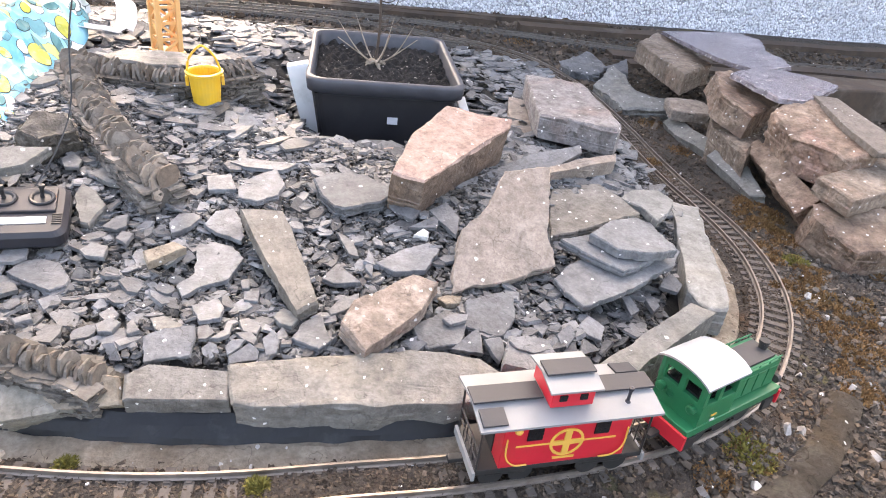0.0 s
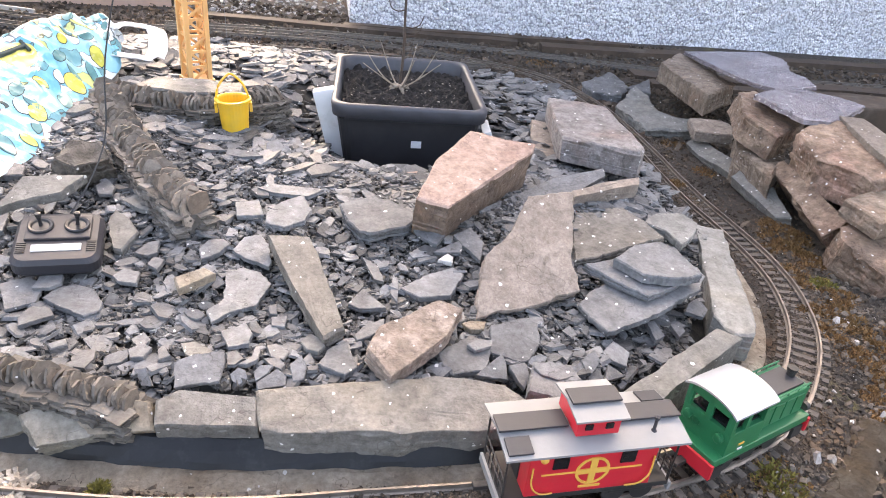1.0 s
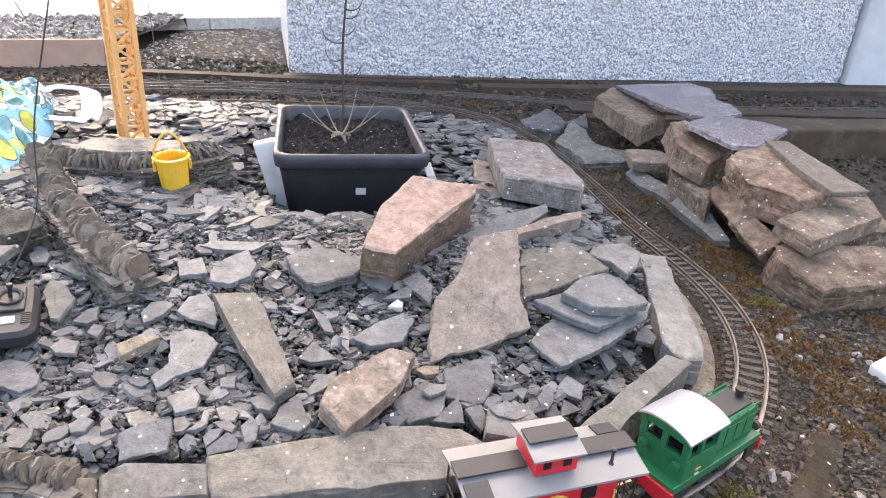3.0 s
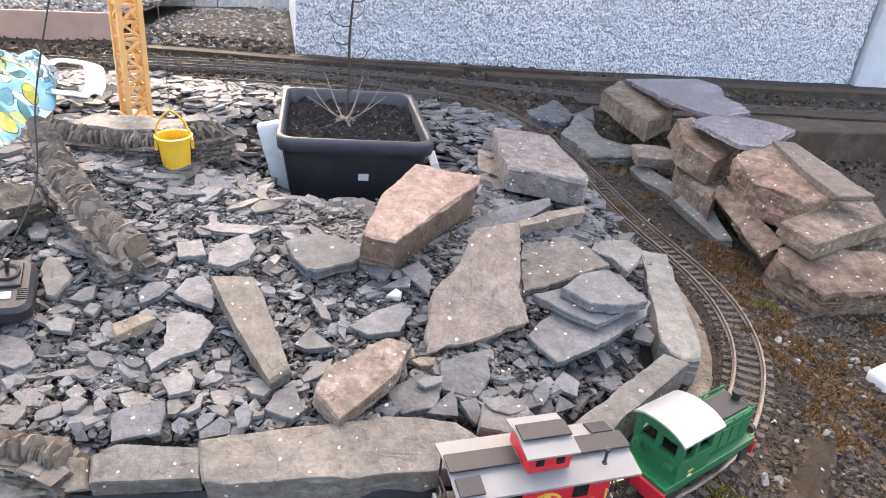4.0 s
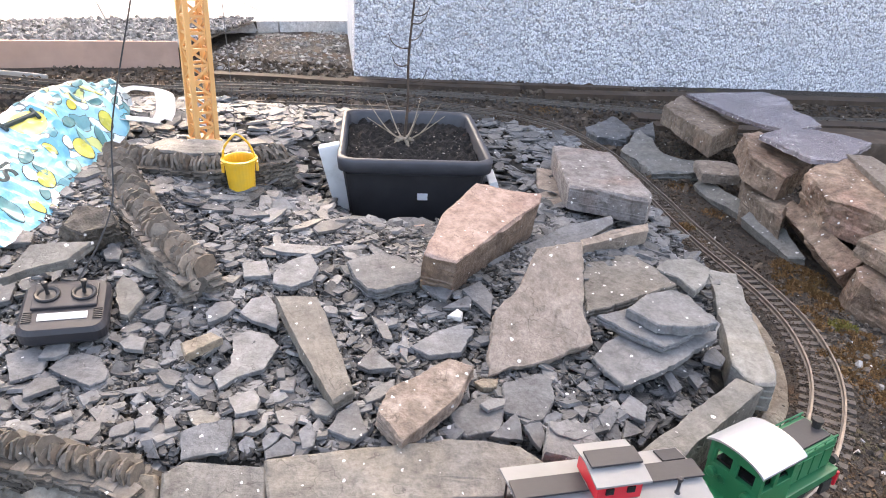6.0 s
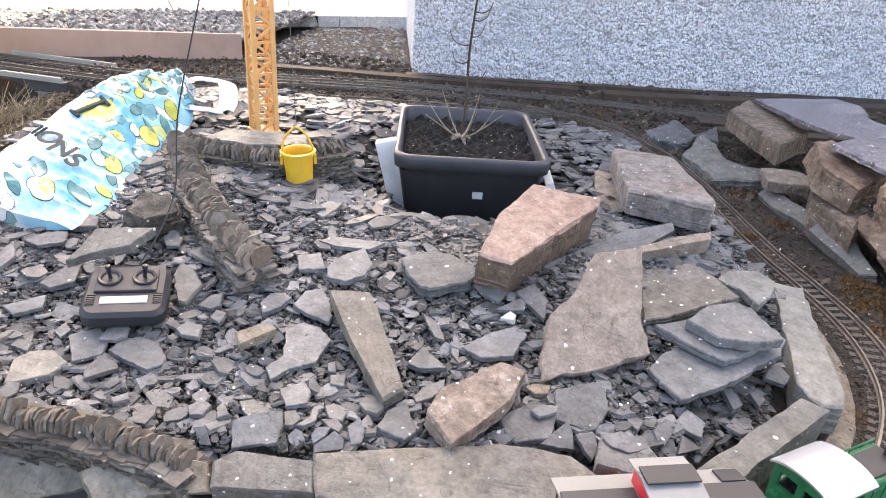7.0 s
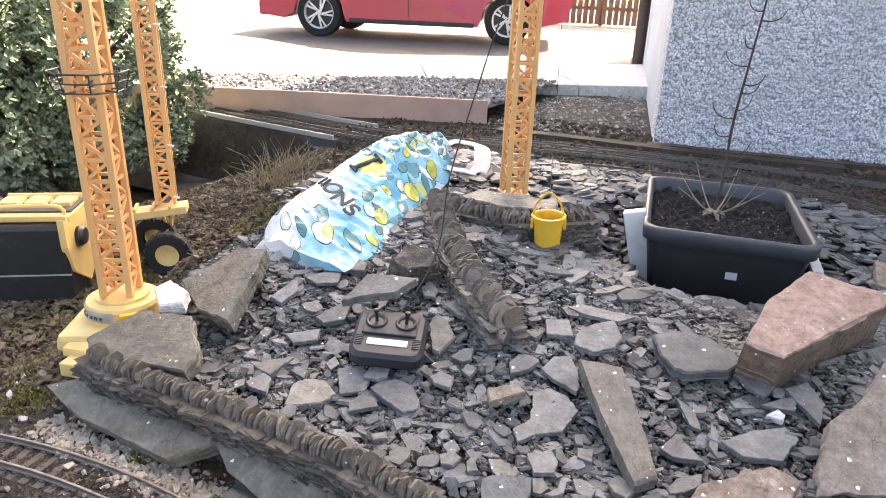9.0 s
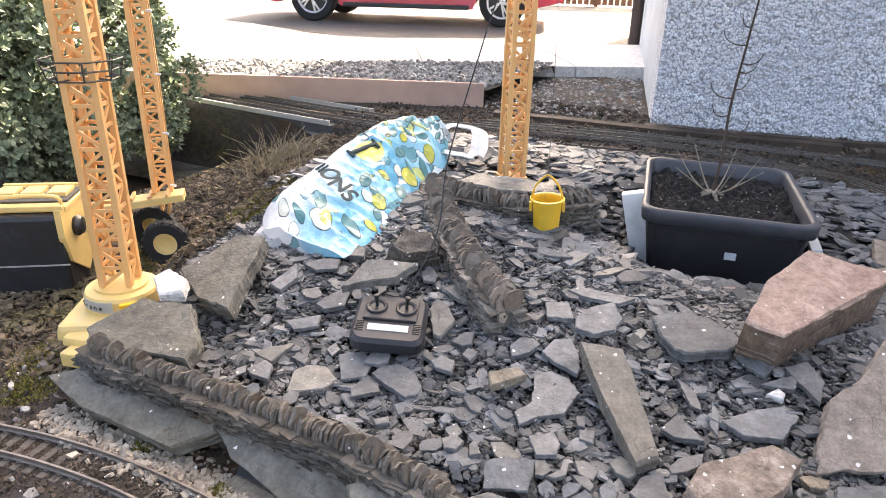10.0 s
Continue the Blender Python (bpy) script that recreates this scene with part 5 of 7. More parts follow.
for x in (0.14,):
    for s in (-1, 1):
        wheel = part("wheel", add_lathe(bmesh.new(), [(0.03, -0.018), (0.053, -0.018), (0.058, -0.012), (0.058, 0.012), (0.053, 0.018), (0.03, 0.018)], pose(x - 0.03 * (s + 1), s * 0.06, 0.036, 90, 0, 0), 28), TYRE, truck)
        part("hub", add_lathe(bmesh.new(), [(0, s * 0.008), (0.012, s * 0.01), (0.022, s * 0.014), (0.03, s * 0.016), (0.031, s * 0.004)], pose(x - 0.03 * (s + 1), s * 0.06, 0.036, -90, 0, 0), 20), CREAM, wheel, "pale yellow wheel hub")
        for k in range(18):
            a = 20 * k
            part("lug", box((0.006, 0.036, 0.005), pose(x - 0.03 * (s + 1) + 0.058 * math.sin(radians(a)), s * 0.06, 0.036 + 0.058 * math.cos(radians(a)), 0, a, 0), 0.001), TYRE, wheel)
lattice(truck, 0.042, 0.14, 0.9, 0.036, pose(0.12, 0.06, 0.0, 0, 0, 8))
bm = bmesh.new()
for x, y in ((-0.02, -0.02), (0.02, -0.02), (0.02, 0.02), (-0.02, 0.02)):
    add_rod(bm, (x + 0.12, y + 0.06, 0.14), (0.12, 0.06, 0.05), 0.004, sides=4)
part("boom_foot", bm, ORANGE, truck, "pointed amber boom foot")
for z in (0.16, 0.3, 0.45, 0.6):
    part("pin", add_rod(bmesh.new(), (0.143, 0.04, z), (0.16, 0.03, z), 0.003), WHITE_FOAM, truck)


# ---- carrier bag ----
def bag_material():
    m, n, l, b = shader("printed_carrier_bag", 0.38)
    co = place(n, l, False)
    sep = n.new("ShaderNodeSeparateXYZ")
    l.new(co, sep.inputs[0])
    # White bottom end is the bag's own; the crest's white is light put into the colour.
    lean = n.new("ShaderNodeMath")
    lean.operation = "MULTIPLY_ADD"
    lean.inputs[1].default_value = 0.45
    l.new(sep.outputs[1], lean.inputs[0])
    l.new(sep.outputs[0], lean.inputs[2])
    wob = n.new("ShaderNodeMath")
    wob.operation = "MULTIPLY_ADD"
    wob.inputs[1].default_value = 0.22
    l.new(noise_of(n, l, co, 6.0, 2.0), wob.inputs[0])
    l.new(lean.outputs[0], wob.inputs[2])
    base = mixed(n, l, ramp(n, l, wob.outputs[0], -0.07, 0.07), (0.82, 0.85, 0.86), (0.12, 0.44, 0.6))
    base = mixed(n, l, ramp(n, l, noise_of(n, l, co, 7.0, 1.0, 0.4), 0.5, 0.7), base, (0.3, 0.62, 0.73))
    # scraps of the drawn fruit and leaves: thin dark outlines round patches of teal, green and yellow
    wob2 = n.new("ShaderNodeVectorMath")
    wob2.operation = "MULTIPLY_ADD"
    tex = n.new("ShaderNodeTexNoise")
    tex.inputs["Scale"].default_value = 22.0
    l.new(co, tex.inputs["Vector"])
    l.new(tex.outputs["Color"], wob2.inputs[0])
    wob2.inputs[1].default_value = (0.05, 0.05, 0.05)
    l.new(co, wob2.inputs[2])
    cells, edge = n.new("ShaderNodeTexVoronoi"), n.new("ShaderNodeTexVoronoi")
    edge.feature = "DISTANCE_TO_EDGE"
    for v in (cells, edge):
        v.inputs["Scale"].default_value = 30.0
        l.new(wob2.outputs[0], v.inputs["Vector"])
    pick = n.new("ShaderNodeSeparateColor")
    l.new(cells.outputs["Color"], pick.inputs[0])
    far = ramp(n, l, sep.outputs[1], -0.02, 0.3)
    some = math_node(n, l, "LESS_THAN", pick.outputs[0], math_node(n, l, "ADD", math_node(n, l, "MULTIPLY", far, 0.6), 0.12))
    ink = mixed(n, l, ramp(n, l, pick.outputs[1], 0.3, 0.34), (0.1, 0.3, 0.33), mixed(n, l, ramp(n, l, pick.outputs[1], 0.66, 0.7), (0.8, 0.84, 0.84), (0.55, 0.56, 0.12)))
    base = mixed(n, l, math_node(n, l, "MULTIPLY", some, 0.85), base, ink)
    line = math_node(n, l, "MULTIPLY", math_node(n, l, "LESS_THAN", edge.outputs["Distance"], 0.045), some)
    base = mixed(n, l, math_node(n, l, "MULTIPLY", line, 0.85), base, (0.03, 0.06, 0.065))
    l.new(base, b.inputs["Base Color"])
    crease = math_node(n, l, "ABSOLUTE", math_node(n, l, "SUBTRACT", noise_of(n, l, co, 16.0, 4.0, 0.55), 0.5))
    bump(n, l, b, crease, 0.5, 0.025)
    return m


BAG = bag_material()
BAG_INK = plain_material("dark_teal_print", (0.03, 0.055, 0.06), 0.75)


def bag_edges(u):
    """Across the bag at u: right edge, left edge (x, z) and the crest's height."""
    xr = -0.795 - 0.06 * ease(u, 0.2, 0.8) - 0.045 * ease(u, 0.8, 1.0)
    xl = -1.04 - 0.055 * ease(u, 0.0, 0.15) + 0.03 * ease(u, 0.45, 0.75) + 0.09 * ease(u, 0.75, 1.0)
    zr = 0.112 + 0.015 * ease(u, 0.2, 0.6) + 0.06 * ease(u, 0.65, 1.0)
    zl = 0.09 + 0.04 * ease(u, 0.2, 0.6) + 0.06 * ease(u, 0.65, 1.0)
    zc = 0.128 + 0.05 * ease(u, 0.0, 0.14) + 0.045 * ease(u, 0.1, 0.45) + 0.035 * ease(u, 0.4, 0.72) - 0.012 * ease(u, 0.8, 1.0)
    return xr, xl, zr, zl, zc


def bag_surface(u, v, lift=0.0):
    """u runs along the bag, v round it from the lower edge over the crest, both in 0 to 1; relative to the bag's middle."""
    xr, xl, zr, zl, zc = bag_edges(u)
    top = v <= 0.5
    s = 2 * v if top else 2 * (1 - v)
    x, y = xr + (xl - xr) * s, 0.985 + 0.64 * u + 0.03 * (s - 0.5) * (1 - u)
    base = zr + (zl - zr) * s
    k = (1 - abs((s - 0.66) / 0.66) ** 1.35) if s < 0.66 else (1 - abs((s - 0.66) / 0.34) ** 2.0)
    z = base + (zc - base) * max(0.0, k) ** 0.85 if top else base - 0.01 * math.sin(math.pi * s)
    p = Vector((x + 0.93, y - 1.3, z - 0.12))
    if top:
        q = Vector((p.x * 1.2 + p.y * 0.35, p.y, p.z))
        end = 1 + 1.5 * ease(u, 0.7, 0.95) + 0.5 * ease(-u, -0.15, 0.0)
        f = 0.014 * (0.28 - abs(noise.noise(q * 7 + Vector((3, 1, 2))))) + end * 0.011 * (0.2 - abs(noise.noise(Vector((q.x * 9, q.y * 26, 4.4 + q.z * 9))))) + end * 0.006 * (0.2 - abs(noise.noise(q * 30)))
        p += Vector((0.25, -0.05, 1)) * (f * min(1, 6 * s, 6 * (1 - s)) + lift)
        p.x += 0.3 * f
    return p


bag = thing("carrier_bag", pose(-0.93, 1.3, 0.12), "blue and white carrier bag printed with lemons", "carrier bag")
NU, NV = 150, 120
verts = [bag_surface(i / NU, j / NV) for i in range(NU + 1) for j in range(NV)]
faces = [(i * NV + j, i * NV + (j + 1) % NV, (i + 1) * NV + (j + 1) % NV, (i + 1) * NV + j) for i in range(NU) for j in range(NV)]
faces += [tuple(range(NV - 1, -1, -1)), tuple(NU * NV + j for j in range(NV))]
mesh_object("sack", verts, faces, BAG, bag, False)
LEMON_INK = plain_material("olive_yellow_print", (0.62, 0.62, 0.1), 0.4, 0.0, 0.3, 60.0, (0.78, 0.8, 0.6))
SUN_INK = plain_material("yellow_print_on_bag", (0.8, 0.72, 0.16), 0.4, 0.0, 0.2, 20.0, (0.75, 0.78, 0.6))
PALE_INK = plain_material("pale_print", (0.78, 0.8, 0.68), 0.4, 0.0, 0.15, 30.0)
TEAL_INK = plain_material("teal_print", (0.1, 0.3, 0.31), 0.4, 0.0, 0.35, 40.0, (0.2, 0.45, 0.42))


def printed(name, u, v, long, wide, turn, material, lift, power=1.0, parent=None):
    """A printed shape that follows the bag's folds."""
    bm = bmesh.new()
    rings, n = 7, 26
    made = []
    for k in range(1, rings + 1):
        row = []
        for i in range(n):
            a = 2 * math.pi * i / n
            x, y = long * math.cos(a), wide * math.copysign(abs(math.sin(a)) ** power, math.sin(a))
            c, t = math.cos(radians(turn)), math.sin(radians(turn))
            x, y = (x * c - y * t) * k / rings, (x * t + y * c) * k / rings
            row.append(bm.verts.new(bag_surface(min(0.995, max(0.003, u + x / 0.64)), min(0.48, max(0.005, v + y * 1.9)), lift)))
        made.append(row)
    mid = bm.verts.new(bag_surface(u, v, lift))
    for i in range(n):
        bm.faces.new((mid, made[0][i], made[0][(i + 1) % n]))
        for p, q in zip(made, made[1:]):
            bm.faces.new((p[i], q[i], q[(i + 1) % n], p[(i + 1) % n]))
    return part(name, bm, material, parent or bag)


printed("print_sun", 0.513, 0.25, 0.042, 0.034, 0, SUN_INK, 0.0006)
for u, v, size, turn, ink in ((0.088, 0.185, 0.034, 70, PALE_INK), (0.1, 0.17, 0.024, 40, LEMON_INK), (0.325, 0.085, 0.026, 20, LEMON_INK), (0.575, 0.064, 0.036, 10, LEMON_INK), (0.455, 0.135, 0.02, -40, LEMON_INK), (0.2, 0.043, 0.018, 80, LEMON_INK),
                              (0.763, 0.078, 0.026, 60, LEMON_INK), (0.075, 0.363, 0.024, 30, PALE_INK), (0.02, 0.285, 0.022, 50, PALE_INK), (0.225, 0.406, 0.03, 15, PALE_INK), (0.312, 0.128, 0.02, 60, PALE_INK), (0.54, 0.11, 0.018, 30, PALE_INK), (0.7, 0.2, 0.018, 20, LEMON_INK), (0.86, 0.2, 0.016, 70, LEMON_INK)):
    size *= 0.8
    outline = printed("lemon_outline", u, v, size + 0.0015, size * 0.72 + 0.0015, turn, BAG_INK, 0.0008, 1.25)
    printed("lemon_print", u, v, size, size * 0.72, turn, ink, 0.0014, 1.25, outline)
for u, v, size, turn in ((0.15, 0.222, 0.022, 20), (0.138, 0.078, 0.03, 60), (0.363, 0.171, 0.022, 5), (0.625, 0.157, 0.022, 0), (0.462, 0.052, 0.026, 10), (0.075, 0.285, 0.022, 50), (0.138, 0.42, 0.022, 10), (0.688, 0.05, 0.024, 60), (0.62, 0.09, 0.018, 80),
                         (0.35, 0.115, 0.016, 80), (0.675, 0.249, 0.02, 30), (0.76, 0.23, 0.022, 70), (0.8, 0.165, 0.022, -20), (0.925, 0.164, 0.02, 40), (0.88, 0.11, 0.018, 10), (0.93, 0.24, 0.018, 80), (0.27, 0.06, 0.016, 30), (0.6, 0.36, 0.022, 20), (0.83, 0.3, 0.02, 50)):
    outline = printed("leaf_outline", u, v, size + 0.0014, size * 0.5 + 0.0014, turn, BAG_INK, 0.0008, 1.6)
    printed("leaf_print", u, v, size, size * 0.5, turn, TEAL_INK, 0.0014, 1.6, outline)
# the letters that can be read, running down across the bag
for ch, u, v in (("O", 0.275, 0.278), ("N", 0.245, 0.216), ("S", 0.225, 0.16)):
    o = bag_surface(u, v, 0.011)
    along, up = (bag_surface(u, v - 0.03) - bag_surface(u, v + 0.03)).normalized(), (bag_surface(u + 0.04, v) - bag_surface(u - 0.04, v)).normalized()
    out = along.cross(up).normalized()
    text = bpy.data.curves.new("letter", "FONT")
    text.body, text.size, text.extrude, text.align_x, text.align_y, text.offset = ch, 0.058, 0.0006, "CENTER", "CENTER", 0.0012
    text.materials.append(BAG_INK)
    ob = new("letter", text)
    ob.parent = bag
    m = Matrix((along, out.cross(along), out)).transposed().to_4x4()
    m.translation = o
    ob.matrix_local = m
for a, b, w in (((0.278, 0.33), (0.325, 0.32), 0.0028), ((0.285, 0.35), (0.33, 0.34), 0.0028), ((0.438, 0.292), (0.562, 0.256), 0.006), ((0.43, 0.272), (0.446, 0.312), 0.004), ((0.555, 0.23), (0.572, 0.28), 0.004)):
    p, q = bag_surface(*a, 0.004), bag_surface(*b, 0.004)
    part("print_bar", add_rod(bmesh.new(), p, q, w, sides=6), BAG_INK, bag)
WHITE_FILM = plain_material("white_plastic_film", (0.75, 0.76, 0.74), 0.4, 0.0, 0.1, 12.0)
bm = bmesh.new()
for pts in (((-0.02, 0.28, 0.09), (0.03, 0.34, 0.1), (0.085, 0.36, 0.095), (0.115, 0.33, 0.075), (0.13, 0.27, 0.045)), ((0.045, 0.23, 0.06), (0.085, 0.25, 0.05), (0.125, 0.27, 0.045))):
    line = curve_points(pts, 0.006)
    line = [p + 0.004 * noise.noise_vector(p * 35) for p in line]
    sweep(bm, line, [(-0.022, 0), (-0.007, 0.007), (0.006, 0.0), (0.022, 0.005), (0.022, 0.003), (0.006, -0.002), (-0.007, 0.005), (-0.022, -0.002)])
part("handle", bm, WHITE_FILM, bag, "crumpled white plastic handle")
bm = bmesh.new()
tail = [[(-0.1 + 0.02 * i, -0.29 - 0.018 * j + 0.006 * math.sin(i * 1.7), -0.004 - 0.012 * j + 0.006 * math.sin(i * 2.1 + j)) for i in range(12)] for j in range(3)]
grid = [[bm.verts.new(p) for p in row] for row in tail]
for r0, r1 in zip(grid, grid[1:]):
    for k in range(11):
        bm.faces.new((r0[k], r0[k + 1], r1[k + 1], r1[k]))
bmesh.ops.solidify(bm, geom=bm.faces, thickness=0.002)
part("flap", bm, WHITE_FILM, bag, "white bottom flap")

# ---- transmitter ----
GREY_PLASTIC = plain_material("dark_grey_plastic", (0.03, 0.03, 0.036), 0.5, 0.0, 0.25, 30.0, (0.09, 0.09, 0.09))
PAPER = plain_material("white_label", (0.8, 0.8, 0.8), 0.6, 0.0, 0.05)
tx = thing("transmitter", pose(-0.6, 0.823, 0.098, 12, 2, 23), "dark grey two-stick radio transmitter lying on slates", "transmitter")
part("case", loft(bmesh.new(), [rounded(0.052, 0.05, 0.016, -0.018), rounded(0.058, 0.056, 0.018, -0.01), rounded(0.058, 0.056, 0.018, 0.006), rounded(0.052, 0.051, 0.016, 0.013)]), GREY_PLASTIC, tx)
part("face_panel", box((0.086, 0.052, 0.006), pose(0, 0.016, 0.0145), 0.002), GREY_PLASTIC, tx)
part("label", box((0.064, 0.014, 0.0016), pose(0, -0.026, 0.0136), 0.0003), PAPER, tx, "blank white label")
for s in (-1, 1):
    stick = part("stick_gate", add_lathe(bmesh.new(), [(0, 0.0005), (0.011, 0.0005), (0.013, 0.003), (0.016, 0.004), (0.0175, 0.0025), (0.0175, 0)], pose(s * 0.024, 0.018, 0.0172), 24), BLACK, tx)
    part("stick", add_lathe(bmesh.new(), [(0, 0), (0.003, 0), (0.0022, 0.006), (0.0032, 0.014), (0.0045, 0.016), (0.004, 0.02), (0, 0.021)], pose(s * 0.024, 0.02, 0.018, -8, 5 * s, 0), 12), BLACK, stick)
    for k in range(6):
        part("grip_rib", box((0.012, 0.0016, 0.0018), pose(s * 0.045, -0.014 - 0.004 * k, 0.0136)), BLACK, tx)
wire = part("aerial", tube(bmesh.new(), curve_points([(-0.612, 0.872, 0.115), (-0.6, 0.93, 0.16), (-0.597, 0.98, 0.215), (-0.603, 1.02, 0.322), (-0.574, 1.06, 0.483), (-0.552, 1.083, 0.585), (-0.49, 1.12, 0.8)], 0.02), 0.0013), BLACK)
wire.matrix_world = Matrix()
wire.parent = tx
wire.matrix_parent_inverse = tx.matrix_world.inverted()


# ---- little dry-stone walls of slates ----
WALL_SLATE = stone_material("brown_grey_wall_slate", (0.105, 0.092, 0.078), (0.23, 0.205, 0.175), (0.16, 0.12, 0.09), 0.03, 0.85)
PALE_WALL = stone_material("pale_brown_wall_slate", (0.14, 0.118, 0.097), (0.31, 0.27, 0.225), (0.23, 0.17, 0.125), 0.03, 0.85)
FLAKE = []
for k in range(12):
    r = random.Random(90 + k)
    w, h = r.uniform(0.012, 0.016), r.uniform(0.014, 0.02)
    bm = bmesh.new()
    ring = [(w * math.cos(a) * q, h * math.sin(a) * q) for a, q in ((0.1 + 0.7 * i, r.uniform(0.8, 1.15)) for i in range(9))]
    fr = [bm.verts.new((x, -0.0021, z)) for x, z in ring]
    bk = [bm.verts.new((x * 0.94, 0.0021, z * 0.94)) for x, z in ring]
    bm.faces.new(fr), bm.faces.new(bk[::-1])
    for i in range(len(ring)):
        bm.faces.new((fr[i], bk[i], bk[(i + 1) % len(ring)], fr[(i + 1) % len(ring)]))
    bmesh.ops.recalc_face_normals(bm, faces=bm.faces)
    me = bpy.data.meshes.new("coping_slate")
    bm.to_mesh(me)
    bm.free()
    me.materials.append(WALL_SLATE if k < 6 else PALE_WALL)
    FLAKE.append(me)


def slate_wall(points, label, foot, seed, width=0.03, rows=1, spacing=0.0072, scale=1.0, loose=1.0, pale=0):
    """Courses of thin slates with a coping of slates on edge."""
    base = thing("dry_stone_wall", Matrix(), label, "wall", "miniature dry-stone walls")
    r = random.Random(seed)
    line = curve_points(points, spacing)
    for i in range(1, len(line) - 1):
        d = line[i + 1] - line[i - 1]
        a = math.degrees(math.atan2(d.y, d.x))
        for row in range(rows):
            ob = new("coping_slate", FLAKE[r.randrange(6) + 6 * pale])
            ob.parent = base
            off = Vector((-d.y, d.x, 0)).normalized() * ((row - (rows - 1) / 2) * 0.016 + r.uniform(-0.004, 0.004))
            p = line[i] + off
            ob.matrix_local = pose(p.x, p.y, p.z - 0.017 + loose * r.uniform(-0.006, 0.005), r.gauss(-10, 9 * loose), r.gauss(0, 14 * loose), a + 90 + r.gauss(0, 9 * loose)) @ Matrix.Scale(scale * r.uniform(0.75, 1.2), 4)
    verts, faces = [], []
    for i in range(1, len(line) - 1):
        d = (line[i + 1] - line[i - 1]).normalized()
        n = Vector((-d.y, d.x, 0))
        low = foot(line[i].x, line[i].y)
        for s in (-1, 1):
            z = low
            while z < line[i].z - 0.022:
                t = r.uniform(0.003, 0.006)
                if r.random() < 0.75:
                    c = line[i] + n * s * (width * 0.5 + r.uniform(-0.003, 0.005)) + d * r.uniform(-0.006, 0.006)
                    lx, ly = r.uniform(0.008, 0.02), r.uniform(0.009, 0.014)
                    k0 = len(verts)
                    tw = r.uniform(-0.35, 0.35)
                    dd, nn = d * math.cos(tw) + n * math.sin(tw), n * math.cos(tw) - d * math.sin(tw)
                    for zz in (z, z + t * 0.85):
                        verts += [Vector((c.x, c.y, zz)) + dd * lx * u * r.uniform(0.8, 1.1) + nn * ly * w * r.uniform(0.8, 1.1) for u, w in ((-1, -1), (1, -1), (1, 1), (-1, 1))]
                    faces += [tuple(k0 + j for j in f) for f in ((3, 2, 1, 0), (4, 5, 6, 7), (0, 1, 5, 4), (1, 2, 6, 5), (2, 3, 7, 6), (3, 0, 4, 7))]
                z += t
    ob = mesh_object("courses", verts, faces, PALE_COURSE if pale else COURSE, base)
    ob["kind"] = "stuff"
    bm = sweep(bmesh.new(), line, [(-width * 0.42, -0.026), (width * 0.42, -0.026), (width * 0.45, -0.11), (-width * 0.45, -0.11)])
    part("core", bm, PALE_COURSE if pale else COURSE, base)
    return base


PALE_COURSE = stone_material("pale_wall_courses", (0.11, 0.098, 0.085), (0.26, 0.235, 0.205), (0.18, 0.14, 0.11), 0.03, 0.85, True, 200.0, False)
COURSE = stone_material("wall_courses", (0.075, 0.068, 0.058), (0.17, 0.155, 0.135), (0.11, 0.085, 0.062), 0.03, 0.85, True, 200.0, False)
slate_wall([(-0.985, 0.572, 0.092), (-0.9, 0.57, 0.09), (-0.822, 0.575, 0.088), (-0.664, 0.577, 0.087), (-0.526, 0.578, 0.085), (-0.44, 0.572, 0.082), (-0.365, 0.566, 0.075)], "low edging wall of thin slates set on edge", lambda x, y: 0.02, 11, 0.026, 1, 0.0044, 1.05)
slate_wall([(-0.79, 1.33, 0.172), (-0.735, 1.25, 0.17), (-0.66, 1.155, 0.163), (-0.597, 1.078, 0.158), (-0.54, 1.015, 0.154), (-0.489, 0.965, 0.152), (-0.435, 0.915, 0.146)], "miniature dry-stone wall of slates running downhill", lambda x, y: mound(x, y) - 0.005, 12, 0.04, 2, 0.0052, 1.2, 1.4, 1)
slate_wall([(-0.8, 1.35, 0.175), (-0.735, 1.325, 0.172), (-0.676, 1.318, 0.17), (-0.575, 1.334, 0.17), (-0.51, 1.395, 0.17), (-0.465, 1.46, 0.168)], "curved miniature wall of dark upright slates", lambda x, y: mound(x, y) - 0.005, 13, 0.046, 2, 0.0058, 1.3, 1.4, 0)
stone("flat_stone", "greybrown", (-0.64, 1.39, 0.172), (0, 0, 5), ((-0.11, -0.03), (0.0, -0.045), (0.12, -0.02), (0.1, 0.05), (-0.09, 0.05)), 0.03, "flat grey stone behind the curved slate wall", "stone")


# ---- the train ----
RED = plain_material("red_toy_plastic", (0.62, 0.025, 0.04), 0.38, 0.0, 0.12, 30.0, (0.4, 0.05, 0.04))
GREEN = plain_material("green_toy_plastic", (0.01, 0.16, 0.065), 0.38, 0.0, 0.15, 30.0, (0.04, 0.15, 0.08))
ROOF_GREY = plain_material("grey_roof_plastic", (0.25, 0.252, 0.25), 0.6, 0.0, 0.12, 30.0, (0.25, 0.23, 0.2))
WALKWAY = plain_material("dark_walkway", (0.035, 0.036, 0.042), 0.6, 0.0, 0.3, 40.0)
GOLD = plain_material("yellow_print", (0.75, 0.42, 0.08), 0.5, 0.0, 0.05)
SILVER = plain_material("silver_roof", (0.55, 0.56, 0.58), 0.3, 0.6, 0.08, 20.0, (0.5, 0.5, 0.5))
WINDOW = plain_material("dark_window", (0.012, 0.012, 0.014), 0.2)
CHASSIS = plain_material("black_chassis", (0.025, 0.024, 0.023), 0.6, 0.0, 0.3, 40.0, (0.1, 0.09, 0.08))


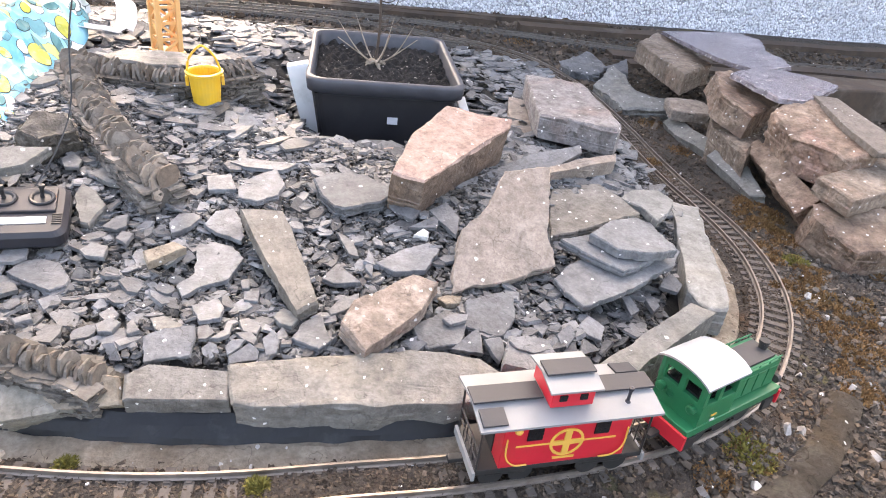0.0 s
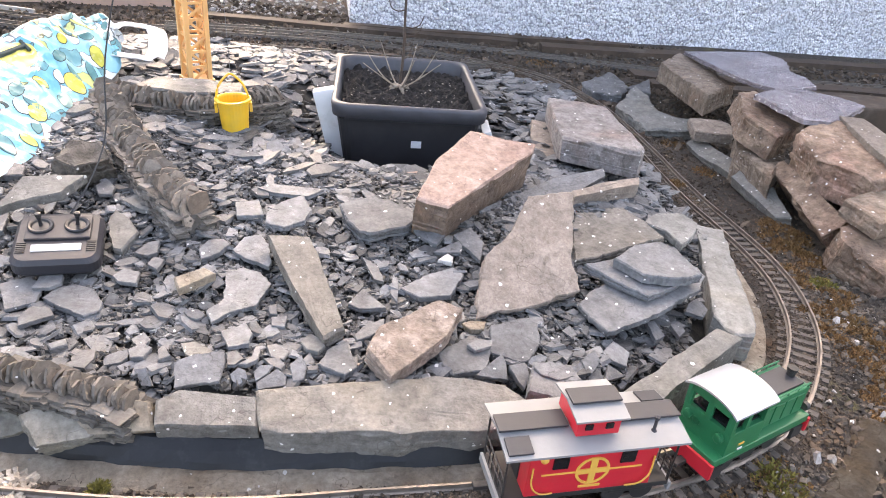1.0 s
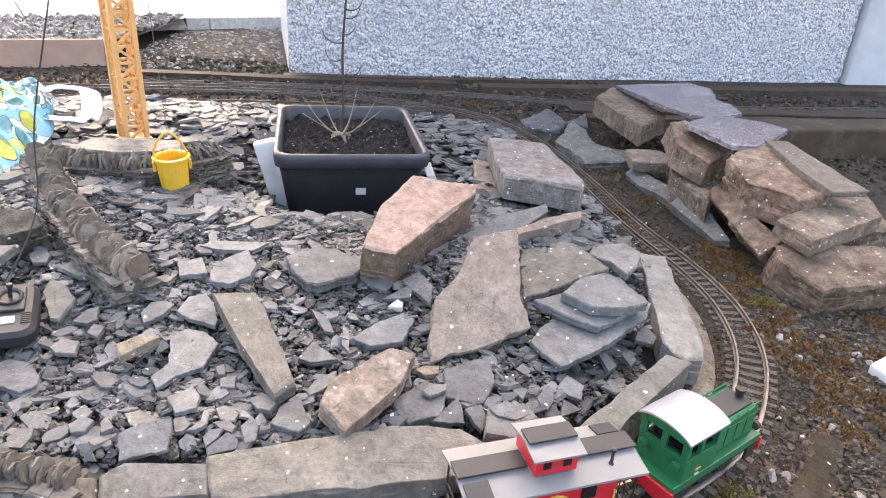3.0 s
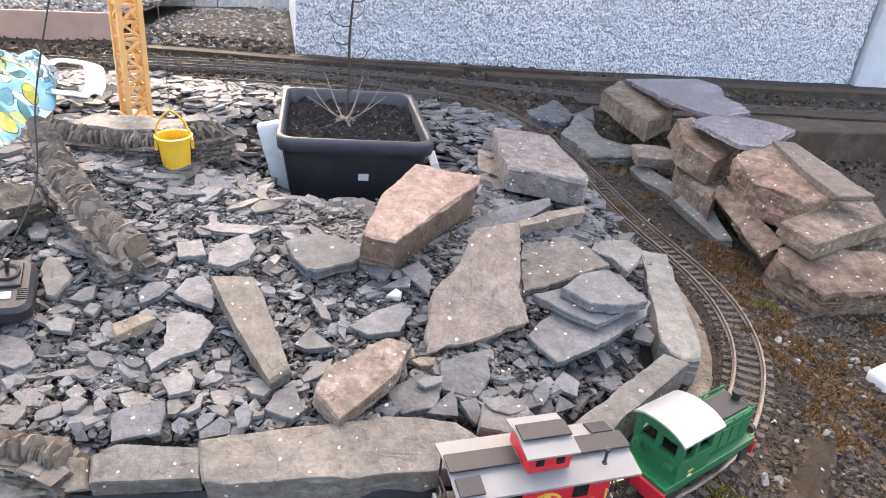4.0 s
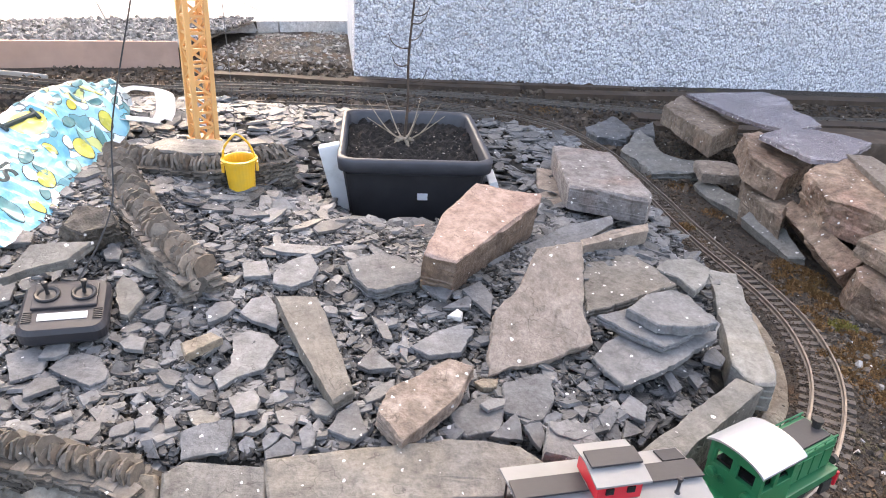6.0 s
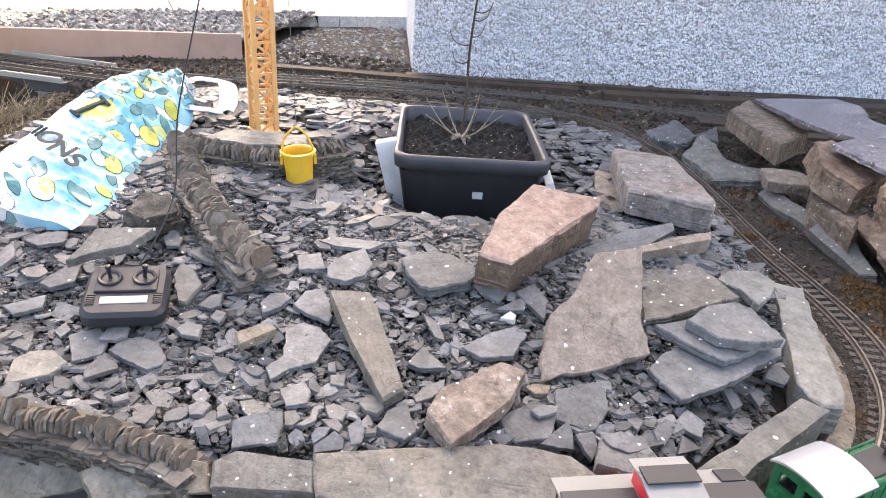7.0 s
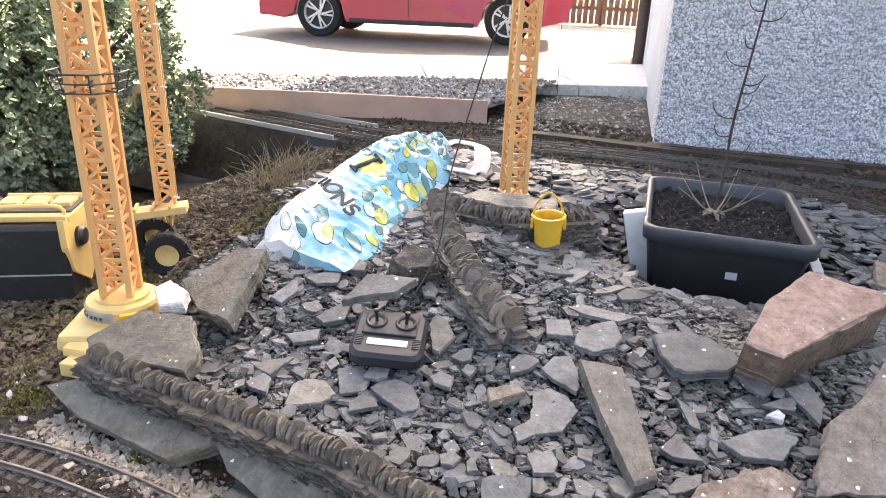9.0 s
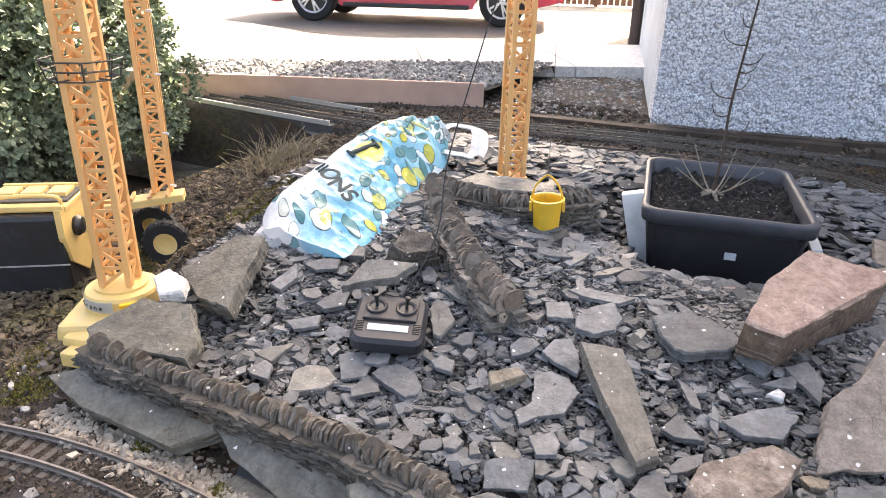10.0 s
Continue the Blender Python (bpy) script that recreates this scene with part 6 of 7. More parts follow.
def wheelset(parent, x, r=0.012):
    for s in (-1, 1):
        wheel = part("wheel", add_lathe(bmesh.new(), [(0, -0.003), (r, -0.003), (r, 0.0015), (r + 0.0025, 0.0018), (r + 0.0025, 0.003), (0, 0.003)], pose(x, s * 0.0215, r, -90 * s, 0, 0), 20), CHASSIS, parent)
    part("axle", add_rod(bmesh.new(), (x, -0.024, r), (x, 0.024, r), 0.002), CHASSIS, parent)


def gable(bm, length, width, rise, thick, m):
    """A shallow pitched roof."""
    p = [(-width / 2, 0), (0, rise), (width / 2, 0), (width / 2, thick), (0, rise + thick), (-width / 2, thick)]
    rings = [[bm.verts.new(m @ Vector((x, y, z))) for y, z in p] for x in (-length / 2, length / 2)]
    for k in range(6):
        bm.faces.new((rings[0][k], rings[0][(k + 1) % 6], rings[1][(k + 1) % 6], rings[1][k]))
    for r in rings:
        bm.faces.new((r[0], r[1], r[4], r[5])), bm.faces.new((r[1], r[2], r[3], r[4]))
    return bm


caboose = thing("toy_caboose", pose(0.152, 0.584, 0.0, 0, 0, 17.5), "red toy railway caboose with a grey roof on the track", "toy train")
part("floor", box((0.205, 0.07, 0.007), pose(0, 0, 0.031), 0.001), CHASSIS, caboose)
body = part("body", box((0.152, 0.07, 0.066), pose(0, 0, 0.0675), 0.001), RED, caboose)
for y in (-1, 1):
    for x in (-0.04, 0.04):
        part("window", box((0.018, 0.002, 0.018), pose(x, y * 0.0355, 0.083), 0.0004), WINDOW, body)
    part("stripe", box((0.12, 0.0012, 0.002), pose(0, y * 0.0354, 0.066)), GOLD, body, "thin yellow stripe")
    badge = part("badge", add_lathe(bmesh.new(), [(0.0172, 0), (0.0205, 0), (0.0205, 0.0016), (0.0172, 0.0016), (0.0172, 0)], pose(0, y * 0.0345, 0.066, 90 if y < 0 else -90, 0, 0), 28), GOLD, body, "round yellow printed badge")
    part("badge_bar", box((0.037, 0.0012, 0.007), pose(0, y * 0.0358, 0.066)), GOLD, badge)
    part("badge_bar", box((0.008, 0.0012, 0.037), pose(0, y * 0.0357, 0.066)), GOLD, badge)
    part("print_bar", box((0.026, 0.0012, 0.003), pose(0, y * 0.0356, 0.0425)), GOLD, body)
    for x in (-1, 1):
        pts = curve_points([(x * 0.072, y * 0.037, 0.08), (x * 0.071, y * 0.0385, 0.055), (x * 0.06, y * 0.0385, 0.041), (x * 0.042, y * 0.037, 0.038)], 0.004)
        part("grab_rail", tube(bmesh.new(), pts, 0.0011, 5), GOLD, body)
part("lamp", add_lathe(bmesh.new(), [(0, -0.004), (0.004, -0.003), (0.005, 0), (0.004, 0.003), (0, 0.004)], pose(-0.062, -0.0385, 0.094), 10), GOLD, body)
part("roof", gable(bmesh.new(), 0.215, 0.088, 0.009, 0.003, pose(0, 0, 0.1)), ROOF_GREY, caboose)
cupola = part("cupola", box((0.05, 0.052, 0.024), pose(0, 0, 0.122), 0.0008), RED, caboose)
for y in (-1, 1):
    for x in (-0.012, 0.012):
        part("window", box((0.009, 0.002, 0.008), pose(x, y * 0.0264, 0.123), 0.0003), WINDOW, cupola)
part("cupola_roof", gable(bmesh.new(), 0.062, 0.064, 0.006, 0.0025, pose(0, 0, 0.134)), ROOF_GREY, caboose)
part("walkway", box((0.058, 0.024, 0.0025), pose(0, 0, 0.1442), 0.0004), WALKWAY, caboose, "dark planked roof walkway")
for x in (-1, 1):
    part("walkway", box((0.08, 0.026, 0.0025), pose(x * 0.068, 0, 0.114), 0.0004), WALKWAY, caboose, "dark planked roof walkway")
    part("roof_step", box((0.028, 0.022, 0.0025), pose(x * 0.09, x * 0.029, 0.1078, -12 * x, 0, 0), 0.0004), WALKWAY, caboose)
part("chimney", add_lathe(bmesh.new(), [(0, 0), (0.004, 0), (0.002, 0.003), (0.0018, 0.016), (0.0032, 0.018), (0.0032, 0.021), (0, 0.022)], pose(0.07, -0.024, 0.106), 12), WALKWAY, caboose)
for x in (-1, 1):
    bm = bmesh.new()
    for y in (-0.032, -0.018, -0.008, 0.008, 0.018, 0.032):
        add_rod(bm, (x * 0.101, y, 0.034), (x * 0.101, y, 0.062), 0.0009, sides=5)
    for y in (-0.034, 0.034):
        add_rod(bm, (x * 0.101, y, 0.034), (x * 0.101, y, 0.102), 0.0014, sides=5)
    for z in (0.048, 0.062):
        add_rod(bm, (x * 0.101, -0.034, z), (x * 0.101, 0.034, z), 0.0012, sides=5)
    part("end_railing", bm, CHASSIS, caboose)
    part("buffer_beam", box((0.004, 0.074, 0.012), pose(x * 0.104, 0, 0.027), 0.0008), ROOF_GREY, caboose)
    part("coupler", box((0.022, 0.01, 0.006), pose(x * 0.112, 0, 0.02), 0.001), CHASSIS, caboose)
    part("door", box((0.002, 0.024, 0.05), pose(x * 0.0765, 0, 0.062), 0.0004), CHASSIS, body)
    part("bogie", box((0.05, 0.05, 0.014), pose(x * 0.06, 0, 0.018), 0.002), CHASSIS, caboose)
    for dx in (-0.018, 0.018):
        wheelset(caboose, x * 0.06 + dx)

loco = thing("toy_locomotive", pose(0.372, 0.692, 0.0, 0, 0, 36), "green toy diesel locomotive with a silver cab roof", "toy train")
part("frame", box((0.19, 0.064, 0.012), pose(0, 0, 0.03), 0.001), CHASSIS, loco)
part("skirt", box((0.19, 0.072, 0.012), pose(0, 0, 0.041), 0.0015), GREEN, loco)
part("hood", box((0.1, 0.05, 0.042), pose(0.04, 0, 0.068), 0.003), GREEN, loco)
part("hood_top", box((0.088, 0.036, 0.003), pose(0.04, 0, 0.0905), 0.0008), WALKWAY, loco)
cab = part("cab", box((0.066, 0.07, 0.034), pose(-0.046, 0, 0.064), 0.001), GREEN, loco)
for x in (-0.077, -0.05, -0.015):
    for y in (-0.0325, 0.0325):
        part("pillar", box((0.007, 0.005, 0.03), pose(x, y, 0.095), 0.0006), GREEN, cab)
for y in (-1, 1):
    part("window_beam", box((0.066, 0.005, 0.007), pose(-0.046, y * 0.0325, 0.1075), 0.0006), GREEN, cab)
part("cab_front", box((0.003, 0.062, 0.032), pose(-0.0145, 0, 0.096)), GREEN, cab)
for y in (-0.03, 0.0, 0.03):
    part("pillar", box((0.005, 0.008, 0.03), pose(-0.0775, y, 0.095), 0.0006), GREEN, cab)
part("window_beam", box((0.005, 0.068, 0.012), pose(-0.0775, 0, 0.108), 0.0006), GREEN, cab)
part("floor", box((0.055, 0.058, 0.004), pose(-0.046, 0, 0.083), 0.001), WINDOW, cab, "dark cab interior")
part("seat", box((0.02, 0.03, 0.016), pose(-0.036, 0, 0.092), 0.002), WINDOW, cab)
part("ring", add_lathe(bmesh.new(), [(0.0045, 0), (0.006, 0), (0.006, 0.0015), (0.0045, 0.0015), (0.0045, 0)], pose(-0.0795, 0.012, 0.066, 0, -90, 0), 16), GREEN, cab)
bm = bmesh.new()
prof = [(0.0385 * math.sin(radians(a)) / math.sin(radians(60)), 0.021 * (math.cos(radians(a)) - 0.5)) for a in range(-60, 61, 10)]
rings = [[bm.verts.new((x, y, 0.1115 + z)) for y, z in prof] + [bm.verts.new((x, y, 0.1085 + z)) for y, z in reversed(prof)] for x in (-0.086, -0.006)]
for k in range(len(rings[0])):
    j = (k + 1) % len(rings[0])
    bm.faces.new((rings[0][k], rings[0][j], rings[1][j], rings[1][k]))
for r in rings:
    h = len(prof)
    for k in range(h - 1):
        bm.faces.new((r[k], r[k + 1], r[2 * h - 2 - k], r[2 * h - 1 - k]))
part("cab_roof", bm, SILVER, loco, "curved silver cab roof")
for y in (-1, 1):
    for k in range(4):
        part("hood_door", box((0.019, 0.0016, 0.03), pose(0.008 + 0.022 * k, y * 0.0256, 0.066), 0.0004), GREEN, loco)
    bm = bmesh.new()
    tube(bm, [Vector((-0.005, y * 0.024, 0.094)), Vector((0.088, y * 0.024, 0.094))], 0.0012, 5)
    for k in range(5):
        add_rod(bm, (0.0 + 0.021 * k, y * 0.024, 0.089), (0.0 + 0.021 * k, y * 0.024, 0.0945), 0.001, sides=5)
    part("handrail", bm, GREEN, loco)
    part("print_bar", box((0.01, 0.001, 0.0025), pose(-0.05, y * 0.0356, 0.058)), GOLD, cab)
    part("print_bar", box((0.008, 0.001, 0.0025), pose(-0.05, y * 0.0356, 0.05)), WHITE_BAND, cab)
    part("lamp", add_lathe(bmesh.new(), [(0, 0), (0.006, 0), (0.0065, 0.006), (0.004, 0.007), (0, 0.007)], pose(0.097, y * 0.024, 0.05, 0, 90, 0), 14), CHASSIS, loco)
    part("lamp", add_lathe(bmesh.new(), [(0, 0), (0.006, 0), (0.0065, 0.006), (0.004, 0.007), (0, 0.007)], pose(-0.08, y * 0.024, 0.07, 0, -90, 0), 14), GREEN, loco)
part("exhaust", add_lathe(bmesh.new(), [(0, 0), (0.0055, 0), (0.0055, 0.01), (0.007, 0.011), (0.007, 0.015), (0, 0.015)], pose(0.08, 0, 0.089), 16), CHASSIS, loco)
for x in (-1, 1):
    part("buffer_beam", box((0.005, 0.076, 0.022), pose(x * 0.096, 0, 0.03), 0.001), RED, loco, "red buffer beam")
    part("coupler", box((0.02, 0.01, 0.006), pose(x * 0.106, 0, 0.02), 0.001), CHASSIS, loco)
    part("step", box((0.02, 0.004, 0.018), pose(x * 0.08, -0.034, 0.022), 0.0006), CHASSIS, loco)
for dx in (-0.045, 0.0, 0.045):
    wheelset(loco, dx, 0.014)


# ---- the rest of the house ----
M_HOUSE = M_WALL.copy()
LONG = (WALL_B - WALL_A).length
M_HOUSE.translation = wall_point(4.5, 3.3, 1.4)
house = tagged(part("house_body", box((9.0, 6.0, 2.9), M_HOUSE), SMOOTH_RENDER), "long pale rendered house behind its front wall", "house", kind="structure")
ROOF_TILE = plain_material("grey_roof_tiles", (0.12, 0.12, 0.125), 0.8, 0.0, 0.4, 8.0)
bm = bmesh.new()
p = [bm.verts.new(wall_point(s, d, z)) for s in (-0.3, 9.3) for d, z in ((-0.25, 2.75), (3.3, 4.6), (6.6, 2.75))]
for f in ((0, 1, 4, 3), (1, 2, 5, 4), (0, 2, 1), (3, 4, 5), (0, 3, 5, 2)):
    bm.faces.new([p[i] for i in f])
tagged(part("roof", bm, ROOF_TILE), "grey tiled pitched house roof", "roof", kind="structure")

# ---- drive and path ----
DRIVE = stone_material("pale_concrete_drive", (0.1, 0.1, 0.1), (0.16, 0.159, 0.157), (0.125, 0.123, 0.12), 0.0, 0.7, False, 60.0, False)
PATH_DIR = Vector((1.86, 1.21, 0)).normalized()
PATH_SIDE = Vector((-PATH_DIR.y, PATH_DIR.x, 0))
drive = sheet("drive", list(np.arange(-16, -0.9, 0.4)), list(np.arange(4.0, 16, 0.4)), lambda x, y: max(land(x, y) + 0.004, -0.215 - 0.3 * ease(-(Vector((x, y, 0)) - Vector((-1.4, 4.3, 0))).dot(PATH_SIDE), -0.9, -0.4)), DRIVE)
tagged(drive, "sunlit pale concrete drive", "drive", kind="structure")
DARK_GRAVEL = stone_material("dark_wet_gravel", (0.045, 0.043, 0.04), (0.13, 0.125, 0.12), (0.1, 0.09, 0.075), 0.0, 0.8, False, 40.0, False, 1.0)
path = thing("pavement", Matrix(), "raised pale concrete garden path beside the house", "path", kind="structure")
M_PATH = Matrix(((*PATH_DIR, 0), (*PATH_SIDE, 0), (0, 0, 1, 0), (0, 0, 0, 1))).transposed()
for k in range(7):
    m = M_PATH.copy()
    m.translation = Vector((-1.46, 4.08, -0.03)) + PATH_DIR * (0.62 - 0.93 * k) + PATH_SIDE * 0.6
    part("paving_slab", box((0.922, 1.2, 0.16), m, 0.006), CONCRETE, path)
m = M_PATH.copy()
m.translation = Vector((-1.46, 4.08, -0.13)) + PATH_DIR * -2.2 + PATH_SIDE * 0.56
part("footing", box((6.6, 1.18, 0.2), m), OLD_CONCRETE, path, "darker concrete footing")

# ---- gravel bank and retaining board ----
BOARD_A, BOARD_B = Vector((-3.6, 2.1, 0)), Vector((-1.43, 3.02, 0))


def on_bank(rnd):
    s, d = rnd.uniform(-3.2, 1.0), rnd.uniform(-1.1, 0.0)
    p = Vector((-1.46, 4.08, 0)) + PATH_DIR * s + PATH_SIDE * d
    e = (p - BOARD_A).cross((BOARD_B - BOARD_A).normalized()).z
    w = (p - WALL_A).dot(ALONG)
    b = (p - WALL_A).dot(BACK)
    if p.x < -1.45:
        return (p.x, p.y, 0.065) if e < -0.03 else None
    return (p.x, p.y, -0.028) if (w < -0.02 or b < -0.25) and p.y > 3.02 + 0.1 * (p.x + 1.4) else None


bm = bmesh.new()
TERRACOTTA = plain_material("terracotta_board", (0.56, 0.37, 0.29), 0.8, 0.0, 0.2, 7.0, (0.4, 0.27, 0.21), 0.4, False)
PALE_EDGE = plain_material("pale_board_edge", (0.5, 0.42, 0.34), 0.8)
d = (BOARD_B - BOARD_A)
board = tagged(part("retaining_board", box((d.length, 0.022, 0.15), pose(*((BOARD_A + BOARD_B) / 2 + Vector((0, 0, 0.02))), 0, 0, math.degrees(math.atan2(d.y, d.x))), 0.002), TERRACOTTA), "long reddish-brown board holding back gravel", "board")
fill = sheet("gravel_bank", list(np.arange(-4.0, -1.42, 0.08)), list(np.arange(2.0, 5.0, 0.08)), lambda x, y: (0.052 if (Vector((x, y, 0)) - BOARD_A).cross((BOARD_B - BOARD_A).normalized()).z < -0.01 and (Vector((x, y, 0)) - Vector((-1.46, 4.08, 0))).dot(PATH_SIDE) < 0.04 else -0.3), DARK_GRAVEL)
tagged(fill, "gravel bank between the board and the path", "gravel", kind="structure")

# ---- raised deck that carries the tracks off to the bush ----
DECK = plain_material("dark_stained_deck", (0.1, 0.1, 0.105), 0.8, 0.0, 0.4, 15.0, (0.1, 0.095, 0.09), 0.4, False)
FASCIA = plain_material("grey_fascia_board", (0.26, 0.265, 0.275), 0.75, 0.0, 0.35, 15.0, (0.08, 0.08, 0.08), 0.4, False)
PALE_STRIP = plain_material("pale_plastic_strip", (0.42, 0.41, 0.39), 0.5, 0.0, 0.1)
deck = thing("track_deck", pose(0, 0, 0), "dark wooden deck with pale side strips carrying tracks", "deck", kind="structure")
bm = bmesh.new()
line = curve_points([(-1.8, 2.455), (-2.3, 2.49), (-2.9, 2.545), (-3.6, 2.61)], 0.05)
part("deck_board", sweep(bmesh.new(), line, [(-0.15, -0.02), (0.15, -0.02), (0.15, -0.06), (-0.15, -0.06)]), DECK, deck)
for s in (-1, 1):
    part("side_board", sweep(bmesh.new(), line, [(s * 0.14 - 0.01, -0.062), (s * 0.14 + 0.01, -0.062), (s * 0.14 + 0.01, -0.2), (s * 0.14 - 0.01, -0.2)]), FASCIA, deck, "grey board along the deck's side")
for s in (-1, 1):
    part("side_strip", sweep(bmesh.new(), line, [(s * 0.155 - 0.004, 0.002), (s * 0.155 + 0.004, 0.002), (s * 0.155 + 0.005, -0.018), (s * 0.155 - 0.005, -0.018)]), PALE_STRIP, deck)

# ---- boards between the tracks and the wall ----
TIMBER = plain_material("dark_wet_timber", (0.085, 0.056, 0.036), 0.75, 0.0, 0.6, 14.0, (0.16, 0.13, 0.1), 0.6, False)
rnd = random.Random(21)
for (x0, y0), (x1, y1), w, h in (((-1.3, 2.86), (0.1, 3.02), 0.035, 0.03), ((-0.65, 2.97), (0.6, 3.2), 0.04, 0.03), ((0.2, 2.98), (2.4, 3.5), 0.06, 0.035), ((-0.9, 2.31), (-0.1, 2.4), 0.05, 0.012),
                                 ((-1.25, 2.38), (-0.35, 2.6), 0.03, 0.012), ((0.55, 2.72), (2.3, 3.0), 0.09, 0.02), ((0.6, 2.6), (2.2, 2.85), 0.06, 0.025), ((0.9, 2.45), (2.4, 2.75), 0.08, 0.02), ((-1.1, 2.2), (-0.3, 2.3), 0.03, 0.014)):
    p, q = Vector((x0, y0, 0)), Vector((x1, y1, 0))
    pts = [p.lerp(q, k / 10) + Vector((0, rnd.uniform(-0.004, 0.004), -0.022 + rnd.uniform(-0.003, 0.003))) for k in range(11)]
    ob = part("timber_strip", sweep(bmesh.new(), pts, [(-w / 2, h), (w / 2, h * rnd.uniform(0.8, 1)), (w / 2, -0.02), (-w / 2, -0.02)]), TIMBER)
    tagged(ob, "dark weathered timber strip beside the back tracks", "timber", "timber strips")
beam = tagged(part("timber_beam", box((1.5, 0.14, 0.12), pose(1.75, 2.42, 0.03, 0, 0, 14), 0.008), TIMBER), "dark timber beam behind the stone pile", "timber")

# ---- the red car on the drive ----
CAR_RED = plain_material("red_car_paint", (0.55, 0.05, 0.08), 0.22, 0.0, 0.05, 3.0, None, 0.0)
GLASS_DARK = plain_material("tinted_car_glass", (0.02, 0.025, 0.03), 0.08)
ALLOY = plain_material("silver_alloy", (0.7, 0.7, 0.72), 0.3, 0.7, 0.05)
wheel_a, wheel_b = Vector((-6.36, 8.1, 0)), Vector((-3.88, 9.02, 0))
d = wheel_b - wheel_a
car = thing("car", pose(*(wheel_a + Vector((0, 0, -0.215))), 0, 0, math.degrees(math.atan2(d.y, d.x))), "red hatchback car parked on the pale drive", "car")
BASE = d.length
side = [(-0.82, 0.28), (-0.86, 0.5), (-0.8, 0.72), (-0.1, 0.92), (0.55, 1.0), (1.25, 1.42), (2.2, 1.46), (3.05, 1.2), (3.42, 1.02), (3.5, 0.6), (3.44, 0.34)]
bm = bmesh.new()


def car_profile():
    low = [(3.0, 0.24)] + [(BASE + 0.36 * math.cos(radians(a)), 0.32 + 0.36 * math.sin(radians(a))) for a in range(0, 181, 20)] + [(BASE - 0.4, 0.22), (0.4, 0.22)] + [(0.36 * math.cos(radians(a)), 0.32 + 0.36 * math.sin(radians(a))) for a in range(0, 181, 20)] + [(-0.5, 0.24)]
    return [(x, z) for x, z in side + low]


prof = car_profile()
rings = []
for y, s in ((-0.02, 0.0), (0.0, 0.02), (0.06, 0.0), (1.74, 0.0), (1.8, 0.02), (1.82, 0.0)):
    ring = []
    for x, z in prof:
        tuck = 0.0 if z < 0.95 else (z - 0.95) * 0.32
        yy = y + (tuck if y < 0.9 else -tuck)
        ring.append(bm.verts.new((x, yy, z)))
    rings.append(ring)
for p, q in zip(rings, rings[1:]):
    for k in range(len(prof)):
        j = (k + 1) % len(prof)
        bm.faces.new((p[k], p[j], q[j], q[k]))
for r in (rings[0], rings[-1]):
    f = bm.faces.new(r)
bmesh.ops.triangulate(bm, faces=[f for f in bm.faces if len(f.verts) > 4])
part("body", bm, CAR_RED, car)
for y in (-0.045, 1.845):
    bm = bmesh.new()
    w = [bm.verts.new((x, y + (0.09 if y < 1 else -0.09) * (z > 1.1) + (0.03 if y < 1 else -0.03), z)) for x, z in ((0.75, 1.02), (1.35, 1.36), (2.15, 1.38), (2.85, 1.18), (2.8, 1.02))]
    bm.faces.new(w)
    bmesh.ops.solidify(bm, geom=bm.faces, thickness=0.01)
    part("window", bm, GLASS_DARK, car)
    part("sill", box((1.75, 0.05, 0.06), pose(BASE / 2, y + (0.02 if y < 1 else -0.02), 0.24), 0.015), BLACK, car, "black plastic sill")
    part("door_line", box((0.008, 0.006, 0.62), pose(1.28, y + (0.022 if y < 1 else -0.022), 0.62)), BLACK, car)
part("bumper", box((0.14, 1.74, 0.2), pose(-0.82, 0.9, 0.36), 0.04), CAR_RED, car)
part("headlight", box((0.2, 0.2, 0.1), pose(-0.74, 0.1, 0.66, 0, 0, -20), 0.03), ALLOY, car)
part("fog_lamp", box((0.05, 0.16, 0.1), pose(-0.87, 0.16, 0.38, 0, 0, -15), 0.02), ALLOY, car)
part("tail_light", box((0.12, 0.22, 0.16), pose(3.42, 0.12, 0.86, 0, 0, 15), 0.03), RED, car)
for x in (0, BASE):
    for y, s in ((0.1, 1), (1.7, -1)):
        wheel = part("wheel", add_lathe(bmesh.new(), [(0.215, -0.1), (0.3, -0.1), (0.32, -0.07), (0.32, 0.07), (0.3, 0.1), (0.215, 0.1)], pose(x, y, 0.32, 90, 0, 0), 36), TYRE, car)
        m = pose(x, y - s * 0.085, 0.32, 90 * s, 0, 0)
        rim = part("rim", add_lathe(bmesh.new(), [(0.195, -0.01), (0.222, 0.012), (0.225, 0.0), (0.22, -0.03), (0.19, -0.03)], m, 36), ALLOY, wheel)
        part("brake_disc", add_lathe(bmesh.new(), [(0, -0.03), (0.2, -0.03)], m, 28), BLACK, wheel)
        part("hub", add_lathe(bmesh.new(), [(0, 0.012), (0.035, 0.01), (0.04, -0.02)], m, 16), ALLOY, wheel)
        for k in range(5):
            a = 2 * math.pi * k / 5
            for off in (-0.16, 0.16):
                bm = bmesh.new()
                c = Vector((0.2 * math.cos(a + off), 0.2 * math.sin(a + off), 0.0))
                e = Vector((0.03 * math.cos(a - 0.6), 0.03 * math.sin(a - 0.6), 0.0))
                mid = (c + e) / 2
                dd = c - e
                add_box(bm, (dd.length, 0.026, 0.02), m @ Matrix.Translation(mid) @ Matrix.Rotation(math.atan2(dd.y, dd.x), 4, "Z"), 0.004)
                part("spoke", bm, ALLOY, wheel)

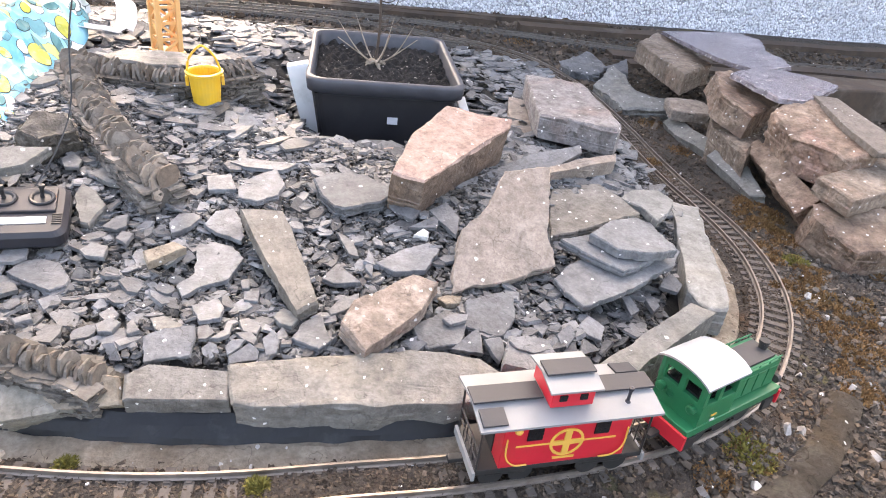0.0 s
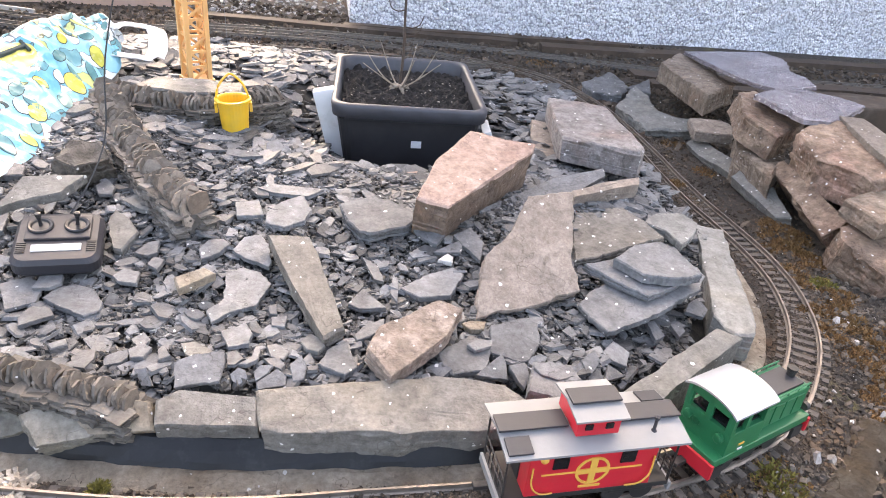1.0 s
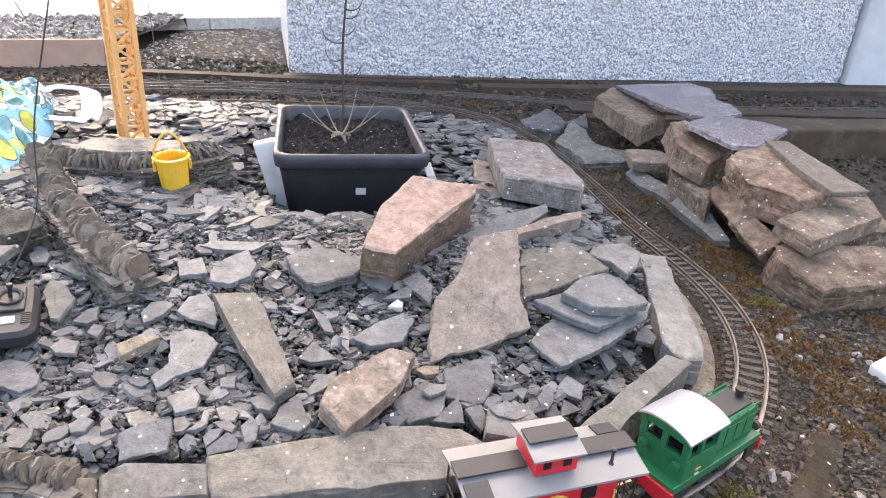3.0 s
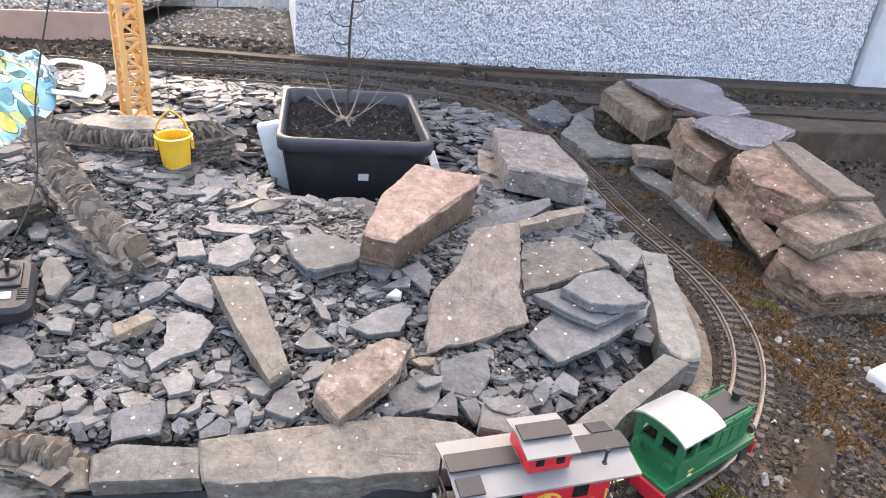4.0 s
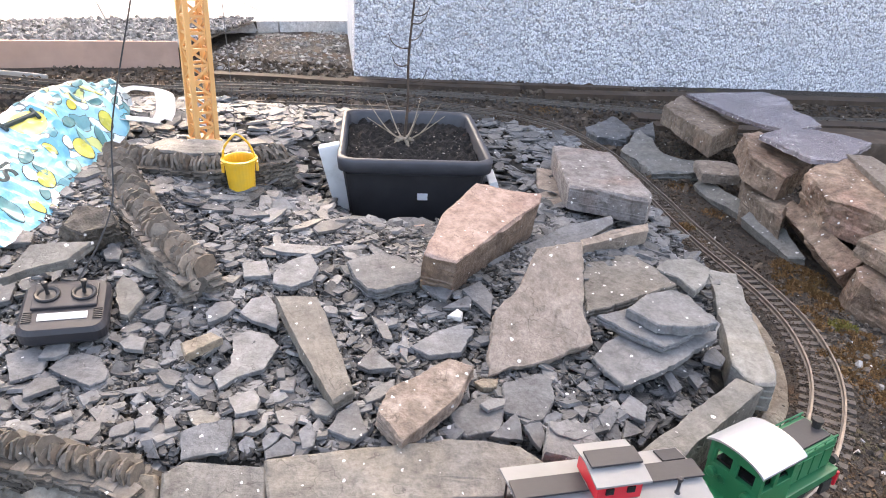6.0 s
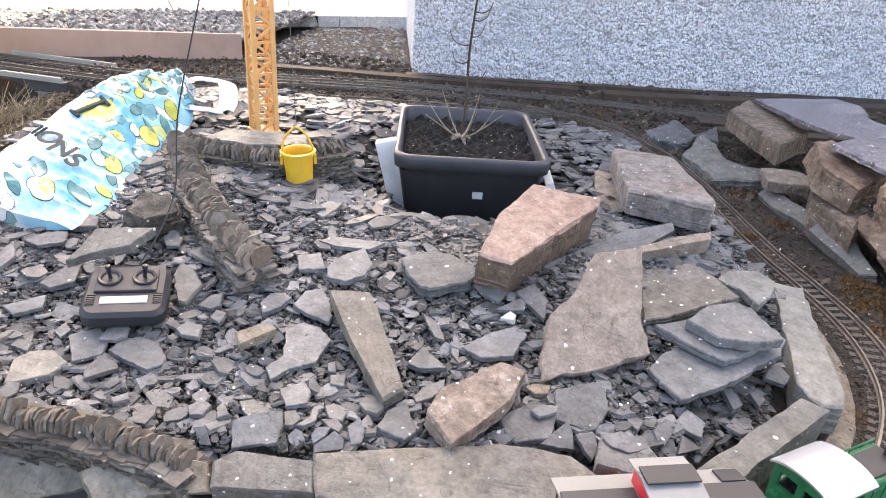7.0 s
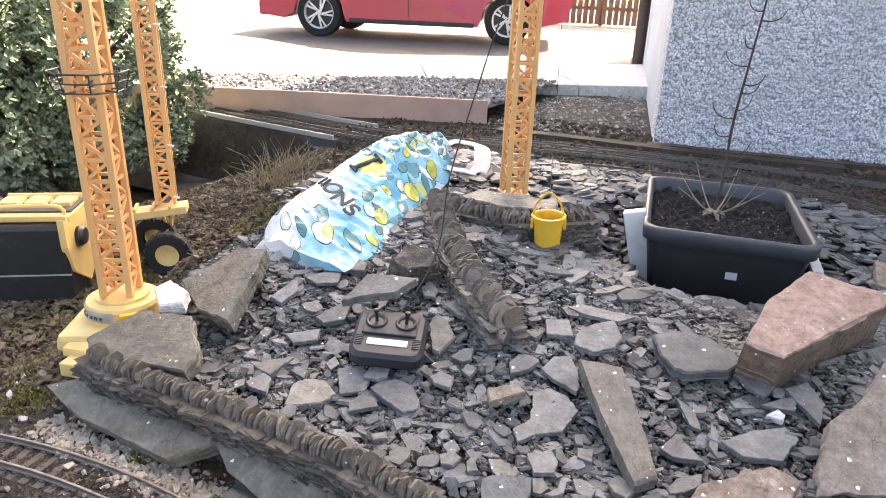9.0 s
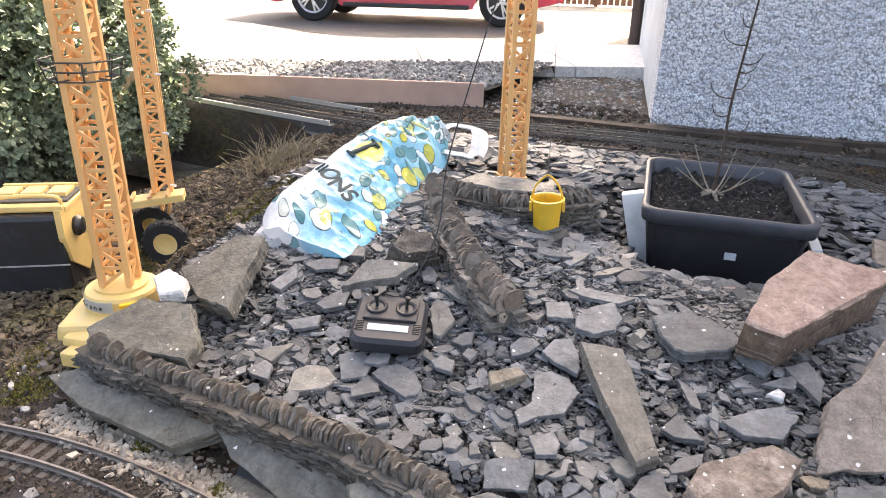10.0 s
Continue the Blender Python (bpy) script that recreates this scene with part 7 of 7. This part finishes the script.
# ---- post, white frame and fence beyond the path ----
BROWN = plain_material("dark_brown_post", (0.06, 0.035, 0.028), 0.5, 0.0, 0.2, 10.0)
tagged(part("downpipe", add_rod(bmesh.new(), (-1.335, 5.69, -0.05), (-1.335, 5.69, 2.6), 0.045, sides=16), BROWN), "dark brown round downpipe beside the path", "downpipe")
tagged(part("door_frame", box((0.13, 0.1, 2.6), pose(-1.19, 5.56, 1.25, 0, 0, 14), 0.008), WHITE_FOAM), "white painted frame post beside the house", "frame")
FENCE = plain_material("brown_fence_board", (0.17, 0.1, 0.06), 0.85, 0.0, 0.4, 10.0)
fence = thing("fence", pose(-4.9, 14.6, -0.215, 0, 0, 14), "brown wooden slatted fence at the back of the drive", "fence")
for k in range(22):
    part("slat", box((0.1, 0.02, 1.3), pose(-0.6 + 0.125 * k, 0, 0.68), 0.004), FENCE, fence)
for z in (0.35, 1.05):
    part("rail", box((2.8, 0.04, 0.08), pose(0.72, 0.03, z), 0.004), FENCE, fence)
for x in (-0.6, 0.72, 2.05):
    part("post", box((0.09, 0.09, 1.4), pose(x, 0.08, 0.7), 0.005), FENCE, fence)


# ---- evergreen bush ----
def leaf_material(name, dark, light, tip):
    m, n, l, b = shader(name, 0.8)
    rnd = n.new("ShaderNodeNewGeometry").outputs["Random Per Island"]
    co = place(n, l, False)
    base = mixed(n, l, rnd, dark, light)
    base = mixed(n, l, ramp(n, l, noise_of(n, l, co, 9.0, 3.0), 0.5, 0.75), base, tip)
    l.new(base, b.inputs["Base Color"])
    return m


NEEDLE = leaf_material("evergreen_leaf", (0.08, 0.11, 0.065), (0.24, 0.29, 0.18), (0.37, 0.41, 0.28))


def bush(at, size, count, label, seed):
    base = thing("evergreen_bush", pose(*at), label, "bush")
    r = random.Random(seed)
    bm = bmesh.new()
    ends = []
    for k in range(12):
        a, e = 2.4 * k, r.uniform(0.2, 1.2)
        end = Vector((math.cos(a) * math.cos(e) * size[0], math.sin(a) * math.cos(e) * size[1], math.sin(e) * size[2])) * r.uniform(0.7, 0.95)
        ends.append(end)
        tube(bm, curve_points([(0, 0, -0.3), tuple(end * 0.4 + Vector((0, 0, -0.05))), tuple(end)], 0.06), lambda u: 0.03 - 0.022 * u)
    part("limb", bm, BARK, base)
    verts, faces = [], []
    clumps = []
    for k in range(150):
        a, e = r.uniform(0, 6.3), math.asin(r.uniform(-0.55, 1.0))
        q = Vector((math.cos(a) * math.cos(e) * size[0], math.sin(a) * math.cos(e) * size[1], math.sin(e) * size[2]))
        clumps.append((q * r.uniform(0.72, 1.04), r.uniform(0.05, 0.11)))
    for k in range(count):
        c, w = clumps[r.randrange(len(clumps))]
        d = Vector((r.gauss(0, 1), r.gauss(0, 1), r.gauss(0.25, 1))).normalized()
        p = c + d * w * r.uniform(0.45, 1.05)
        out = (d + Vector((0, 0, 0.5)) + c.normalized() * 0.6).normalized()
        u = out.orthogonal().normalized()
        u.rotate(Matrix.Rotation(r.uniform(0, 6.3), 3, out))
        v = out.cross(u)
        long, wide = r.uniform(0.018, 0.032), r.uniform(0.005, 0.0085)
        for s in range(4):
            t = (u * math.cos(1.57 * s) + v * math.sin(1.57 * s))
            axis = (out * 0.8 + t * 0.75).normalized()
            w2 = axis.cross(out).normalized() * wide
            k0 = len(verts)
            verts += [p, p + axis * long * 0.5 + w2, p + axis * long, p + axis * long * 0.5 - w2]
            faces.append((k0, k0 + 1, k0 + 2, k0 + 3))
    crown = mesh_object("crown", verts, faces, NEEDLE, base)
    return base


bush((-2.8, 1.75, 0.12), (0.56, 0.5, 0.62), 17000, "dense dark green evergreen bush beside the tracks", 31)
bush((-3.0, 1.3, 0.15), (0.75, 0.5, 0.6), 16000, "dark evergreen bush behind the toy crane truck", 32)

# ---- dry grass on the bank ----
rnd = random.Random(77)
for cx, cy, n in ((-1.78, 1.74, 26), (-1.66, 1.86, 20), (-1.84, 1.98, 18), (-1.56, 1.62, 14)):
    tuft = thing("grass_tuft", pose(cx, cy, land(cx, cy)), "tuft of dry straw-coloured grass stalks on the bank", "grass", "grass tufts")
    bm = bmesh.new()
    for k in range(5 * n):
        x, y = rnd.gauss(0, 0.05), rnd.gauss(0, 0.05)
        dx, dy, h = rnd.gauss(0, 0.05), rnd.gauss(0, 0.05), rnd.uniform(0.03, 0.12)
        tube(bm, [Vector((x, y, -0.01)), Vector((x + dx * 0.4, y + dy * 0.4, h * 0.6)), Vector((x + dx, y + dy, h))], lambda u: 0.0013 - 0.0007 * u, 4)
    part("stalk_clump", bm, STRAW, tuft)


# ---- liner and cement along the front of the bed ----
DIRTY_CONCRETE = stone_material("dirty_concrete", (0.11, 0.09, 0.07), (0.25, 0.22, 0.18), (0.14, 0.1, 0.06), 0.1, 0.95, False, 150.0, False, 0.9)
LINER = plain_material("black_pond_liner", (0.035, 0.037, 0.042), 0.45, 0.0, 0.4, 18.0, (0.12, 0.12, 0.12), 0.5, False)
CEMENT = stone_material("sandy_cement", (0.34, 0.28, 0.215), (0.56, 0.49, 0.4), (0.24, 0.18, 0.12), 0.15, 0.95, False, 150.0, False, 0.9)


def strip(name, line, rows, material, seed):
    """A crumpled band that follows a line; rows: (across, height) pairs."""
    bm = bmesh.new()
    made = []
    for i, p in enumerate(line):
        d = line[min(i + 1, len(line) - 1)] - line[max(i - 1, 0)]
        side = Vector((-d.y, d.x, 0)).normalized()
        made.append([bm.verts.new(p + side * (a + 0.004 * noise.noise(p * 19 + Vector((k * 3.1, seed, 0)))) + Vector((0, 0, h + 0.003 * noise.noise(p * 27 + Vector((seed, k * 2.3, 0)))))) for k, (a, h) in enumerate(rows)])
    for p, q in zip(made, made[1:]):
        for k in range(len(rows) - 1):
            bm.faces.new((p[k], p[k + 1], q[k + 1], q[k]))
    bmesh.ops.solidify(bm, geom=bm.faces, thickness=0.003)
    return part(name, bm, material)


front = curve_points([(-0.66, 0.503), (-0.5, 0.5), (-0.31, 0.51), (-0.14, 0.538), (0.05, 0.58), (0.2, 0.635)], 0.012)
tagged(strip("pond_liner", front, [(0.022, -0.008), (0.028, 0.002), (0.036, 0.013), (0.046, 0.024), (0.075, 0.03)], LINER, 1), "creased black pond liner under the edging stones", "liner", kind="structure")
tagged(strip("cement_strip", front, [(-0.016, -0.022), (-0.01, -0.012), (0.004, -0.006), (0.018, -0.003), (0.026, -0.004), (0.034, -0.012)], CEMENT, 2), "rough sandy cement strip between rail and liner", "cement", kind="structure")
curb = curve_points([(0.38, 0.545), (0.47, 0.6), (0.555, 0.69), (0.62, 0.79)], 0.012)
tagged(strip("concrete_edge", curb, [(-0.02, -0.05), (-0.018, -0.012), (-0.002, -0.008), (0.014, -0.01), (0.03, -0.016), (0.04, -0.03)], DIRTY_CONCRETE, 3), "broken curved concrete edge beside the track", "concrete", kind="structure")
inner = curve_points([(0.36, 0.76), (0.43, 0.83), (0.48, 0.92), (0.51, 1.02), (0.525, 1.13), (0.515, 1.24)], 0.012)
tagged(strip("cement_strip", inner, [(-0.018, -0.02), (-0.012, -0.01), (0.002, -0.007), (0.018, -0.008), (0.03, -0.02)], CEMENT, 4), "brown cement strip inside the track curve", "cement", kind="structure")
tagged(part("foam_block", box((0.07, 0.09, 0.05), pose(0.835, 0.95, -0.02, 3, -10, 25), 0.006), WHITE_FOAM), "white foam block lying on the gravel", "foam block")

# ---- loose slates on the bed ----
SHAPES = []
for k in range(16):
    r = random.Random(300 + k)
    n = r.randint(4, 7)
    long = r.uniform(0.45, 0.9) if k < 11 else r.uniform(0.25, 0.4)
    outline = [(0.5 * math.cos(a) * r.uniform(0.75, 1.1), 0.5 * long * math.sin(a) * r.uniform(0.75, 1.1)) for a in (2 * math.pi * (i + r.uniform(-0.25, 0.25)) / n for i in range(n))]
    size = 0.055 if k < 11 else 0.085
    me = rock_mesh([(x * size, y * size) for x, y in outline], r.uniform(0.003, 0.006), 400 + k)
    me.materials.append(STONE["slate"] if k != 8 else STONE["greybrown"])
    SHAPES.append(me)
rnd = random.Random(17)
placed = []
tries = 0
while len(placed) < 260 and tries < 20000:
    tries += 1
    x, y = rnd.uniform(-1.02, 0.48), 0.6 + 1.5 * rnd.random() ** 1.4
    z = mound(x, y)
    near = 0.034 if y < 1.1 else 0.045
    if z < 0.02 or any((x - a) ** 2 + (y - b) ** 2 < near ** 2 for a, b in placed) or (-0.42 < x < 0.02 and 1.42 < y < 1.96) or covered(x, y, 1.5):
        continue
    placed.append((x, y))
    bedded = -0.56 < x < -0.1 and 1.08 < y < 1.62
    me = SHAPES[rnd.randrange(11, 16)] if bedded else SHAPES[rnd.randrange(0, 12)]
    slope = Vector(((mound(x + 0.02, y) - mound(x - 0.02, y)) / 0.04, (mound(x, y + 0.02) - mound(x, y - 0.02)) / 0.04, 0))
    turn = Vector((-slope.x, -slope.y, 1)).to_track_quat("Z", "Y").to_matrix().to_4x4()
    spin = rnd.gauss(-38, 12) if bedded else rnd.uniform(0, 360)
    ob = new("loose_slate", me)
    ob.matrix_world = Matrix.Translation((x, y, z + rnd.uniform(0.004, 0.009))) @ turn @ pose(0, 0, 0, rnd.gauss(0, 5), rnd.gauss(0, 5), spin) @ Matrix.Scale(rnd.uniform(0.85, 1.4) if y > 1.15 else rnd.uniform(0.45, 0.85), 4)
    tagged(ob, "loose broken slate lying on the slate bed", "slate", "loose slates")


# ---- slate chips ----
GRAVEL = stone_material("mixed_gravel", (0.05, 0.041, 0.033), (0.18, 0.153, 0.127), (0.12, 0.083, 0.055), 0.08, 0.9, True, 200.0, False)
LITTER = stone_material("dry_litter", (0.065, 0.05, 0.036), (0.21, 0.165, 0.115), (0.15, 0.13, 0.06), 0.0, 0.95, True, 200.0, False)
def chips(name, count, where, size, flat, material, label, seed, tilt=18.0, category="slate chips", sides=(4, 7), sink=0.3):
    """Many small broken flakes as one mesh; where() gives a place and the ground's height there, or None."""
    rnd = random.Random(seed)
    verts, faces = [], []
    tries = 0
    while count > 0 and tries < 400000:
        tries += 1
        spot = where(rnd)
        if spot is None:
            continue
        count -= 1
        sunk = 0.006 if category.startswith("slate") and covered(spot[0], spot[1], 0.9) else 0.0
        r = min(size[1], size[0] * math.exp(abs(rnd.gauss(0, 0.78))))
        k = rnd.randint(*sides)
        t = max(0.0012, r * rnd.uniform(*flat))
        long = rnd.uniform(0.38, 1.0)
        m = pose(spot[0], spot[1], spot[2] + t * (0.5 - sink) + r * 0.12 - sunk, rnd.gauss(0, tilt), rnd.gauss(0, tilt), rnd.uniform(0, 360))
        a0, base = rnd.uniform(0, 7), len(verts)
        ring = [(r * w * math.cos(a), r * long * w * math.sin(a)) for a, w in ((a0 + 2 * math.pi * (i + rnd.uniform(-0.3, 0.3)) / k, rnd.uniform(0.62, 1.15)) for i in range(k))]
        s = rnd.uniform(0.8, 1.0)
        verts += [m @ Vector((x * s, y * s, t / 2)) for x, y in ring] + [m @ Vector((x, y, -t / 2)) for x, y in ring]
        faces.append(tuple(base + i for i in range(k)))
        faces += [(base + k + i, base + k + (i + 1) % k, base + (i + 1) % k, base + i) for i in range(k)]
    ob = mesh_object(name, verts, faces, material)
    return tagged(ob, label, category, kind="stuff")


def on_bed(lo, hi):
    def where(rnd):
        x, y = rnd.uniform(*lo), rnd.uniform(*hi)
        z = mound(x, y)
        return (x, y, z) if z > 0.012 or (z > -0.04 and y < 1.6 and y > 1.2) else None
    return where


chips("slate_grit", 34000, on_bed((-1.1, 0.55), (0.56, 1.4)), (0.0028, 0.009), (0.2, 0.6), DARK_CHIP, "dark slate grit between the larger slates", 2, 25.0, "slate grit", (4, 5), 0.6)
chips("slate_chips", 8600, on_bed((-1.1, 0.55), (0.56, 1.3)), (0.0045, 0.021), (0.1, 0.26), CHIP, "heap of small broken blue-grey slate chips", 3, 12.0, sides=(4, 7))
chips("slate_chips", 5200, on_bed((-1.2, 0.55), (1.2, 2.2)), (0.008, 0.036), (0.07, 0.2), CHIP, "spread of broken blue-grey slate pieces round the planter", 4, 10.0, sides=(4, 7))


def near_track(lo, hi, keep=1.0, clear=0.047):
    def where(rnd):
        x, y = rnd.uniform(*lo), rnd.uniform(*hi)
        z = land(x, y)
        if rnd.random() > keep or mound(x, y) > max(z, -0.045) + 0.01 or (clear and y < 2.7 and off_track(x, y) < clear):
            return None
        return (x, y, z)
    return where


def in_track(rnd):
    p = ALONG_LOOP[rnd.randrange(len(ALONG_LOOP))]
    x, y = p[0] + rnd.gauss(0, 0.03), p[1] + rnd.gauss(0, 0.03)
    return (x, y, max(-0.0135, land(x, y)))


chips("ballast_grit", 16000, in_track, (0.002, 0.0046), (0.4, 0.9), GRIT, "fine brown ballast grit between the sleepers", 16, 30.0, "grit", (4, 4), 0.7)
chips("grit", 6000, near_track((-1.3, 1.0), (0.3, 0.75)), (0.0022, 0.0085), (0.4, 0.9), GRIT, "loose brown grit and small stones beside the track", 5, 30.0, "grit", (4, 5))
chips("grit", 7000, near_track((0.3, 1.1), (0.6, 2.6)), (0.0022, 0.0085), (0.4, 0.9), GRIT, "loose brown grit and small stones round the curve", 6, 30.0, "grit", (4, 5))
chips("grit", 11000, near_track((-1.9, 2.2), (1.9, 3.3)), (0.0045, 0.018), (0.4, 0.9), GRIT, "loose dark grit round the back tracks", 7, 30.0, "grit", (4, 5))
chips("gravel", 9000, near_track((0.35, 1.1), (0.45, 1.3), 1.0, 0.06), (0.002, 0.008), (0.4, 0.9), GRAVEL, "mixed grey gravel outside the track curve", 15, 35.0, "gravel", (5, 6))
chips("pebbles", 9000, on_bank, (0.007, 0.02), (0.5, 0.9), PEBBLE, "pale pebbles on the gravel bank", 8, 40.0, "pebbles", (5, 6))
chips("cement_crumbs", 2600, lambda r: (lambda x, y: (x, y, land(x, y)))(r.uniform(-1.02, -0.45), r.gauss(0.495, 0.018)), (0.0022, 0.009), (0.4, 0.9), CEMENT, "crumbled pale cement between the rail and the slabs", 19, 30.0, "cement crumbs", (4, 5))
chips("pebbles", 260, near_track((-1.3, 0.95), (0.3, 1.1)), (0.004, 0.012), (0.5, 0.9), PEBBLE, "scattered white pebbles beside the track", 9, 40.0, "pebbles", (5, 6))
def on_left(rnd):
    x, y = rnd.uniform(-1.85, -0.98), rnd.uniform(0.55, 2.3)
    h, z = mound(x, y), land(x, y)
    if h > z and x > -1.12 and y < 1.9:
        return None
    return (x, y, max(h - 0.005, z)) if off_track(x, y) > 0.05 else None


chips("dry_litter", 30000, on_left, (0.0035, 0.016), (0.08, 0.25), LITTER, "dry brown leaf and twig litter on the bank", 10, 25.0, "litter", (4, 4))


# ---- moss ----
MOSS = leaf_material("moss", (0.1, 0.088, 0.015), (0.24, 0.21, 0.045), (0.17, 0.12, 0.03))


RUST_MOSS = leaf_material("rust_moss", (0.09, 0.045, 0.016), (0.24, 0.13, 0.045), (0.15, 0.09, 0.03))


def moss(name, spots, count, label, seed, material=MOSS):
    """Cushions of short upright blades."""
    r = random.Random(seed)
    verts, faces = [], []
    for k in range(count):
        cx, cy, w = spots[r.randrange(len(spots))]
        a, d = r.uniform(0, 6.3), w * math.sqrt(r.random()) * (0.75 + 0.4 * r.random())
        x, y = cx + d * math.cos(a), cy + d * math.sin(a)
        if mound(x, y) > max(land(x, y), -0.045) + 0.02 and x > -1.1:
            continue
        h = 0.003 + 0.008 * max(0.0, 1 - (d / w) ** 2) * r.uniform(0.4, 1.2)
        z = max(land(x, y), mound(x, y) - 0.007) - 0.002
        u = r.uniform(0, 6.3)
        dx, dy = 0.0026 * math.cos(u), 0.0026 * math.sin(u)
        k0 = len(verts)
        verts += [(x - dx, y - dy, z + 0.3 * h), (x + dx, y + dy, z + 0.3 * h), (x + r.uniform(-0.006, 0.006), y + r.uniform(-0.006, 0.006), z + h)]
        faces.append((k0, k0 + 1, k0 + 2))
    ob = mesh_object(name, verts, faces, material)
    return tagged(ob, label, "moss", kind="stuff")


rnd = random.Random(5)
curve_spots = [(0.73 - 0.09 * rnd.random(), y, rnd.uniform(0.012, 0.035)) for y in np.arange(0.8, 1.5, 0.015)] + [(0.43, 0.655, 0.05), (0.37, 0.6, 0.035), (0.6, 1.75, 0.04), (0.56, 1.95, 0.05), (0.1, 2.4, 0.06), (0.25, 2.25, 0.05), (0.45, 2.5, 0.1), (0.2, 2.75, 0.08), (0.5, 1.62, 0.03)]
moss("moss", curve_spots + [(0.7 + 0.03 * k, 0.95 - 0.04 * k, 0.05) for k in range(8)] + [(0.62 + rnd.uniform(0, 0.3), rnd.uniform(0.7, 1.4), rnd.uniform(0.015, 0.045)) for k in range(30)], 30000, "rust-brown moss beside the track curve", 51, RUST_MOSS)
moss("moss", [(0.43, 0.65, 0.04), (0.7, 1.2, 0.03), (0.1, 2.4, 0.05), (0.5, 2.5, 0.06)], 4000, "yellow-green moss cushions beside the track", 53)
left_spots = [(-1.3 + rnd.gauss(0, 0.06), 1.1 + rnd.gauss(0, 0.12), rnd.uniform(0.03, 0.07)) for k in range(22)] + [(-1.38 + rnd.gauss(0, 0.06), 1.22 + rnd.gauss(0, 0.12), rnd.uniform(0.03, 0.06)) for k in range(18)] + [(-1.17 + rnd.gauss(0, 0.04), 1.05 + 0.03 * k, rnd.uniform(0.03, 0.06)) for k in range(16)] + [(-1.1, 0.52, 0.05), (-1.16, 0.58, 0.06), (-0.82, 0.508, 0.022), (-0.66, 0.497, 0.02), (-0.38, 0.498, 0.012), (-0.17, 0.5, 0.014), (-1.25, 0.62, 0.06), (-1.3, 0.5, 0.05)]
moss("moss", left_spots, 40000, "yellow-green moss on the bank and beside the rails", 52)
